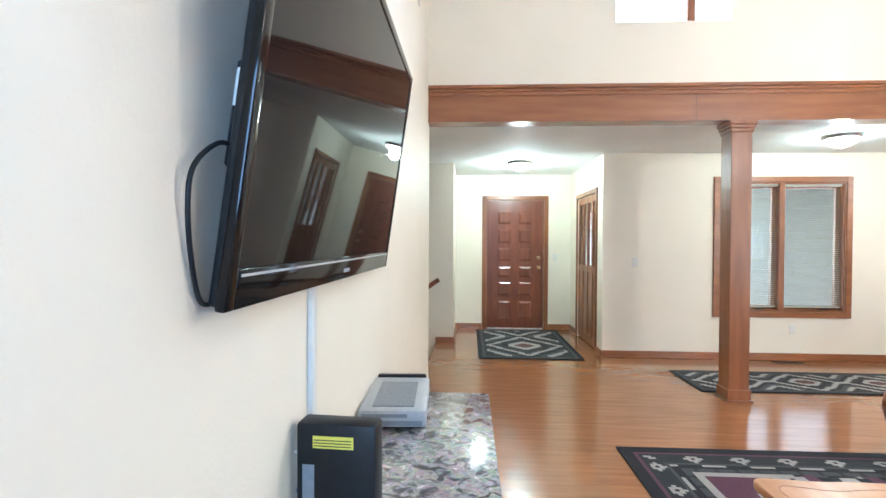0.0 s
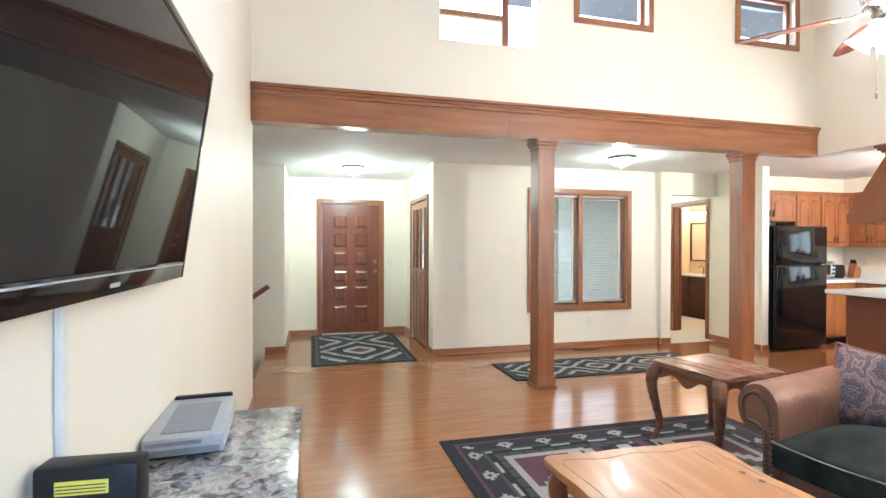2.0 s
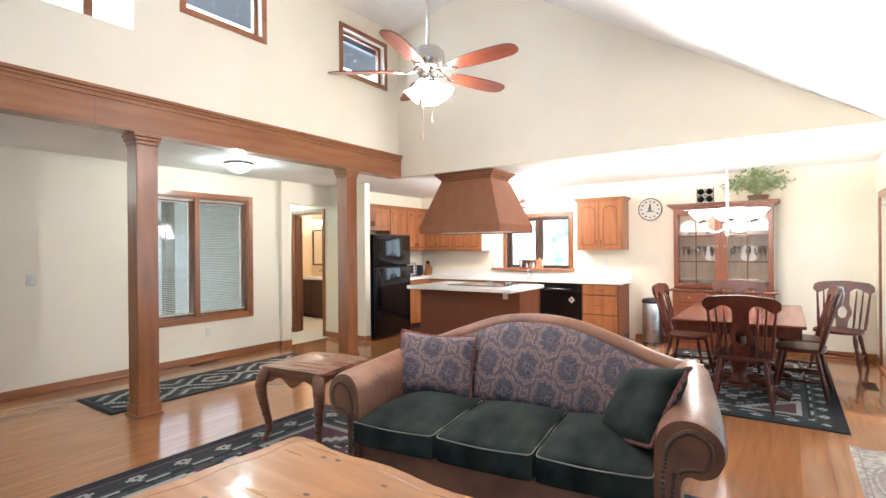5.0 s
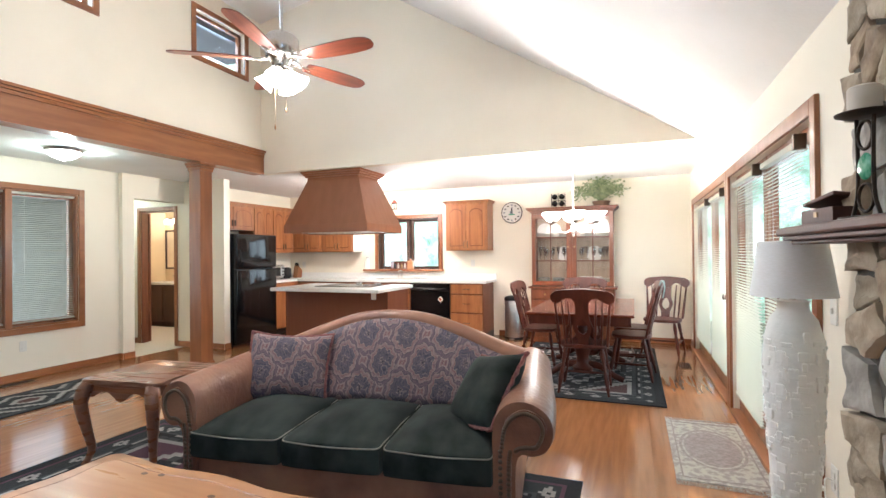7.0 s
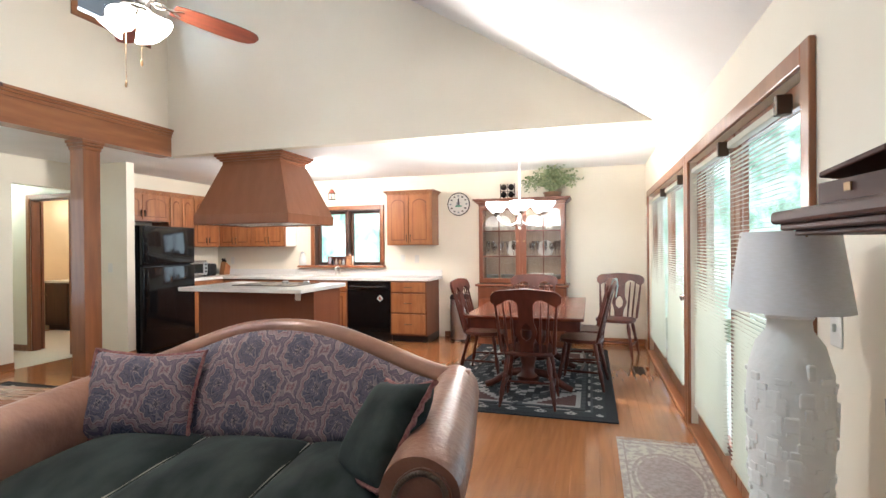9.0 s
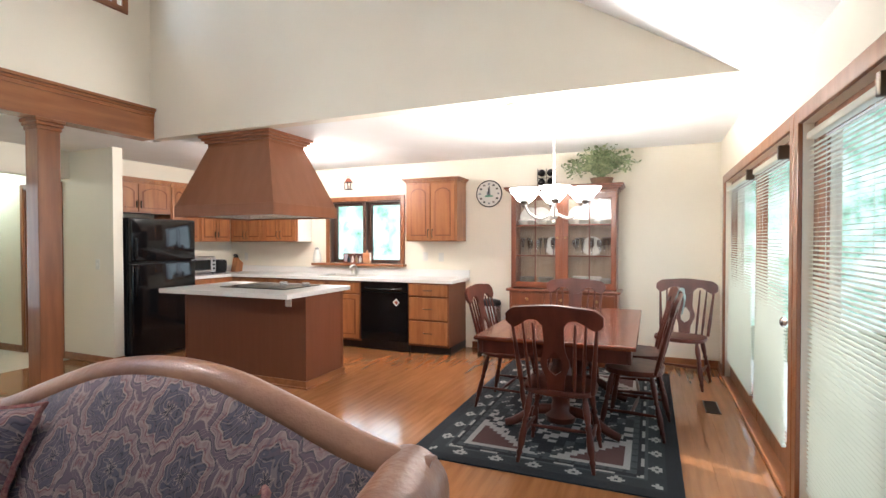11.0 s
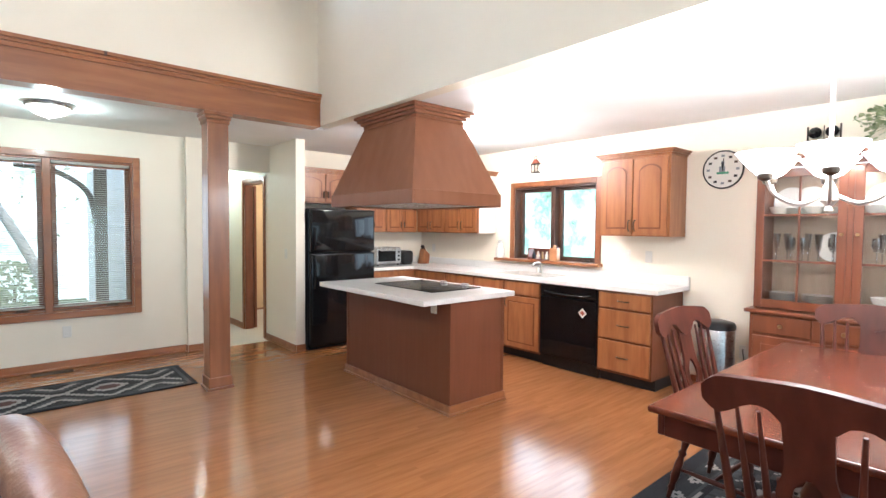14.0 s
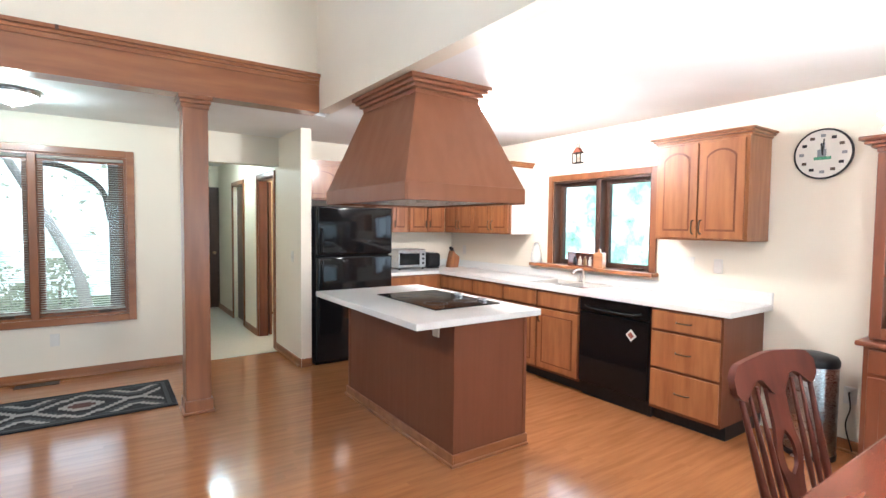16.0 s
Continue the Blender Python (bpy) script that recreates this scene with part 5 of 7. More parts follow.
part("medallion", bm, MATM, fm, "taupe oval medallion")
bm = bmesh.new()
rnd = random.Random(4)
for i in range(90):
    y = -0.26 + 0.52 * i / 89
    for s in (-1, 1):
        tube([(s * 0.56, y, 0.003), (s * (0.585 + 0.01 * rnd.random()), y + 0.006 * (rnd.random() - 0.5), 0.003), (s * (0.61 + 0.015 * rnd.random()), y + 0.012 * (rnd.random() - 0.5), 0.002)], 0.002, 3, bm)
tagged(part("fringe", bm, MATP, fm), kind="stuff")

# ---- dining table and chairs ----
dt = thing("dining_table", "rectangular cherry dining table with thick apron", "dining table", pose(6.2, 0.755, 0.011))
part("tabletop", boxes((-0.88, -0.51, 0.712, 0.88, 0.51, 0.74), bevel=0.01, seg=3), CHERRY_TOP, dt)
part("apron", boxes((-0.85, -0.48, 0.625, 0.85, -0.455, 0.712), (-0.85, 0.455, 0.625, 0.85, 0.48, 0.712), (-0.85, -0.455, 0.625, -0.825, 0.455, 0.712), (0.825, -0.455, 0.625, 0.85, 0.455, 0.712), bevel=0.004), CHERRY, dt)
for sx in (-0.45, 0.45):
    part("pedestal", lathe([(0.10, 0.10), (0.11, 0.14), (0.07, 0.18), (0.06, 0.24), (0.09, 0.34), (0.095, 0.42), (0.06, 0.5), (0.055, 0.56), (0.10, 0.6), (0.11, 0.625)], 20), CHERRY, dt, "", 40, pose(sx, 0, 0))
    for sy in (-1, 1):
        pts = smooth_line([(sx, sy * 0.05, 0.17), (sx, sy * 0.18, 0.15), (sx, sy * 0.32, 0.06), (sx, sy * 0.40, 0.028)], 4)
        part("foot", tube(pts, [0.04 - 0.012 * i / (len(pts) - 1) for i in range(len(pts))], 8), CHERRY, dt, "", 50)


def turned_leg(a, b, seg=10):
    """A turned leg from a (top) to b (floor)."""
    a, b = Vector(a), Vector(b)
    prof = [(0, 0.013), (0.08, 0.016), (0.16, 0.021), (0.3, 0.019), (0.38, 0.013), (0.42, 0.022), (0.46, 0.013), (0.55, 0.02), (0.72, 0.022), (0.82, 0.014), (0.86, 0.019), (0.9, 0.013), (1.0, 0.011)]
    return tube([a.lerp(b, t) for t, r in prof], [r for t, r in prof], seg)


def dining_chair():
    """A windsor-type chair facing local +y, seat 0.45 m high, back at -y."""
    c = thing("dining_chair", "dark cherry windsor dining chair with pierced splat", "chair", pose(0, 0, 0), "chairs round the dining table")
    seat = [(0.215 * math.copysign(abs(math.cos(t)) ** 0.62, math.cos(t)), 0.20 * math.copysign(abs(math.sin(t)) ** 0.62, math.sin(t))) for t in [i * math.pi / 14 for i in range(28)]]
    part("seat", prism(seat, 0.036, "xy", 0.425, bevel=0.012), CHERRY, c)
    top_z, lean = 0.965, -0.135
    def back(x, z):
        f = (z - 0.45) / (top_z - 0.45)
        return (x, -0.165 + lean * f - 0.05 * (0.25 - x * x / 0.09 * 0.25) * 1.0, z)
    up = smooth_line([(-0.262, 0.865), (-0.275, 0.92), (-0.245, 0.968), (-0.13, 0.985), (0.0, 0.995), (0.13, 0.985), (0.245, 0.968), (0.275, 0.92), (0.262, 0.865)], 3)
    low = smooth_line([(0.262, 0.865), (0.235, 0.845), (0.185, 0.872), (0.135, 0.905), (0.085, 0.90), (0.055, 0.86), (0.0, 0.84), (-0.055, 0.86), (-0.085, 0.90), (-0.135, 0.905), (-0.185, 0.872), (-0.235, 0.845), (-0.262, 0.865)], 2)
    bm = bmesh.new()
    cols = []
    for i in range(25):
        x = -0.27 + 0.54 * i / 24
        zu = max(np.interp(x, [p[0] for p in up[2:-2]], [p[1] for p in up[2:-2]]), 0.0)
        ls = sorted(low, key=lambda p: p[0])
        zl = np.interp(x, [p[0] for p in ls], [p[1] for p in ls])
        if i in (0, 24):
            zu, zl = 0.935, 0.885
        if i in (1, 23):
            zu, zl = 0.958, 0.862
        f, b = Vector(back(x, zu)), Vector(back(x, zl))
        d = Vector((0, 0.024, 0.004))
        cols.append([bm.verts.new(f), bm.verts.new(b), bm.verts.new(b + d), bm.verts.new(f + d)])
    for p, q in zip(cols, cols[1:]):
        for k in range(4):
            bm.faces.new((p[k], p[(k + 1) % 4], q[(k + 1) % 4], q[k]))
    bm.faces.new(cols[0]), bm.faces.new(list(reversed(cols[-1])))
    bmesh.ops.bevel(bm, geom=[e for e in bm.edges if len(e.link_faces) == 2 and e.calc_face_angle(0) > 0.9], offset=0.005, segments=2, affect="EDGES")
    part("crest_rail", bm, CHERRY, c, "", 45)
    # pierced splat, in two halves round an oval
    for s in (-1, 1):
        rows_ = []
        bm = bmesh.new()
        for i in range(17):
            z = 0.455 + (0.87 - 0.455) * i / 16
            f = (z - 0.455) / 0.415
            outer = 0.048 + 0.03 * math.exp(-((f - 0.42) / 0.16) ** 2) + 0.012 * f
            t = (f - 0.42) / 0.17
            inner = 0.042 * math.sqrt(max(0.0, 1 - t * t)) if abs(t) < 1 else 0.0
            a, b = Vector(back(s * inner, z)), Vector(back(s * outer, z))
            d = Vector((0, 0.013, 0.002))
            rows_.append([bm.verts.new(a), bm.verts.new(b), bm.verts.new(b + d), bm.verts.new(a + d)])
        for p, q in zip(rows_, rows_[1:]):
            for k in range(4):
                bm.faces.new((p[k], p[(k + 1) % 4], q[(k + 1) % 4], q[k]))
        bm.faces.new(rows_[0]), bm.faces.new(list(reversed(rows_[-1])))
        part("splat_half", bm, CHERRY, c, "", 40)
    for x in (-0.235, -0.175, -0.118, 0.118, 0.175, 0.235):
        a, b = Vector(back(x * 0.86, 0.45)), Vector(back(x, 0.885))
        big = abs(x) > 0.2
        prof = [(0, 0.008), (0.3, 0.012), (0.55, 0.010), (1, 0.006)] if not big else [(0, 0.012), (0.2, 0.016), (0.5, 0.013), (1, 0.009)]
        part("spindle", tube([a.lerp(b, t) + Vector((0, 0.012, 0)) for t, r in prof], [r for t, r in prof], 8), CHERRY, c, "", 60)
    ends = {}
    for sx in (-1, 1):
        for sy in (-1, 1):
            a, b = (sx * 0.155, sy * 0.13, 0.43), (sx * 0.215, sy * 0.205 - (0.015 if sy < 0 else 0), 0.0)
            ends[sx, sy] = (Vector(a), Vector(b))
            part("leg", turned_leg(a, b), CHERRY, c, "", 60)
    for sx in (-1, 1):
        p, q = ends[sx, -1][0].lerp(ends[sx, -1][1], 0.62), ends[sx, 1][0].lerp(ends[sx, 1][1], 0.62)
        part("stretcher", tube([p.lerp(q, t) for t in (0, 0.25, 0.5, 0.75, 1)], [0.007, 0.011, 0.014, 0.011, 0.007], 8), CHERRY, c, "", 60)
    p = ends[-1, -1][0].lerp(ends[-1, -1][1], 0.62).lerp(ends[-1, 1][0].lerp(ends[-1, 1][1], 0.62), 0.5)
    q = Vector((-p.x, p.y, p.z))
    part("stretcher", tube([p.lerp(q, t) for t in (0, 0.25, 0.5, 0.75, 1)], [0.007, 0.011, 0.014, 0.011, 0.007], 8), CHERRY, c, "", 60)
    return c


chair = dining_chair()
chair.matrix_basis = pose(5.41, 0.70, 0.011, 0, 0, -90) @ Matrix.Diagonal((1.06, 1.0, 1.0, 1.0))
for m in (pose(6.98, 0.86, 0.011, 0, 0, 90), pose(6.28, 1.27, 0.011, 0, 0, 176), pose(6.62, 0.27, 0.011, 0, 0, 4), pose(6.10, 0.275, 0.011, 0, 0, -6), pose(7.52, -0.10, 0.0, 0, 0, 76)):
    copy_thing(chair, m)
cs = thing("folded_cloth", "pale turquoise cloth draped over a chair back", "cloth", pose(6.10, 0.275, 0.011, 0, 0, -6) @ Matrix.Diagonal((1.13, 1.0, 1.0, 1.0)))
bm = bmesh.new()
prof = [(-0.262, 0.80), (-0.272, 0.88), (-0.308, 1.003), (-0.326, 1.010), (-0.342, 1.0), (-0.352, 0.93), (-0.335, 0.83)]
ring = [[bm.verts.new((x + 0.004 * math.sin(9 * z), y + 0.03, z + 0.006 * math.sin(25 * x))) for y, z in prof] for x in np.linspace(0.10, 0.285, 8)]
for p, q in zip(ring, ring[1:]):
    for k in range(len(prof) - 1):
        bm.faces.new((p[k], p[k + 1], q[k + 1], q[k]))
ob = part("cloth", bm, CLOTH, cs, "", 60)
sol = ob.modifiers.new("thickness", "SOLIDIFY")
sol.thickness = 0.006

# ---- china hutch ----
hu = thing("china_hutch", "cherry china hutch with glazed doors and drawers", "china cabinet", pose(7.86, 1.1, 0))
part("lower_body", boxes((0.0, -0.60, 0.08, 0.395, 0.60, 0.80)), HUTCH, hu)
part("base", boxes((-0.012, -0.61, 0.0, 0.395, 0.61, 0.08), bevel=0.006), HUTCH, hu)
part("ledge", boxes((-0.04, -0.635, 0.80, 0.395, 0.635, 0.83), bevel=0.01, seg=2), HUTCH, hu)
for i in range(3):
    y0 = -0.575 + 0.386 * i
    d = part("drawer_front", boxes((-0.018, y0, 0.645, -0.001, y0 + 0.376, 0.785), bevel=0.006, seg=2), HUTCH, hu)
    part("knob", lathe([(0.008, 0), (0.008, 0.012), (0.017, 0.018), (0.014, 0.028)], 12), BRASS, d, "", 40, pose(-0.018, y0 + 0.188, 0.715, 0, -90))
for i in range(3):
    y0 = -0.575 + 0.386 * i
    d = part("door", boxes((-0.018, y0, 0.1, -0.001, y0 + 0.376, 0.625), bevel=0.006, seg=2), HUTCH, hu)
    part("raised_panel", boxes((-0.024, y0 + 0.06, 0.16, -0.0178, y0 + 0.316, 0.565), bevel=0.004), HUTCH, d)
part("upper_side", boxes((0.04, -0.585, 0.83, 0.395, -0.565, 1.93)), HUTCH, hu)
part("upper_side", boxes((0.04, 0.565, 0.83, 0.395, 0.585, 1.93)), HUTCH, hu)
part("upper_back", boxes((0.385, -0.565, 0.83, 0.397, 0.565, 1.93)), HUTCH, hu)
part("back_lining", boxes((0.380, -0.56, 0.835, 0.3845, 0.56, 1.915)), material("pale_wood_lining", (0.36, 0.28, 0.20), 0.35, second=(0.29, 0.22, 0.155), scale=5, stretch=(3, 3, 0.4)), hu, "pale wooden lining behind the china")
part("light_strip", boxes((0.08, -0.45, 1.905, 0.16, 0.45, 1.919)), FROST_LOW, hu, "lit strip under the hutch top")
part("upper_top", boxes((0.02, -0.59, 1.92, 0.395, 0.59, 1.945)), HUTCH, hu)
part("cornice", boxes((-0.0, -0.615, 1.945, 0.395, 0.615, 1.965), (-0.03, -0.64, 1.965, 0.395, 0.64, 1.985), (-0.05, -0.66, 1.985, 0.395, 0.66, 2.01), bevel=0.006, seg=2), HUTCH, hu)
for z in (1.19, 1.55):
    part("shelf", boxes((0.09, -0.565, z, 0.385, 0.565, z + 0.012)), GLASS, hu, "glass shelf")
for s in (-1, 1):
    a, b = sorted((s * 0.018, s * 0.585))
    dr = part("glazed_door", boxes((0.018, a, 0.845, 0.04, a + 0.055, 1.915), (0.018, b - 0.055, 0.845, 0.04, b, 1.915), (0.018, a + 0.055, 0.845, 0.04, b - 0.055, 0.91), (0.018, a + 0.055, 1.85, 0.04, b - 0.055, 1.915), bevel=0.003), HUTCH, hu)
    mid = (a + b) / 2
    part("muntin", boxes((0.022, mid - 0.007, 0.91, 0.036, mid + 0.007, 1.85), (0.022, a + 0.055, 1.205, 0.0355, mid - 0.007, 1.22), (0.022, mid + 0.007, 1.205, 0.0355, b - 0.055, 1.22), (0.022, a + 0.055, 1.555, 0.0355, mid - 0.007, 1.57), (0.022, mid + 0.007, 1.555, 0.0355, b - 0.055, 1.57)), HUTCH, dr)
    p = part("pane", boxes((0.028, a + 0.055, 0.91, 0.031, b - 0.055, 1.85)), GLASS, dr)
    p.visible_shadow = False
    part("knob", lathe([(0.006, 0), (0.006, 0.012), (0.014, 0.018), (0.011, 0.026)], 12), BRASS, dr, "", 40, pose(0.018, s * 0.045, 1.42, 0, -90))
part("centre_stile", boxes((0.02, -0.017, 0.83, 0.042, 0.017, 1.92)), HUTCH, hu)
# china and glasses in the hutch
PLATE = finish("stack", lathe([(0.05, 0), (0.095, 0.01), (0.10, 0.012), (0.06, 0.012), (0.095, 0.022), (0.10, 0.024), (0.06, 0.024), (0.095, 0.034), (0.10, 0.036), (0.06, 0.036), (0.095, 0.046), (0.10, 0.048), (0.06, 0.048), (0.095, 0.058), (0.10, 0.06), (0.07, 0.061)], 24), CHINA, 40)
BOWL = finish("bowl", lathe([(0.035, 0), (0.07, 0.03), (0.085, 0.07), (0.08, 0.07), (0.06, 0.03), (0.0, 0.012)], 24), CHINA, 40)
GOBLET = finish("goblet", lathe([(0.03, 0), (0.028, 0.004), (0.005, 0.01), (0.005, 0.08), (0.02, 0.095), (0.034, 0.13), (0.03, 0.19), (0.028, 0.19), (0.03, 0.13), (0.0, 0.1)], 14), CRYSTAL, 40)
FLUTE = finish("flute", lathe([(0.028, 0), (0.026, 0.004), (0.005, 0.01), (0.005, 0.07), (0.016, 0.10), (0.028, 0.22), (0.026, 0.22), (0.0, 0.09)], 14), CRYSTAL, 40)


CHARGER = finish("dinner_plate", lathe([(0.0, 0.0), (0.06, 0.002), (0.085, 0.010), (0.115, 0.016), (0.115, 0.020), (0.085, 0.015), (0.06, 0.007), (0.0, 0.005)], 28, None, pose(0.012, 0, 0.116, 0, -82, 0)), CHINA, 40)


def tableware(name, me, label, y, z, x=0.2):
    ob = new(name, me)
    ob.matrix_world = pose(7.86 + x, 1.1 + y, z)
    return tagged(ob, label, name.replace("_", " "), "tableware in the hutch")


for y in (0.42, 0.20, -0.47):
    tableware("plate_stack", PLATE, "stack of white china plates in the hutch", y, 0.8305, 0.24)
    tableware("plate_stack", PLATE, "stack of white china plates in the hutch", y + 0.02, 0.892, 0.24)
for y in (-0.18, -0.34):
    tableware("serving_bowl", BOWL, "white china serving bowl in the hutch", y, 0.8305, 0.2)
    tableware("serving_bowl", BOWL, "white china serving bowl in the hutch", y, 0.905, 0.2)
for i, y in enumerate((0.48, 0.40, 0.31, 0.22, 0.12, -0.12, -0.21, -0.30, -0.40, -0.49)):
    tableware("wine_glass", (GOBLET, FLUTE)[i % 3 == 0], "clear stemmed glass on the hutch shelf", y, 1.2025, 0.17 + 0.06 * (i % 2))
for i, y in enumerate((0.47, 0.36, 0.25, 0.13, -0.12, -0.24, -0.36, -0.47)):
    tableware("dish", (BOWL, PLATE)[i % 2], "white dish on the upper hutch shelf", y, 1.5625, 0.22)
for y in (0.44, 0.30, 0.14, -0.14, -0.30, -0.44):
    tableware("wine_glass", FLUTE, "clear stemmed glass on the hutch shelf", y, 1.2025, 0.30)
    tableware("dinner_plate", CHARGER, "white china plate leaning in the hutch", y, 1.2025 if y in (0.14, -0.30) else 1.5625, 0.345)
# wine rack ornament and ivy on the hutch
wr = thing("wine_rack", "small black iron rack with dark bottles", "rack", pose(8.02, 1.30, 2.011))
part("frame", tube([(0, -0.1, 0), (0, -0.1, 0.22)], 0.006, 6, tube([(0, 0.1, 0), (0, 0.1, 0.22)], 0.006, 6, tube([(0, -0.1, 0.01), (0, 0.1, 0.01)], 0.005, 6, tube([(0, -0.1, 0.11), (0, 0.1, 0.11)], 0.005, 6, tube([(0, 0.0, 0.0), (0, 0, 0.22)], 0.004, 6))))), IRON, wr)
for i in range(4):
    part("bottle", lathe([(0.038, 0), (0.042, 0.02), (0.042, 0.08), (0.015, 0.11), (0.015, 0.13)], 16), BLACK, wr, "dark glossy bottle", 40, pose(0.06, -0.052 + 0.104 * (i % 2), 0.062 + 0.105 * (i // 2), 0, -90))
pl = thing("ivy_plant", "leafy green ivy in a brown basket", "potted plant", pose(8.0, 0.68, 2.011))
part("basket", lathe([(0.09, 0), (0.11, 0.02), (0.125, 0.06), (0.13, 0.07), (0.12, 0.073), (0.11, 0.06), (0.0, 0.055)], 24), BASKET, pl, "", 50)
bm, bs = bmesh.new(), bmesh.new()
rnd = random.Random(11)
for i in range(125):
    a = rnd.uniform(0, 2 * math.pi)
    reach = rnd.uniform(0.06, 0.34) * (1.25 if abs(math.sin(a)) > 0.6 else 0.72)
    drop = rnd.uniform(-0.10, 0.12)
    tip = Vector((max(-0.28, min(0.18, reach * math.cos(a))), reach * math.sin(a), 0.12 + rnd.uniform(0.0, 0.3) * (1.2 - reach * 2) + drop * 0.6))
    pts = smooth_line([(0, 0, 0.06), tuple(tip * 0.5 + Vector((0, 0, 0.12))), tuple(tip)], 4)
    tube(pts, 0.002, 4, bs)
    for p in pts[2:]:
        for k in range(2):
            c0 = Vector(p) + Vector((rnd.uniform(-1, 1), rnd.uniform(-1, 1), rnd.uniform(-0.6, 1))) * 0.03
            s = rnd.uniform(0.022, 0.045)
            m = Euler((rnd.uniform(-1, 1), rnd.uniform(-1, 1), rnd.uniform(0, 6.28))).to_matrix()
            o = [(0, -0.5, 0), (0.42, -0.15, 0.08), (0.3, 0.3, 0.05), (0, 0.75, -0.05), (-0.3, 0.3, 0.05), (-0.42, -0.15, 0.08)]
            vs = [bm.verts.new(c0 + m @ (Vector(q) * s)) for q in o]
            bm.faces.new((vs[0], vs[1], vs[2], vs[3])), bm.faces.new((vs[0], vs[3], vs[4], vs[5]))
tagged(part("leaves", bm, LEAF, pl), kind="stuff")
part("stems", bs, LEAF, pl)
# ---- chandelier ----
ch = thing("chandelier", "white six-arm chandelier with lit frosted bowls", "chandelier", pose(6.13, 0.875, 0))
ARM = material("white_enamel_arm", (0.62, 0.58, 0.52), 0.3, 0.3)
part("ceiling_canopy", lathe([(0.02, 2.38), (0.05, 2.40), (0.065, 2.42), (0.066, 2.4385)], 20), ARM, ch, "", 40)
part("stem", lathe([(0.008, 1.66), (0.008, 2.39)], 10), ARM, ch)
part("hub", lathe([(0.003, 1.515), (0.018, 1.53), (0.012, 1.55), (0.035, 1.575), (0.028, 1.62), (0.012, 1.66), (0.01, 1.7)], 16), ARM, ch, "", 40)
for i in range(6):
    a = radians(60 * i + 12)
    ca, sa = math.cos(a), math.sin(a)
    pts = smooth_line([(0.02 * ca, 0.02 * sa, 1.60), (0.12 * ca, 0.12 * sa, 1.56), (0.22 * ca, 0.22 * sa, 1.60), (0.262 * ca, 0.262 * sa, 1.68)], 5)
    arm = part("arm", tube(pts, 0.008, 8), ARM, ch, "", 60)
    part("cup", lathe([(0.012, -0.03), (0.03, -0.02), (0.032, 0.0), (0.02, 0.006)], 16), BRONZE, arm, "", 40, pose(0.262 * ca, 0.262 * sa, 1.69))
    sh = part("shade", lathe([(0.022, 0), (0.055, 0.015), (0.085, 0.05), (0.112, 0.085), (0.118, 0.09), (0.11, 0.086), (0.08, 0.05), (0.05, 0.02), (0.0, 0.01)], 24), FROST, arm, "lit frosted glass bowl", 50, pose(0.262 * ca, 0.262 * sa, 1.695))
    sh.visible_shadow = False
# floor registers
for px, py, rz, lab in ((6.82, -0.30, 0, "brown metal floor register by the french doors"), (3.70, 6.40, 0, "brown metal floor register below the window")):
    v = thing("floor_register", lab, "vent", pose(px, py, 0.0015, 0, 0, rz), "floor registers")
    part("frame", boxes((-0.16, -0.055, 0, 0.16, -0.045, 0.005), (-0.16, 0.045, 0, 0.16, 0.055, 0.005), (-0.16, -0.045, 0, -0.15, 0.045, 0.005), (0.15, -0.045, 0, 0.16, 0.045, 0.005), (-0.15, -0.045, 0, 0.15, 0.045, 0.001)), BROWN_VENT, v)
    for i in range(14):
        part("slat", boxes((-0.142 + 0.021 * i, -0.045, 0.001, -0.134 + 0.021 * i, 0.045, 0.004)), BROWN_VENT, v)

# ---- sofa ----
def cushion(w, d, h, puff=0.03, n=14, corner=0.03):
    """A soft upholstered block on z = 0, bulging on top."""
    bm = bmesh.new()
    bmesh.ops.create_cube(bm, size=1.0)
    bmesh.ops.subdivide_edges(bm, edges=bm.edges[:], cuts=n, use_grid_fill=True)
    for v in bm.verts:
        x, y, z = v.co * 2
        v.co.x, v.co.y = x * w / 2 * (1 - corner * abs(y) ** 6 - 0.02 * abs(z) ** 6), y * d / 2 * (1 - corner * abs(x) ** 6 - 0.02 * abs(z) ** 6)
        v.co.z = (z + 1) / 2 * h * (1 - 0.08 * (x ** 6 + y ** 6) / 2) + (puff * (1 - x * x) * (1 - y * y) if z > 0 else 0) * (z + 1) / 2
    return bm


def pillow(w, h, t, n=16):
    """A throw pillow standing in the xz plane, pinched at its edge."""
    bm = bmesh.new()
    grid = {}
    for s in (-1, 1):
        for i in range(n + 1):
            for j in range(n + 1):
                x, z = 2 * i / n - 1, 2 * j / n - 1
                if s == 1 and (i in (0, n) or j in (0, n)):
                    grid[s, i, j] = grid[-1, i, j]
                    continue
                f = (1 - x ** 4) * (1 - z ** 4)
                k = 1 - 0.07 * (1 - abs(x) ** 2) * abs(z) ** 3 - 0.0
                k2 = 1 - 0.07 * (1 - abs(z) ** 2) * abs(x) ** 3
                grid[s, i, j] = bm.verts.new((x * w / 2 * k2, s * t / 2 * f ** 0.55, (z + 1) * h / 2 * k))
        for i in range(n):
            for j in range(n):
                bm.faces.new((grid[s, i, j], grid[s, i + 1, j], grid[s, i + 1, j + 1], grid[s, i, j + 1]))
    return bm


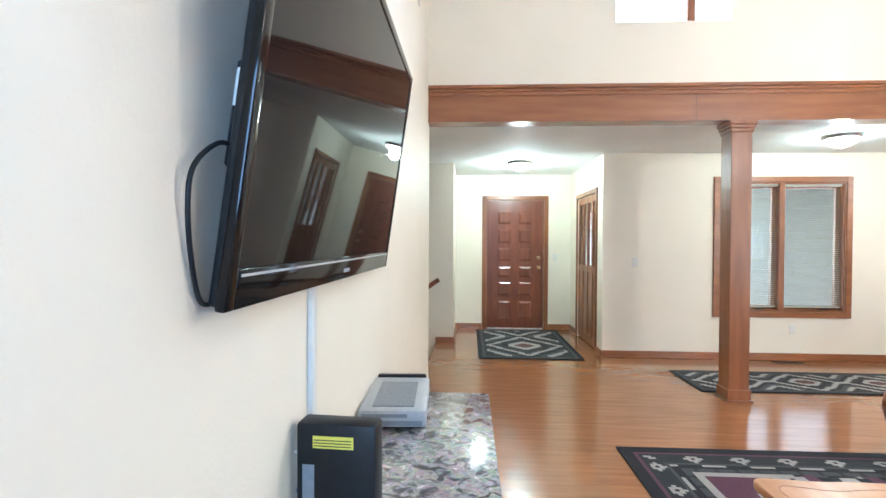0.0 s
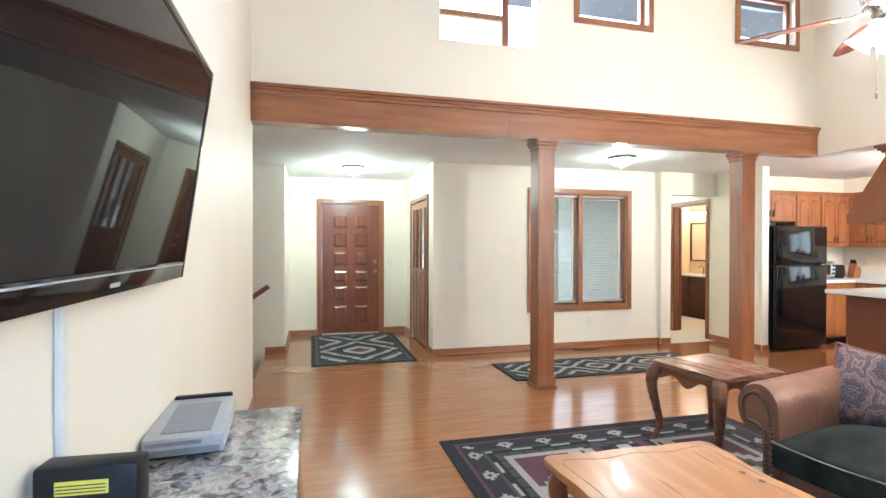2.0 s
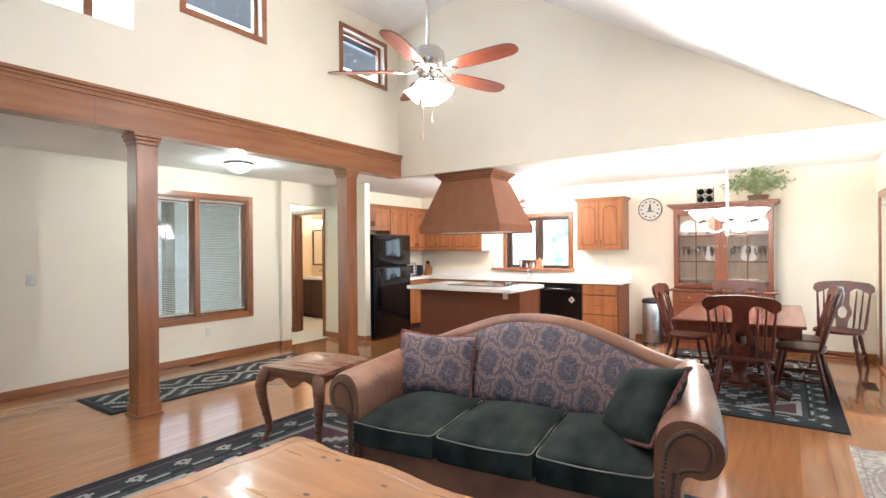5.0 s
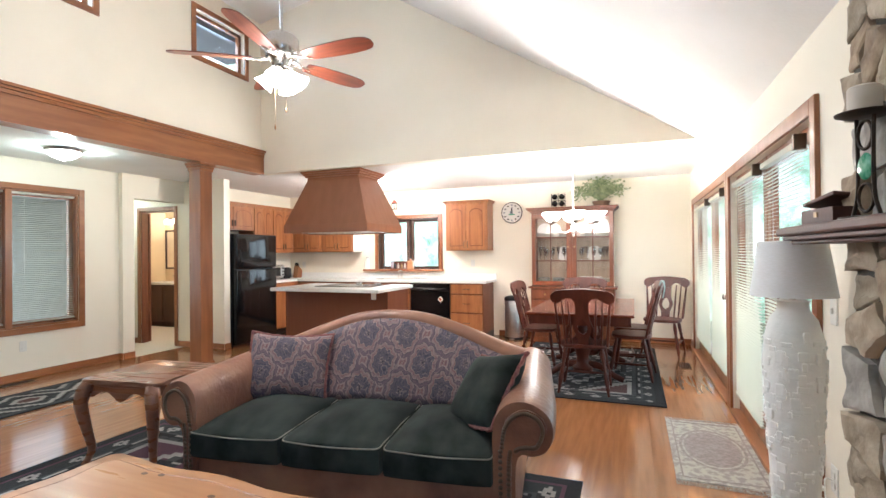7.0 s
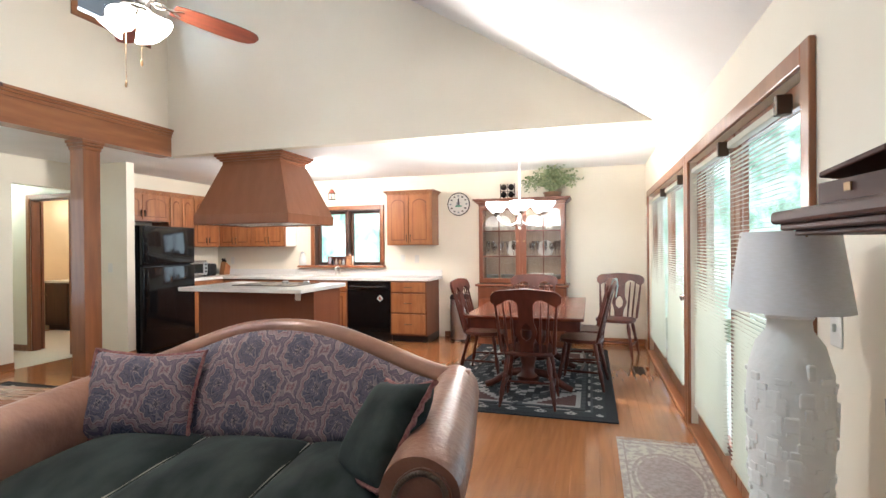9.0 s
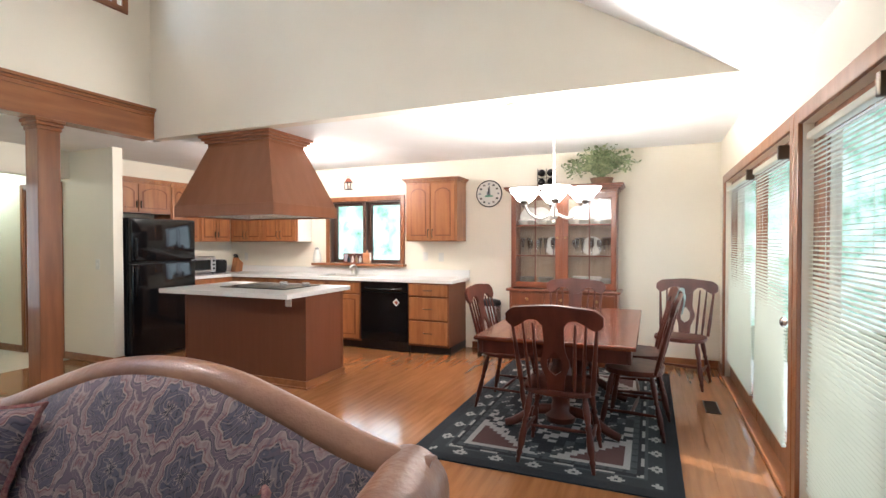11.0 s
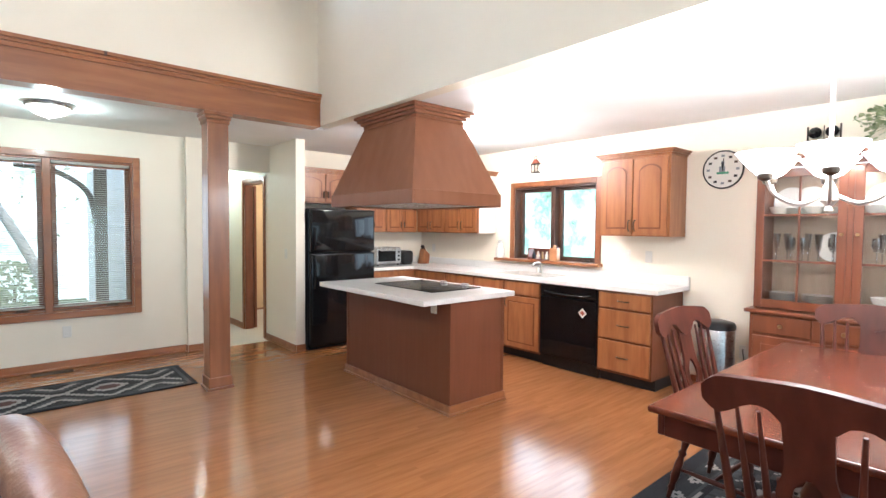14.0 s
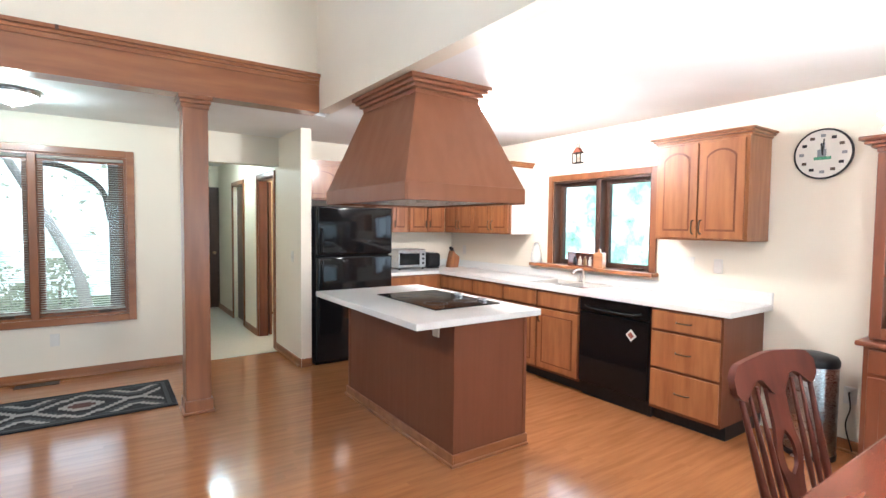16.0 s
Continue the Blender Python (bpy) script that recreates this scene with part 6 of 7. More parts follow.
so = thing("sofa", "camelback leather sofa with green velvet cushions", "sofa", pose(2.48, 1.66, 0.011, 0, 0, -82.8))
TOPZ = smooth_line([(-0.99, 0.70), (-0.90, 0.71), (-0.75, 0.75), (-0.5, 0.845), (-0.25, 0.925), (0.0, 0.95), (0.25, 0.925), (0.5, 0.845), (0.75, 0.75), (0.90, 0.71), (1.0, 0.70)], 6)
part("base", boxes((-0.86, 0.02, 0.07, 0.90, 1.0, 0.275), bevel=0.02, seg=3), LEATHER, so, "tan leather base rail", 50)
for sx in (-0.78, 0.85):
    for sy in (0.08, 0.94):
        part("foot", lathe([(0.03, 0), (0.045, 0.02), (0.045, 0.05), (0.03, 0.075)], 14), CHERRY, so, "", 40, pose(sx, sy, 0))
for i, dx in enumerate((-0.545, 0.0, 0.545)):
    c = part("seat_cushion", cushion(0.54, 0.74, 0.145, 0.068), VELVET, so, "dark green velvet cushion", 60, pose(dx, 0.345, 0.275))
    ed = [(-0.262, 0.33, 0.132), (-0.258, -0.36, 0.132), (0.258, -0.36, 0.132), (0.262, 0.33, 0.132)]
    pts = [ed[0], (-0.262, 0.0, 0.138)] + smooth_line([(-0.262, -0.28, 0.135), (-0.256, -0.352, 0.13), (-0.2, -0.368, 0.128), (0, -0.372, 0.122), (0.2, -0.368, 0.128), (0.256, -0.352, 0.13), (0.262, -0.28, 0.135)], 4) + [(0.262, 0.0, 0.138), ed[3]]
    part("piping", tube(pts, 0.0038, 6), PIPING, c, "pale piping", 60)
# backrest: fabric face, leather roll, shell
bm = bmesh.new()
cols = []
for x, z in TOPZ:
    x *= 0.93
    col = []
    for k in range(9):
        f = k / 8
        zz = 0.40 + (z - 0.045 - 0.40) * f
        col.append(bm.verts.new((x, 0.68 + 0.24 * f - 0.035 * math.sin(math.pi * f) * (1 - (x / 1.0) ** 2), zz)))
    cols.append(col)
for p, q in zip(cols, cols[1:]):
    for k in range(8):
        bm.faces.new((p[k], q[k], q[k + 1], p[k + 1]))
back_ = part("back_panel", bm, TAPESTRY, so, "purple paisley tapestry back", 60)
sol = back_.modifiers.new("thickness", "SOLIDIFY")
sol.thickness, sol.offset = 0.05, 1
roll = part("top_roll", tube([(x, 0.985, z - 0.055) for x, z in TOPZ], 0.062, 14), LEATHER, so, "tan leather top roll", 60)
bm = bmesh.new()
cols = [[bm.verts.new((x * 0.93, y, z)) for y, z in ((0.975, z1 - 0.06), (1.04, z1 - 0.06), (1.04, 0.1), (0.80, 0.1))] for x, z1 in TOPZ]
for p, q in zip(cols, cols[1:]):
    for k in range(4):
        bm.faces.new((p[k], q[k], q[(k + 1) % 4], p[(k + 1) % 4]))
bm.faces.new(cols[0]), bm.faces.new(list(reversed(cols[-1])))
part("back_shell", bm, LEATHER, so, "", 50)
NAIL = finish("nail_head", lathe([(0.0105, 0), (0.0095, 0.005), (0.0045, 0.008)], 8), PEWTER, 50)
for i in range(6, len(TOPZ) - 6):
    x, z = TOPZ[i]
    shared("nail_head", NAIL, so, pose(x * 0.95, 0.918, z - 0.088, 75))
# scroll arms
for s in (-1, 1):
    prof = smooth_line([(0.80, 0.10), (0.80, 0.40), (0.80, 0.52), (0.82, 0.61), (0.885, 0.668), (0.975, 0.672), (1.058, 0.62), (1.08, 0.54), (1.052, 0.462), (0.99, 0.432), (0.938, 0.436), (0.912, 0.40), (0.905, 0.30), (0.905, 0.10)], 4)
    bm = bmesh.new()
    rings = []
    ys = [0.0, 0.03, 0.3, 0.6, 1.02]
    off = 0.025 if s < 0 else 0.01
    if s < 0:
        prof = [(0.80 + (x - 0.80) * 0.82, z) for x, z in prof]
    for y in ys:
        lift = 0.07 * max(0, y - 0.1) / 0.8
        sc = 0.965 if y == 0.0 else 1.0
        sc *= 1 - 0.22 * max(0, y - 0.3) * (1 if s > 0 else 0.3)
        rings.append([bm.verts.new((s * (0.80 + (x - 0.80) * sc) + off, y, 0.1 + (z - 0.1) * (1 + lift) * (0.985 if y == 0 else 1))) for x, z in prof])
    for p, q in zip(rings, rings[1:]):
        for k in range(len(prof)):
            bm.faces.new((p[k], q[k], q[(k + 1) % len(prof)], p[(k + 1) % len(prof)]))
    bm.faces.new(rings[0]), bm.faces.new(list(reversed(rings[-1])))
    arm = part("arm", bm, LEATHER, so, "tan leather scroll arm", 50)
    face = smooth_line([(0.825, 0.11), (0.825, 0.25), (0.825, 0.42), (0.838, 0.53), (0.875, 0.60), (0.945, 0.636), (1.02, 0.605), (1.043, 0.54), (1.01, 0.475), (0.95, 0.468), (0.902, 0.45), (0.886, 0.38), (0.883, 0.25), (0.883, 0.11)], 6)
    if s < 0:
        face = [(0.80 + (x - 0.80) * 0.82, z) for x, z in face]
    mid = 0.855 if s > 0 else 0.845
    part("arm_front_panel", prism([(s * x + off, z) for x, z in face], 0.012, "xz", -0.010), LEATHER, arm, "", 40)
    for x, z in face[1:-1]:
        if z < 0.45:
            xx = mid + (x - mid) * 0.62
        else:
            xx = mid + 0.075 + (x - mid - 0.075) * 0.84
        shared("nail_head", NAIL, arm, pose(s * xx + off, -0.010, 0.54 + (z - 0.54) * (0.84 if z > 0.54 else 0.99), 90))
p1 = thing("throw_pillow", "purple paisley throw pillow with burgundy trim", "pillow", so.matrix_world @ pose(-0.605, 0.55, 0.425, -28, 3, 16), "sofa pillows")
part("cover", pillow(0.54, 0.44, 0.19), TAPESTRY, p1, "", 60)
p2 = thing("throw_pillow", "dark green velvet throw pillow with burgundy fringe", "pillow", so.matrix_world @ pose(0.654, 0.235, 0.462, -38, -11.7, -49.5), "sofa pillows")
part("cover", pillow(0.44, 0.42, 0.17), VELVET, p2, "", 60)
for p, w, h in ((p1, 0.54, 0.44), (p2, 0.44, 0.42)):
    edge = []
    for i in range(60):
        t = i / 15
        k, f = int(t), t - int(t)
        x, z = ((-1 + 2 * f, -1), (1, -1 + 2 * f), (1 - 2 * f, 1), (-1, 1 - 2 * f))[k]
        kk, k2 = 1 - 0.07 * (1 - abs(x) ** 2) * abs(z) ** 3, 1 - 0.07 * (1 - abs(z) ** 2) * abs(x) ** 3
        edge.append((x * w / 2 * k2, 0.003 * (-1) ** i, (z + 1) * h / 2 * kk))
    part("fringe", tube(edge, [0.009 if i % 2 else 0.013 for i in range(60)], 6, closed=True), FRINGE, p, "burgundy cord trim", 60)

# ---- coffee table and end table ----
def serpentine(w, d, amp, n=10):
    """A tabletop outline with shaped edges and rounded corners."""
    pts = []
    for cx, cy, a0 in ((1, 1, 0), (-1, 1, 90), (-1, -1, 180), (1, -1, 270)):
        for i in range(6):
            a = radians(a0 + 90 * i / 5)
            pts.append((cx * (w / 2 - 0.05) + 0.05 * math.cos(a), cy * (d / 2 - 0.05) + 0.05 * math.sin(a)))
        nx_, ny_ = {0: (-1, 1), 90: (-1, -1), 180: (1, -1), 270: (1, 1)}[a0]
        for i in range(1, n):
            f = i / n
            wave = amp * (math.cos(4 * math.pi * f) - 1) / 2
            if a0 in (0, 180):
                pts.append((cx * (w / 2 - 0.05) * (1 - 2 * f), cy * (d / 2 + wave)))
            else:
                pts.append((cx * (w / 2 + wave), cy * (d / 2 - 0.05) * (1 - 2 * f)))
    return pts


def cabriole(h, sx, sy, size=1.0):
    c = smooth_line([(0, 0, h), (0.022 * sx, 0.022 * sy, h - 0.1 * h), (0.034 * sx, 0.034 * sy, h * 0.74), (0.014 * sx, 0.014 * sy, h * 0.45), (-0.006 * sx, -0.006 * sy, h * 0.2), (0.012 * sx, 0.012 * sy, h * 0.05), (0.022 * sx, 0.022 * sy, 0.0)], 4)
    r = np.interp(np.linspace(0, 1, len(c)), [0, 0.15, 0.3, 0.55, 0.8, 0.93, 1], [0.042, 0.05, 0.045, 0.03, 0.021, 0.026, 0.024]) * size
    return tube(c, [float(q) for q in r], 10)


cf = thing("coffee_table", "honey pine coffee table with shaped edge", "coffee table", pose(1.535, 1.84, 0.011, 0, 0, -2))
part("tabletop", prism(serpentine(0.86, 1.32, 0.03), 0.032, "xy", 0.41, bevel=0.009), PINE, cf, "", 40)
top = [(x * 0.86, y * 0.90) for x, y in serpentine(0.86, 1.32, 0.03)]
part("inlay_groove", tube([(x, y, 0.4415) for x, y in top], 0.0022, 4, closed=True), PINE_DARK, cf)
for x, y in ((0.32, 0.32), (0.335, 0.24), (0.05, 0.10), (0.28, -0.1), (-0.2, 0.4), (0.1, -0.35)):
    part("knot", lathe([(0.011, 0.4421), (0.011, 0.4424)], 10, None, pose(x, y, 0) @ Matrix.Diagonal((1, 1.5, 1, 1))), KNOT, cf, "dark pine knot")
part("apron", boxes((-0.36, -0.58, 0.33, 0.36, -0.56, 0.41), (-0.36, 0.56, 0.33, 0.36, 0.58, 0.41), (-0.36, -0.56, 0.33, -0.34, 0.56, 0.41), (0.34, -0.56, 0.33, 0.36, 0.56, 0.41), bevel=0.004), PINE, cf)
for sx in (-1, 1):
    for sy in (-1, 1):
        part("leg", cabriole(0.41, sx, sy), PINE_DARK, cf, "", 60, pose(sx * 0.34, sy * 0.56, 0))
et = thing("end_table", "pine end table with carved apron and cabriole legs", "end table", pose(2.86, 3.33, 0.011, 0, 0, 7))
part("tabletop", prism(serpentine(0.60, 0.60, 0.02), 0.028, "xy", 0.525, bevel=0.008), ENDWOOD, et, "", 40)
for a, plane, sgn in ((0.26, "yz", 1), (0.26, "yz", -1), (0.24, "xz", 1), (0.24, "xz", -1)):
    w = 0.24 if plane == "yz" else 0.26
    o = [(-w, 0.525), (w, 0.525)] + [(w * (1 - 2 * i / 16), 0.455 - 0.022 * math.cos(4 * math.pi * i / 16) - 0.02 * math.exp(-((i - 8) / 2.0) ** 2)) for i in range(17)]
    part("apron", prism(o, 0.02, plane, sgn * (a if plane == "yz" else 0.24) - 0.01), ENDWOOD, et)
for sx in (-1, 1):
    for sy in (-1, 1):
        part("leg", cabriole(0.525, sx, sy, 0.95), ENDWOOD, et, "", 60, pose(sx * 0.265, sy * 0.245, 0))

# ---- television wall ----
tv = thing("television", "flat black wall-mounted television tilted down", "television", pose(-0.312, 1.80, 1.278, 0, 8, 0))
TW, TH = 0.65, 0.745
part("case", boxes((-0.026, -TW + 0.006, 0.004, -0.004, TW - 0.006, TH - 0.006), bevel=0.008, seg=3), BLACK_MATT, tv, "", 40)
part("bezel", boxes((-0.012, -TW, 0.0, 0.004, -TW + 0.028, TH), (-0.012, TW - 0.028, 0.0, 0.004, TW, TH), (-0.012, -TW + 0.028, TH - 0.028, 0.004, TW - 0.028, TH), (-0.012, -TW + 0.028, 0.0, 0.004, TW - 0.028, 0.06), bevel=0.004, seg=2), BLACK, tv, "glossy black bezel", 40)
part("screen", boxes((-0.003, -TW + 0.028, 0.06, 0.001, TW - 0.028, TH - 0.028)), SCREEN, tv, "dark reflecting screen")
part("trim_line", boxes((0.0035, -TW + 0.035, 0.048, 0.0055, TW - 0.035, 0.052)), SILVER, tv, "thin silver line")
part("mark", boxes((0.004, -0.03, 0.018, 0.0052, 0.03, 0.028)), SILVER, tv)
part("wall_mount", boxes((-0.060, -0.20, 0.25, -0.026, 0.20, 0.55), bevel=0.004), BLACK_MATT, tv)
part("connector_box", boxes((-0.058, -TW + 0.06, 0.20, -0.0265, -TW + 0.12, 0.36), bevel=0.005), BLACK_MATT, tv)
part("port_label", boxes((-0.054, -TW + 0.0585, 0.29, -0.034, -TW + 0.0598, 0.345)), WHITE, tv)
part("power_cable", tube(smooth_line([(-0.042, -TW + 0.07, 0.23), (-0.046, -TW + 0.02, 0.228), (-0.048, -TW - 0.028, 0.19), (-0.046, -TW - 0.034, 0.14), (-0.040, -TW - 0.02, 0.07), (-0.032, -TW + 0.002, 0.012), (-0.022, -TW + 0.03, 0.008)], 6), 0.0036, 8), BLACK_MATT, tv, "black looped cable", 60)
part("mount_arm", boxes((-0.088, -0.05, 0.42, -0.06, 0.05, 0.50)), BLACK_MATT, tv)
cc = thing("cord_cover", "cream plastic cord cover below the television", "cord cover", pose(-0.35, 1.63, 0.79))
part("channel", boxes((0.0, -0.015, 0.0, 0.016, 0.015, 0.52), bevel=0.004, seg=2), WHITE, cc)
part("cap", boxes((0.0, -0.017, 0.5, 0.018, 0.017, 0.53), bevel=0.003), WHITE, cc)
st = thing("media_stand", "wooden media stand with grey granite top", "media stand", pose(-0.12, 1.76, 0))
part("granite_top", boxes((-0.225, -0.72, 0.735, 0.222, 0.75, 0.765), bevel=0.005, seg=2), GRANITE, st, "polished speckled grey granite", 40)
part("body", boxes((-0.22, -0.69, 0.06, 0.20, 0.72, 0.735), bevel=0.004), CAB, st)
part("end_moulding", boxes((-0.2, 0.72, 0.12, 0.18, 0.728, 0.68), bevel=0.003), CAB, st)
for y0 in (-0.66, 0.03):
    d = part("door", boxes((0.201, y0, 0.1, 0.218, y0 + 0.65, 0.70), bevel=0.005, seg=2), CAB, st)
    part("raised_panel", boxes((0.2185, y0 + 0.08, 0.18, 0.225, y0 + 0.57, 0.62), bevel=0.004), CAB, d)
part("plinth", boxes((-0.2, -0.67, 0.0, 0.18, 0.70, 0.06)), CAB, st)
mo = thing("modem", "black upright modem with yellow sticker", "modem", pose(-0.25, 1.53, 0.766, 0, 0, -4))
part("case", boxes((-0.085, -0.03, 0.0, 0.085, 0.03, 0.235), bevel=0.008, seg=2), BLACK_MATT, mo, "", 40)
part("foot", boxes((-0.09, -0.045, 0.0, 0.09, 0.045, 0.012), bevel=0.004), BLACK_MATT, mo)
part("sticker", boxes((-0.048, -0.0315, 0.185, 0.038, -0.0303, 0.21)), YELLOW, mo, "yellow warning sticker")
for i in range(3):
    part("print_line", boxes((-0.046, -0.0322, 0.189 + 0.006 * i, 0.034, -0.0316, 0.191 + 0.006 * i)), BRONZE, mo)
part("side_label", boxes((-0.07, -0.0315, 0.04, -0.045, -0.0303, 0.15)), GREYTOP, mo)
part("cable", tube(smooth_line([(-0.085, 0.0, 0.16), (-0.11, 0.0, 0.15), (-0.135, -0.02, 0.05), (-0.12, -0.06, 0.004), (-0.05, -0.12, 0.004)], 6), 0.004, 6), WHITE, mo, "", 60)
part("cable", tube(smooth_line([(-0.085, 0.005, 0.07), (-0.115, 0.01, 0.07), (-0.125, -0.04, 0.006), (-0.06, -0.17, 0.004)], 6), 0.0035, 6), GREYTOP, mo, "", 60)
dv = thing("disc_player", "silver and grey set-top box on the granite", "media player", pose(-0.238, 2.29, 0.766, 0, 0, 3) @ Matrix.Diagonal((0.82, 1, 1, 1)))
part("case", boxes((-0.135, -0.2, 0.008, 0.135, 0.2, 0.062), bevel=0.006, seg=2), SILVER, dv, "", 40)
part("top_inset", boxes((-0.085, -0.16, 0.0622, 0.085, 0.13, 0.064)), GREYTOP, dv)
part("front_strip", boxes((-0.12, -0.2025, 0.014, 0.12, -0.2005, 0.03), (-0.12, -0.2025, 0.04, 0.06, -0.2005, 0.052)), GREYTOP, dv)
part("rear_shelf", boxes((-0.12, 0.2, 0.0, 0.12, 0.23, 0.07), bevel=0.006), BLACK_MATT, dv)
for sx in (-0.11, 0.11):
    for sy in (-0.17, 0.17):
        part("foot", lathe([(0.012, 0), (0.012, 0.009)], 10), BLACK_MATT, dv, at=pose(sx, sy, 0))
vg = thing("wall_vent", "dark return air grille high on the wall", "vent", pose(-0.35, 3.9, 3.06))
part("frame", boxes((0, -0.16, 0, 0.012, 0.16, 0.02), (0, -0.16, 0.22, 0.012, 0.16, 0.24), (0, -0.16, 0.02, 0.012, -0.14, 0.22), (0, 0.14, 0.02, 0.012, 0.16, 0.22)), WHITE, vg)
for i in range(8):
    part("slat", boxes((0.001, -0.14, 0.03 + 0.024 * i, 0.009, 0.14, 0.044 + 0.024 * i)), BROWN_VENT, vg)

# ---- fireplace ----
fp = thing("fireplace", "fieldstone chimney breast with recessed mortar", "fireplace", pose(0, 0, 0))
FX0, FX1, FY = 0.45, 2.24, -0.37
part("core", boxes((FX0, S + 0.001, 0, FX1 - 0.03, FY - 0.005, 2.36)), MORTAR, fp)
rnd = random.Random(21)


def cell(seed, others, x0, x1, z0, z1):
    """The part of a wall nearer to one seed than to the others, as a convex outline."""
    poly = [Vector(q) for q in ((x0, z0), (x1, z0), (x1, z1), (x0, z1))]
    for o in others:
        mid, nrm = (seed + o) / 2, o - seed
        if nrm.length > 0.8:
            continue
        out = []
        for p, q in zip(poly, poly[1:] + poly[:1]):
            dp, dq = (p - mid).dot(nrm), (q - mid).dot(nrm)
            if dp <= 0:
                out.append(p)
            if dp * dq < 0:
                out.append(p.lerp(q, dp / (dp - dq)))
        poly = out
    return poly


def stone(poly, centre, proud, seed):
    """A split fieldstone with a broken outline and a chipped, tilted face towards +y."""
    ring = []
    for p, q in zip(poly, poly[1:] + poly[:1]):
        n = max(1, int((q - p).length / 0.03))
        ring += [p.lerp(q, k / n) for k in range(n)]
    bm = bmesh.new()
    levels = []
    tx, tz = 0.12 * noise.noise((seed, 1.3, 0)), 0.12 * noise.noise((seed, 7.1, 0))
    for f, y, wob in ((0.0, -0.13, 0.003), (0.0, proud - 0.028, 0.006), (0.02, proud - 0.006, 0.008), (0.14, proud, 0.007), (0.36, proud + 0.004, 0.010), (0.62, proud + 0.005, 0.012), (0.84, proud + 0.004, 0.010)):
        lv = []
        for p in ring:
            d = p - centre
            q = centre + d * max(0.05, (1 - f) * (1 - 0.009 / max(d.length, 0.03)))
            w = noise.noise_vector((q.x * 16 + seed, q.y * 16, seed * 3))
            fine = noise.noise((q.x * 48, q.y * 48, seed))
            step_ = 0.005 * round(2.0 * noise.noise((q.x * 9, q.y * 13, seed * 5)))
            lift = 0.0 if y < -0.1 else tx * (q.x - centre.x) + tz * (q.y - centre.y) + step_ + 0.003 * fine
            lv.append(bm.verts.new((q.x + w.x * wob - centre.x, y + w.y * wob + lift, q.y + w.z * wob - centre.y)))
        levels.append(lv)
    for lo, hi in zip(levels, levels[1:]):
        for k in range(len(ring)):
            bm.faces.new((lo[k], lo[(k + 1) % len(ring)], hi[(k + 1) % len(ring)], hi[k]))
    bm.faces.new(levels[-1])
    return finish("stone", bm, STONES[int(seed * 7) % 3], 24)


seeds = []
for i in range(18):
    x = FX1 - rnd.uniform(0.05, 0.14)
    while x > 0.9:
        seeds.append(Vector((x, 0.02 + 0.135 * i + rnd.uniform(-0.05, 0.05))))
        x -= rnd.uniform(0.12, 0.30)
for i, sd in enumerate(seeds):
    ol = cell(sd, seeds[:i] + seeds[i + 1:], 0.9, FX1 + rnd.uniform(-0.01, 0.01), 0.0, 2.40)
    if len(ol) > 2:
        mid_ = sum(ol, Vector((0, 0))) / len(ol)
        shared("stone", stone(ol, mid_, rnd.uniform(0.005, 0.035), rnd.random() * 50), fp, pose(mid_.x, FY - 0.005, mid_.y))
mn = thing("mantel", "dark stained wooden mantel shelf on the stone", "mantel", pose(0, 0, 0))
part("shelf", boxes((0.4, S, 1.40, 2.50, -0.235, 1.43), bevel=0.008, seg=2), MANTEL, mn)
part("moulding", boxes((0.42, S, 1.385, 2.48, -0.25, 1.40), (0.44, S, 1.372, 2.45, -0.27, 1.385), bevel=0.004, seg=2), MANTEL, mn)
cd = thing("candle_holder", "tall iron candle stand with green glass disc", "candle holder", pose(1.96, -0.31, 1.4305, 0, 0, 15))
part("plate", lathe([(0.0, 0.262), (0.04, 0.26), (0.062, 0.268), (0.064, 0.272), (0.05, 0.27), (0.0, 0.268)], 24), IRON, cd, "", 40)
part("candle", lathe([(0.036, 0.272), (0.036, 0.335), (0.031, 0.34), (0.012, 0.335)], 20), CANDLE, cd, "short ivory candle", 40)
for s in (-1, 1):
    part("upright", tube(smooth_line([(s * 0.05, 0, 0.004), (s * 0.03, 0, 0.06), (s * 0.027, 0, 0.15), (s * 0.03, 0, 0.262)], 4), 0.005, 6), IRON, cd, "", 60)
for zc in (0.055, 0.215):
    part("ring", tube([(0.026 * math.cos(a * 0.314), 0, zc + 0.036 * math.sin(a * 0.314)) for a in range(20)], 0.0045, 6, closed=True), IRON, cd, "", 60)
part("glass_disc", lathe([(0.0, -0.006), (0.022, -0.005), (0.026, 0), (0.022, 0.005), (0.0, 0.006)], 20), JADE, cd, "mottled green glass", 50, Matrix.LocRotScale((0, 0, 0.135), Euler((radians(90), 0, 0)), (1, 1.35, 1)))
part("base", lathe([(0.058, 0), (0.058, 0.006), (0.02, 0.01)], 20), IRON, cd)
kx = thing("keepsake_box", "open dark wooden box on the mantel", "box", pose(2.2, -0.33, 1.4305, 0, 0, 6))
part("body", boxes((-0.10, -0.06, 0, 0.10, 0.06, 0.008), (-0.10, -0.06, 0.008, 0.10, -0.052, 0.045), (-0.10, 0.052, 0.008, 0.10, 0.06, 0.045), (-0.10, -0.052, 0.008, -0.092, 0.052, 0.045), (0.092, -0.052, 0.008, 0.10, 0.052, 0.045)), MANTEL, kx)
part("lid", boxes((-0.10, -0.06, 0.0, 0.10, 0.06, 0.012), bevel=0.002), MANTEL, kx, at=pose(0.02, -0.01, 0.062, 8, 6))
part("clasp", boxes((-0.01, 0.06, 0.02, 0.01, 0.063, 0.036)), BRASS, kx)
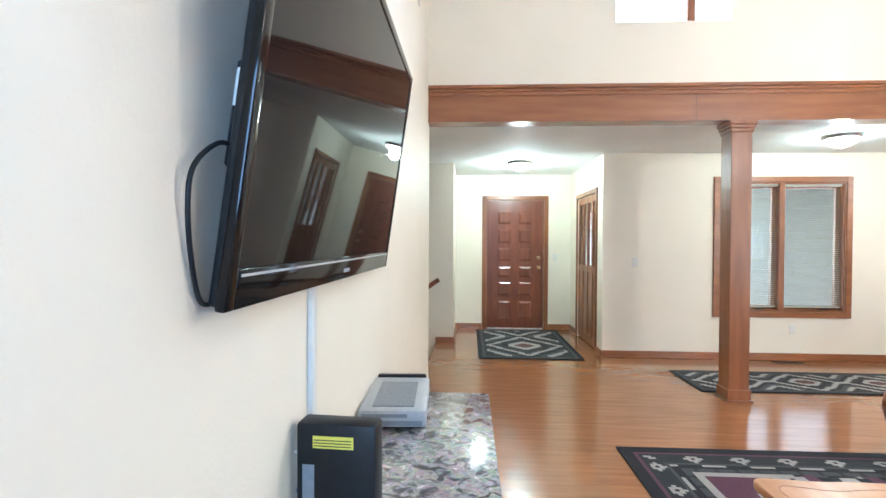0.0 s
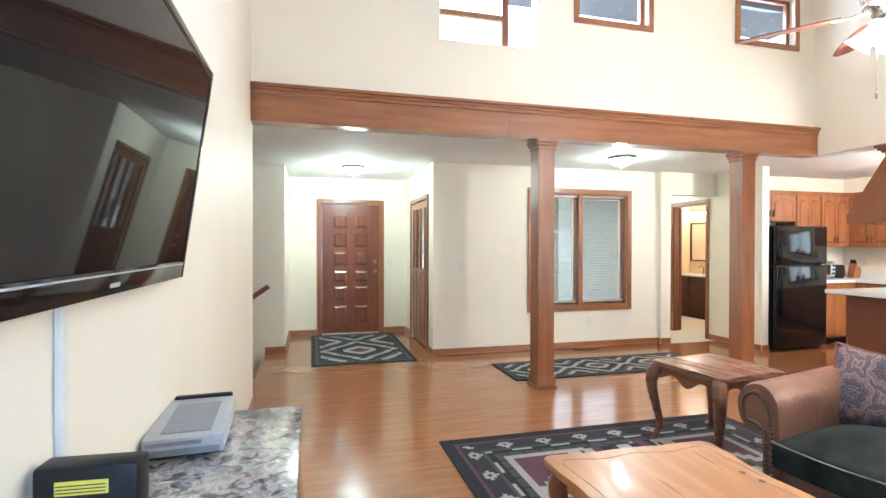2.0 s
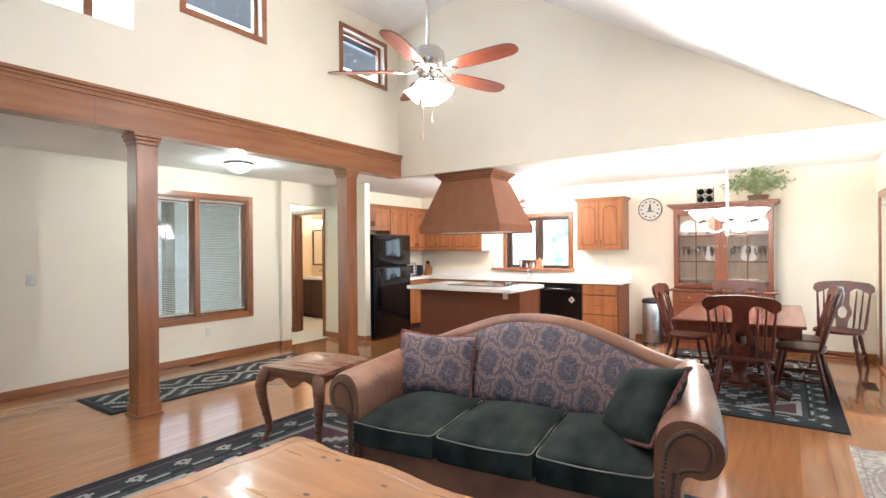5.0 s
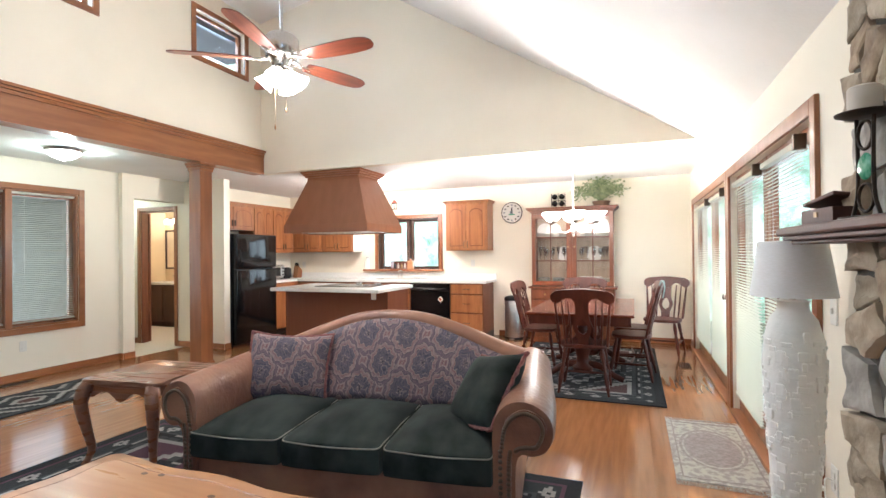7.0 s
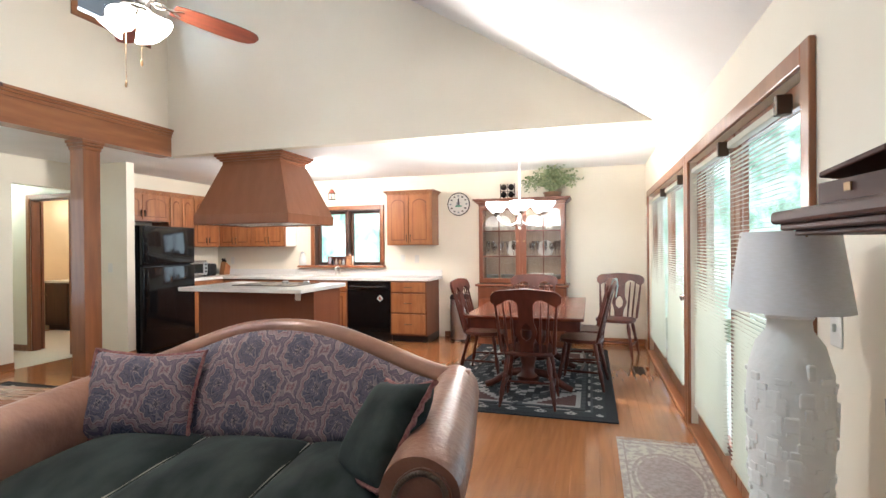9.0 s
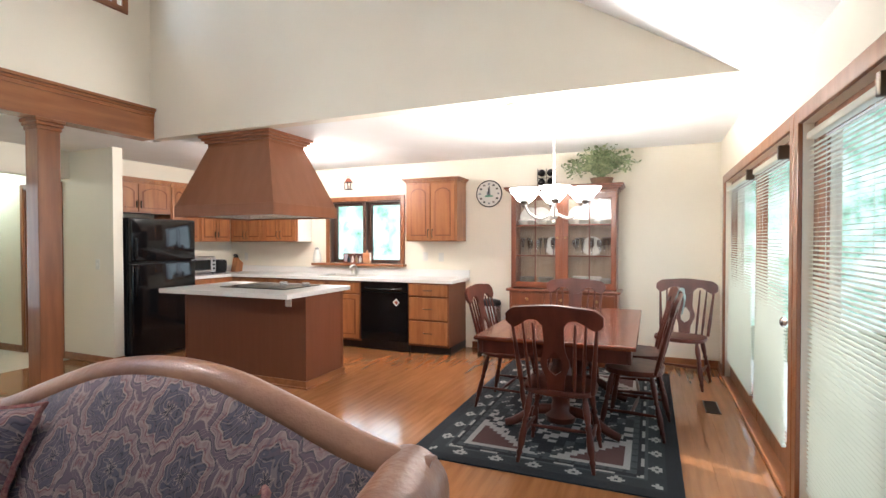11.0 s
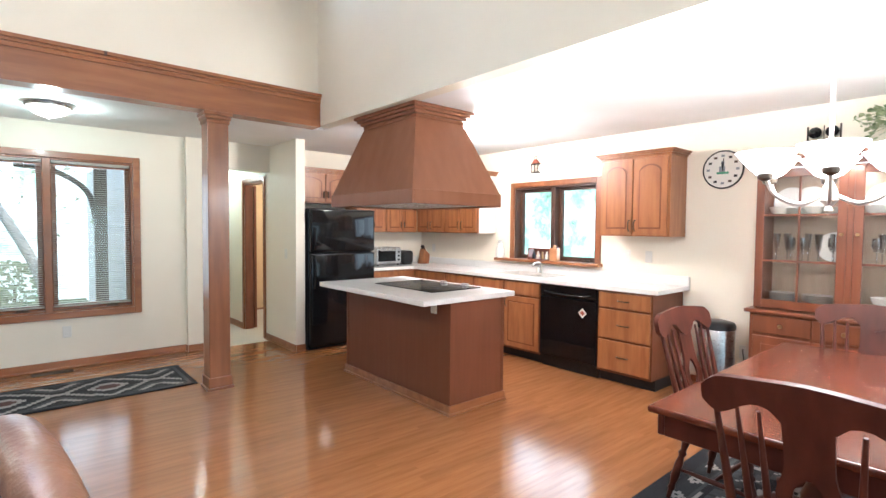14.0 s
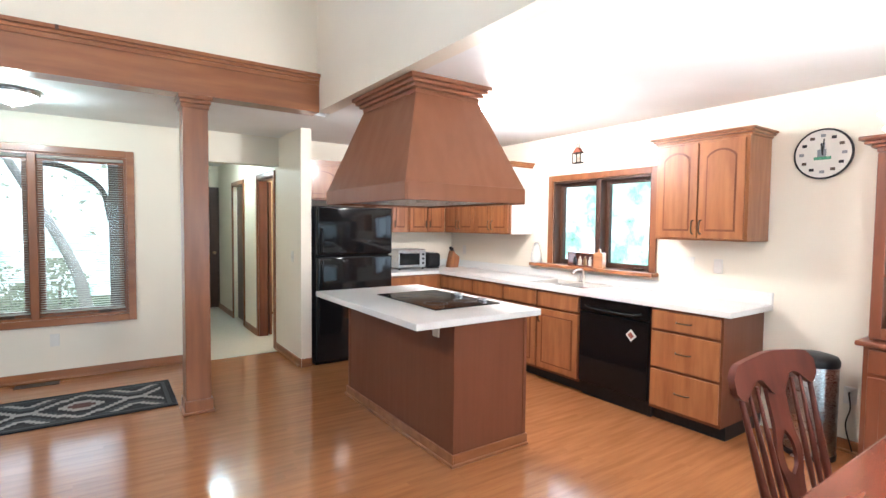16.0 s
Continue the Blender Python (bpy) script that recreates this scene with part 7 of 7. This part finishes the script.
# ---- floor lamp ----
lp = thing("floor_lamp", "tall white plaster vase lamp with drum shade", "floor lamp", pose(2.62, -0.315, 0) @ Matrix.Diagonal((0.91, 0.91, 1, 1)))
bm = lathe([(0.075, 0.0), (0.08, 0.01), (0.072, 0.1), (0.078, 0.3), (0.092, 0.55), (0.105, 0.78), (0.11, 0.93), (0.105, 1.02), (0.085, 1.09), (0.058, 1.125), (0.055, 1.15), (0.062, 1.16), (0.045, 1.165)], 40)
part("vase", bm, PLASTER, lp, "white textured plaster vase", 60)
rnd = random.Random(8)
CHIP = finish("relief_chip", boxes((-0.5, -0.5, -0.5, 0.5, 0.5, 0.5), bevel=0.12), PLASTER_CHIP)
for i in range(300):
    zz = rnd.uniform(0.05, 1.04)
    r = float(np.interp(zz, [0, 0.1, 0.3, 0.55, 0.78, 0.93, 1.02, 1.09], [0.08, 0.072, 0.078, 0.092, 0.105, 0.11, 0.105, 0.085]))
    a = rnd.uniform(0, 2 * math.pi)
    shared("relief_chip", CHIP, lp, Matrix.LocRotScale((r * math.cos(a), r * math.sin(a), zz), Euler((0, 0, a)), (rnd.uniform(0.006, 0.013), rnd.uniform(0.014, 0.042), rnd.uniform(0.012, 0.045))))
bm = bmesh.new()
rings = [[bm.verts.new((r * math.cos(2 * math.pi * i / 40), r * math.sin(2 * math.pi * i / 40), zz)) for i in range(40)] for r, zz in ((0.155, 1.178), (0.122, 1.385), (0.119, 1.385), (0.152, 1.178))]
for k in range(4):
    for i in range(40):
        bm.faces.new((rings[k][i], rings[k][(i + 1) % 40], rings[(k + 1) % 4][(i + 1) % 40], rings[(k + 1) % 4][i]))
part("shade", bm, SHADE, lp, "white linen shade", 50)
part("stem", lathe([(0.012, 1.16), (0.012, 1.36), (0.02, 1.37), (0.006, 1.40)], 12), BRASS, lp)
part("spider", tube([(-0.126, 0, 1.372), (0.126, 0, 1.372)], 0.003, 5, tube([(0, -0.126, 1.372), (0, 0.126, 1.372)], 0.003, 5)), BRASS, lp)
wo2 = plate("wall_outlet", "ivory outlet with lamp plug by the fireplace", pose(2.88, S, 0.40, 0, 0, 180), "outlet")
part("lamp_cord", tube(smooth_line([(0.0, -0.01, 0.0), (0.02, -0.04, 0.01), (0.08, -0.06, -0.02), (0.2, -0.08, -0.3), (0.25, -0.1, -0.39)], 5), 0.0035, 6), WHITE, wo2)
plate("light_switch", "ivory light switch beside the french doors", pose(2.86, S, 1.1, 0, 0, 180), "switch")

# ---- ceiling fan ----
fn = thing("ceiling_fan", "five-blade ceiling fan with lit glass shades", "ceiling fan", pose(3.12, 2.45, 0))
part("downrod", lathe([(0.012, 2.82), (0.012, 4.12)], 12), NICKEL, fn)
part("canopy", lathe([(0.02, 3.98), (0.055, 4.03), (0.065, 4.12)], 20), NICKEL, fn, "", 40)
part("motor", lathe([(0.03, 2.84), (0.09, 2.83), (0.115, 2.80), (0.118, 2.73), (0.10, 2.70), (0.105, 2.685), (0.075, 2.66), (0.06, 2.62), (0.075, 2.60), (0.04, 2.59)], 32), NICKEL, fn, "brushed nickel motor", 40)
BLADEW = material("mahogany_fan_blade", (0.20, 0.055, 0.03), 0.3, second=(0.12, 0.03, 0.017), scale=5, stretch=(0.5, 6, 1), coat=0.4)
for i in range(5):
    a = radians(-92 + 72 * i)
    o = smooth_line([(0.19, -0.045), (0.30, -0.062), (0.50, -0.072), (0.65, -0.062), (0.70, -0.03), (0.705, 0.0), (0.70, 0.03), (0.65, 0.062), (0.50, 0.072), (0.30, 0.062), (0.19, 0.045)], 3)
    b = part("blade", prism(o, 0.007, "xy", 0), BLADEW, fn, "glossy mahogany blade", None, pose(0, 0, 2.665, 0, 0, math.degrees(a)) @ pose(0, 0, 0, -12))
    part("blade_iron", tube(smooth_line([(0.07, 0, 0.012), (0.12, 0.02, 0.0), (0.17, 0.0, -0.004), (0.24, 0.03, -0.004)], 4), 0.008, 6, tube(smooth_line([(0.07, 0, 0.012), (0.12, -0.02, 0.0), (0.17, 0.0, -0.004), (0.24, -0.03, -0.004)], 4), 0.008, 6)), NICKEL, b, "", 60)
part("light_hub", lathe([(0.05, 2.60), (0.065, 2.585), (0.05, 2.56), (0.02, 2.54)], 24), NICKEL, fn, "", 40)
for i in range(4):
    a = radians(20 + 90 * i)
    m = pose(0.06 * math.cos(a), 0.06 * math.sin(a), 2.575) @ Matrix.Rotation(a, 4, "Z") @ Matrix.Rotation(radians(138), 4, "Y")
    sh = part("shade", lathe([(0.022, 0), (0.03, 0.02), (0.04, 0.05), (0.056, 0.085), (0.068, 0.105), (0.06, 0.10), (0.035, 0.05), (0.0, 0.02)], 20), FROST, fn, "lit frosted glass shade", 50, m)
    sh.visible_shadow = False
for dx, ln_ in ((0.02, 0.22), (-0.03, 0.34)):
    part("pull_chain", tube([(dx, -dx, 2.56), (dx, -dx, 2.56 - ln_)], 0.002, 5), BRASS, fn)
    part("chain_pull", lathe([(0.004, 0), (0.007, 0.01), (0.005, 0.03), (0.002, 0.035)], 10), BRASS, fn, at=pose(dx, -dx, 2.56 - ln_ - 0.03))
# flush ceiling lights
for px, py in ((0.685, 7.15), (3.68, 5.60)):
    f = thing("flush_ceiling_light", "lit frosted dome ceiling light with nickel rim", "ceiling light", pose(px, py, CZ), "flush ceiling lights")
    part("rim", lathe([(0.15, -0.035), (0.16, -0.03), (0.165, -0.01), (0.15, -0.001)], 32), NICKEL, f, "", 40)
    d = part("dome", lathe([(0.0, -0.11), (0.05, -0.105), (0.10, -0.085), (0.135, -0.055), (0.147, -0.035)], 32), FROST_LOW, f, "lit frosted dome", 50)
    d.visible_shadow = False
    part("finial", lathe([(0.004, -0.125), (0.009, -0.118), (0.006, -0.108)], 10), NICKEL, f)
hl = thing("flush_ceiling_light", "lit frosted dome ceiling light in the hall", "ceiling light", pose(5.47, 7.9, CZ), "flush ceiling lights")
part("rim", lathe([(0.12, -0.03), (0.13, -0.01), (0.12, -0.001)], 24), NICKEL, hl, "", 40)
part("dome", lathe([(0.0, -0.09), (0.08, -0.075), (0.115, -0.03)], 24), FROST_LOW, hl, "lit frosted dome", 50).visible_shadow = False
rc = thing("smoke_detector", "small round white fixture on the dining ceiling", "smoke detector", pose(5.95, 1.15, CZ))
part("body", lathe([(0.05, -0.028), (0.06, -0.02), (0.062, -0.001)], 20), WHITE, rc, "", 40)
part("grille", lathe([(0.03, -0.031), (0.034, -0.0285)], 16), GREYTOP, rc)
dc = thing("door_chime", "small white chime box on the entry wall", "door chime", pose(-0.19, 8.2, 2.13))
part("cover", boxes((0.001, -0.05, 0.0, 0.04, 0.05, 0.13), bevel=0.008, seg=2), WHITE, dc)
part("grille", boxes((0.0405, -0.03, 0.03, 0.042, 0.03, 0.09)), GREYTOP, dc)
# stair well beside the entry
sr = thing("stairs", "oak steps going down beside the entry", "stairs", pose(-0.42, 0, 0), kind="structure")
for i in range(6):
    part("step", boxes((-0.26 * (i + 1) - 0.02, 5.08, -0.18 * (i + 1) - 0.03, -0.26 * i, 7.2, -0.18 * (i + 1)), bevel=0.004), OAK_H, sr)
    part("riser", boxes((-0.26 * i - 0.018, 5.08, -0.18 * (i + 1), -0.26 * i - 0.001, 7.2, -0.18 * i - (0.03 if i else 0.0))), OAK_H, sr)
hr = thing("handrail", "dark oak handrail sloping along the stair wall", "handrail", pose(-0.38, 7.13, 0.87))
part("rail", tube([(0, 0, 0), (-1.3, 0, -0.9)], 0.032, 12), DOORWOOD, hr, "", 60)
for t in (0.15, 0.75):
    part("bracket", tube(smooth_line([(-1.3 * t, 0, -0.9 * t - 0.02), (-1.3 * t, 0.03, -0.9 * t - 0.07), (-1.3 * t, 0.069, -0.9 * t - 0.08)], 4), 0.007, 6), BRASS, hr, "", 60)
walls("wall_stair_south", wall_x, -3.6, -0.47, 4.94, 5.06, -2.4, CZ)
walls("wall_stair_west", wall_y, 5.06, 7.2, -3.7, -3.6, -2.4, CZ)
# ---- bathroom beyond the hall ----
bmw = bmesh.new()
wall_y(bmw, 6.55, 9.2, 7.75, 7.85, 0, CZ)
wall_x(bmw, 5.98, 7.75, 9.1, 9.2, 0, CZ)
setting("wall_bathroom", bmw, BATHWALL, "warm yellow bathroom wall", category="wall")
va = thing("vanity", "dark brown vanity with white top in the bathroom", "vanity", pose(7.2, 8.6, 0))
part("body", boxes((0.03, -0.62, 0.08, 0.54, 0.48, 0.80)), DARKWOOD, va)
part("kick", boxes((0.08, -0.6, 0.0, 0.54, 0.46, 0.08)), DARKWOOD, va)
part("top", boxes((0.0, -0.64, 0.80, 0.545, 0.49, 0.835), bevel=0.005), WHITE_TOP, va, "white vanity top")
for y0 in (-0.6, -0.05):
    d = part("door", boxes((0.012, y0, 0.1, 0.0295, y0 + 0.5, 0.78), bevel=0.004), DARKWOOD, va)
    part("knob", lathe([(0.006, 0), (0.012, 0.015)], 10), NICKEL, d, at=pose(0.012, y0 + 0.44, 0.6, 0, -90))
part("faucet", tube(smooth_line([(0.42, 0.0, 0.835), (0.42, 0.0, 0.95), (0.36, 0.0, 0.99), (0.29, 0.0, 0.95)], 4), 0.012, 8), NICKEL, va, "", 60)
bmir = thing("bathroom_mirror", "dark framed mirror above the vanity", "mirror", pose(7.748, 8.85, 1.08))
part("frame", boxes((-0.02, -0.4, 0, 0, -0.37, 0.78), (-0.02, 0.2, 0, 0, 0.23, 0.78), (-0.02, -0.37, 0, 0, 0.2, 0.03), (-0.02, -0.37, 0.75, 0, 0.2, 0.78)), DARKWOOD, bmir)
part("glass", boxes((-0.010, -0.37, 0.03, -0.004, 0.2, 0.75)), MIRROR, bmir)
bl = thing("bath_light", "lit globe light above the bathroom mirror", "wall light", pose(7.748, 8.75, 2.02))
part("bar", boxes((-0.04, -0.3, 0, 0, 0.3, 0.08), bevel=0.006), NICKEL, bl)
for y in (-0.2, 0.0, 0.2):
    g = part("globe", lathe([(0.015, 0), (0.045, 0.03), (0.055, 0.06), (0.045, 0.09), (0.01, 0.11)], 16), FROST_LOW, bl, "", 50, pose(-0.08, y, -0.05))
    g.visible_shadow = False

# ---- outside the front window ----
pp = thing("porch_post", "weathered porch post with curved brace", "post", pose(4.35, 8.6, -0.6))
POSTWOOD = material("weathered_brown_post", (0.14, 0.12, 0.10), 0.85, second=(0.20, 0.17, 0.14), scale=12, stretch=(3, 3, 0.4))
part("post", boxes((-0.07, -0.07, 0, 0.07, 0.07, 3.2)), POSTWOOD, pp)
part("brace", tube(smooth_line([(-0.05, 0, 2.1), (-0.15, 0, 2.5), (-0.5, 0, 2.75), (-0.9, 0, 2.8)], 5), 0.035, 8), POSTWOOD, pp)
tr = thing("tree", "leaning tree with light foliage in the front yard", "tree", pose(4.0, 12.6, -0.6))
part("trunk", tube(smooth_line([(0, 0, 0), (-0.25, 0, 1.2), (-0.9, 0.1, 2.6), (-1.7, 0.1, 4.2)], 5), [0.115 - 0.004 * i for i in range(16)], 10), material("tree_bark", (0.66, 0.63, 0.58), 0.9, second=(0.50, 0.47, 0.43), scale=12, stretch=(1, 1, 0.3), bump=0.8, bump_scale=15), tr, "", 50)
bm = bmesh.new()
rnd = random.Random(5)
for i in range(420):
    c0 = Vector((rnd.gauss(-0.9, 1.5), rnd.gauss(0.3, 0.8), 3.6 + rnd.gauss(0, 0.7)))
    m = Euler((rnd.uniform(-1.2, 1.2), rnd.uniform(-1.2, 1.2), rnd.uniform(0, 6.28))).to_matrix()
    s = rnd.uniform(0.06, 0.13)
    vs = [bm.verts.new(c0 + m @ (Vector(q) * s)) for q in ((0, -0.6, 0), (0.4, 0, 0.1), (0, 0.9, 0), (-0.4, 0, 0.1))]
    bm.faces.new(vs)
YARDLEAF = material("sunlit_yard_leaf", (0.20, 0.30, 0.12), 0.6, second=(0.34, 0.42, 0.22), scale=3)
backlit(YARDLEAF, 0.4)
tagged(part("crown", bm, YARDLEAF, tr), kind="stuff")
for bx, by, w, h in ((3.1, 11.6, 1.5, 1.0), (3.4, 14.3, 1.7, 1.25), (2.0, 13.8, 2.4, 1.7)):
    sb = thing("shrub", "leafy green shrub in the front yard", "shrub", pose(bx, by, -0.6))
    bm = bmesh.new()
    for i in range(900):
        t, p = rnd.uniform(0, 6.28), rnd.random() ** 0.5
        zz = rnd.random()
        rr = w / 2 * math.sqrt(max(0.05, 1 - zz ** 2)) * (0.75 + 0.35 * noise.noise((math.cos(t) * 2, math.sin(t) * 2, zz * 3 + bx))) * (0.6 + 0.4 * p)
        c0 = Vector((rr * math.cos(t), rr * math.sin(t), zz * h))
        m = Euler((rnd.uniform(-1.2, 1.2), rnd.uniform(-1.2, 1.2), rnd.uniform(0, 6.28))).to_matrix()
        s = rnd.uniform(0.05, 0.10)
        vs = [bm.verts.new(c0 + m @ (Vector(q) * s)) for q in ((0, -0.6, 0), (0.4, 0, 0.1), (0, 0.9, 0), (-0.4, 0, 0.1))]
        bm.faces.new(vs)
    tagged(part("foliage", bm, YARDLEAF, sb), kind="stuff")
    part("stem", tube([(0, 0, 0), (0.03, 0, h * 0.6)], 0.03, 6), BASKET, sb)
# deck rail outside the french doors
dk = thing("deck_rail", "pale wooden deck railing outside the french doors", "railing", pose(0, -2.6, -0.15))
part("top_rail", boxes((1.0, -0.05, 0.98, 9.5, 0.05, 1.02)), OUTWALL, dk)
part("bottom_rail", boxes((1.0, -0.02, 0.1, 9.5, 0.02, 0.15)), OUTWALL, dk)
BAL = finish("baluster", boxes((-0.018, -0.018, 0.15, 0.018, 0.018, 0.98)), OUTWALL)
for i in range(62):
    shared("baluster", BAL, dk, pose(1.1 + 0.135 * i, 0, 0))
setting("deck", boxes((0.5, -2.7, -0.2, 9.6, -0.7, -0.15)), OUTWALL, "weathered wooden deck", category="deck")
# flat panel of yard trees, its daylight put in as glow
setting("backdrop_front", boxes((-12, 17.5, -1, 20, 17.55, 6.0)), YARD, "glowing backdrop of bright green trees beyond the yard", category="backdrop")
setting("backdrop_sky", boxes((-12, 17.6, 5.5, 20, 17.65, 26)), glow("bright_overcast_sky", (0.93, 0.97, 1.0), 2.2), "bright white sky above the yard", category="backdrop")

# ---- floor boards ----
fl = thing("floor", "narrow glossy oak floor boards laid along the room", "floor", pose(0, 0, 0), kind="structure")
rnd = random.Random(2)
WID = 0.083
PLANK = {}
near = 0
fv, ff = [], []
y = S
while y < 8.4:
    x0, x1 = (-0.35 if y < 5.0 else -0.42 if y < 7.2 else -0.19), 8.26
    if y + WID > 6.42:
        x1 = 1.62 if y > 6.53 else 5.87
    x = x0 - rnd.uniform(0.0, 0.9)
    while x < x1:
        ln_ = rnd.choice((0.6, 0.75, 0.9, 1.05, 1.2, 1.5))
        a, b = max(x, x0), min(x + ln_, x1)
        yb = min(y + WID, 8.4)
        if b - a > 0.02:
            if near < 300 and 3.2 < a < 6.2 and 1.5 < y < 5.9 and x >= x0 and x + ln_ <= x1 and yb == y + WID:
                if ln_ not in PLANK:
                    PLANK[ln_] = finish("floor_board", boxes((0.0002, 0.0002, -0.02, ln_ - 0.0002, WID - 0.0002, 0.0)), [FLOOR, JOINT])
                    PLANK[ln_].polygons.foreach_set("material_index", [0 if f_.normal.z > 0.5 else 1 for f_ in PLANK[ln_].polygons])
                shared("floor_board", PLANK[ln_], fl, pose(a, y, 0))
                near += 1
            else:
                k = len(fv)
                fv += [(a + 0.0002, y + 0.0002, 0), (b - 0.0002, y + 0.0002, 0), (b - 0.0002, yb - 0.0002, 0), (a + 0.0002, yb - 0.0002, 0)]
                fv += [(p, q, -0.02) for p, q, r_ in fv[k:k + 4]]
                ff += [(k, k + 1, k + 2, k + 3), (k, k + 4, k + 5, k + 1), (k + 1, k + 5, k + 6, k + 2), (k + 2, k + 6, k + 7, k + 3), (k + 3, k + 7, k + 4, k)]
        x += ln_
    y += WID
me = bpy.data.meshes.new("floor_boards")
me.from_pydata(fv, [], ff)
me.materials.append(FLOOR)
me.materials.append(JOINT)
me.polygons.foreach_set("material_index", [0 if k % 5 == 0 else 1 for k in range(len(ff))])
ob = new("floor_boards", me)
ob.parent = fl
tagged(ob, kind="stuff")
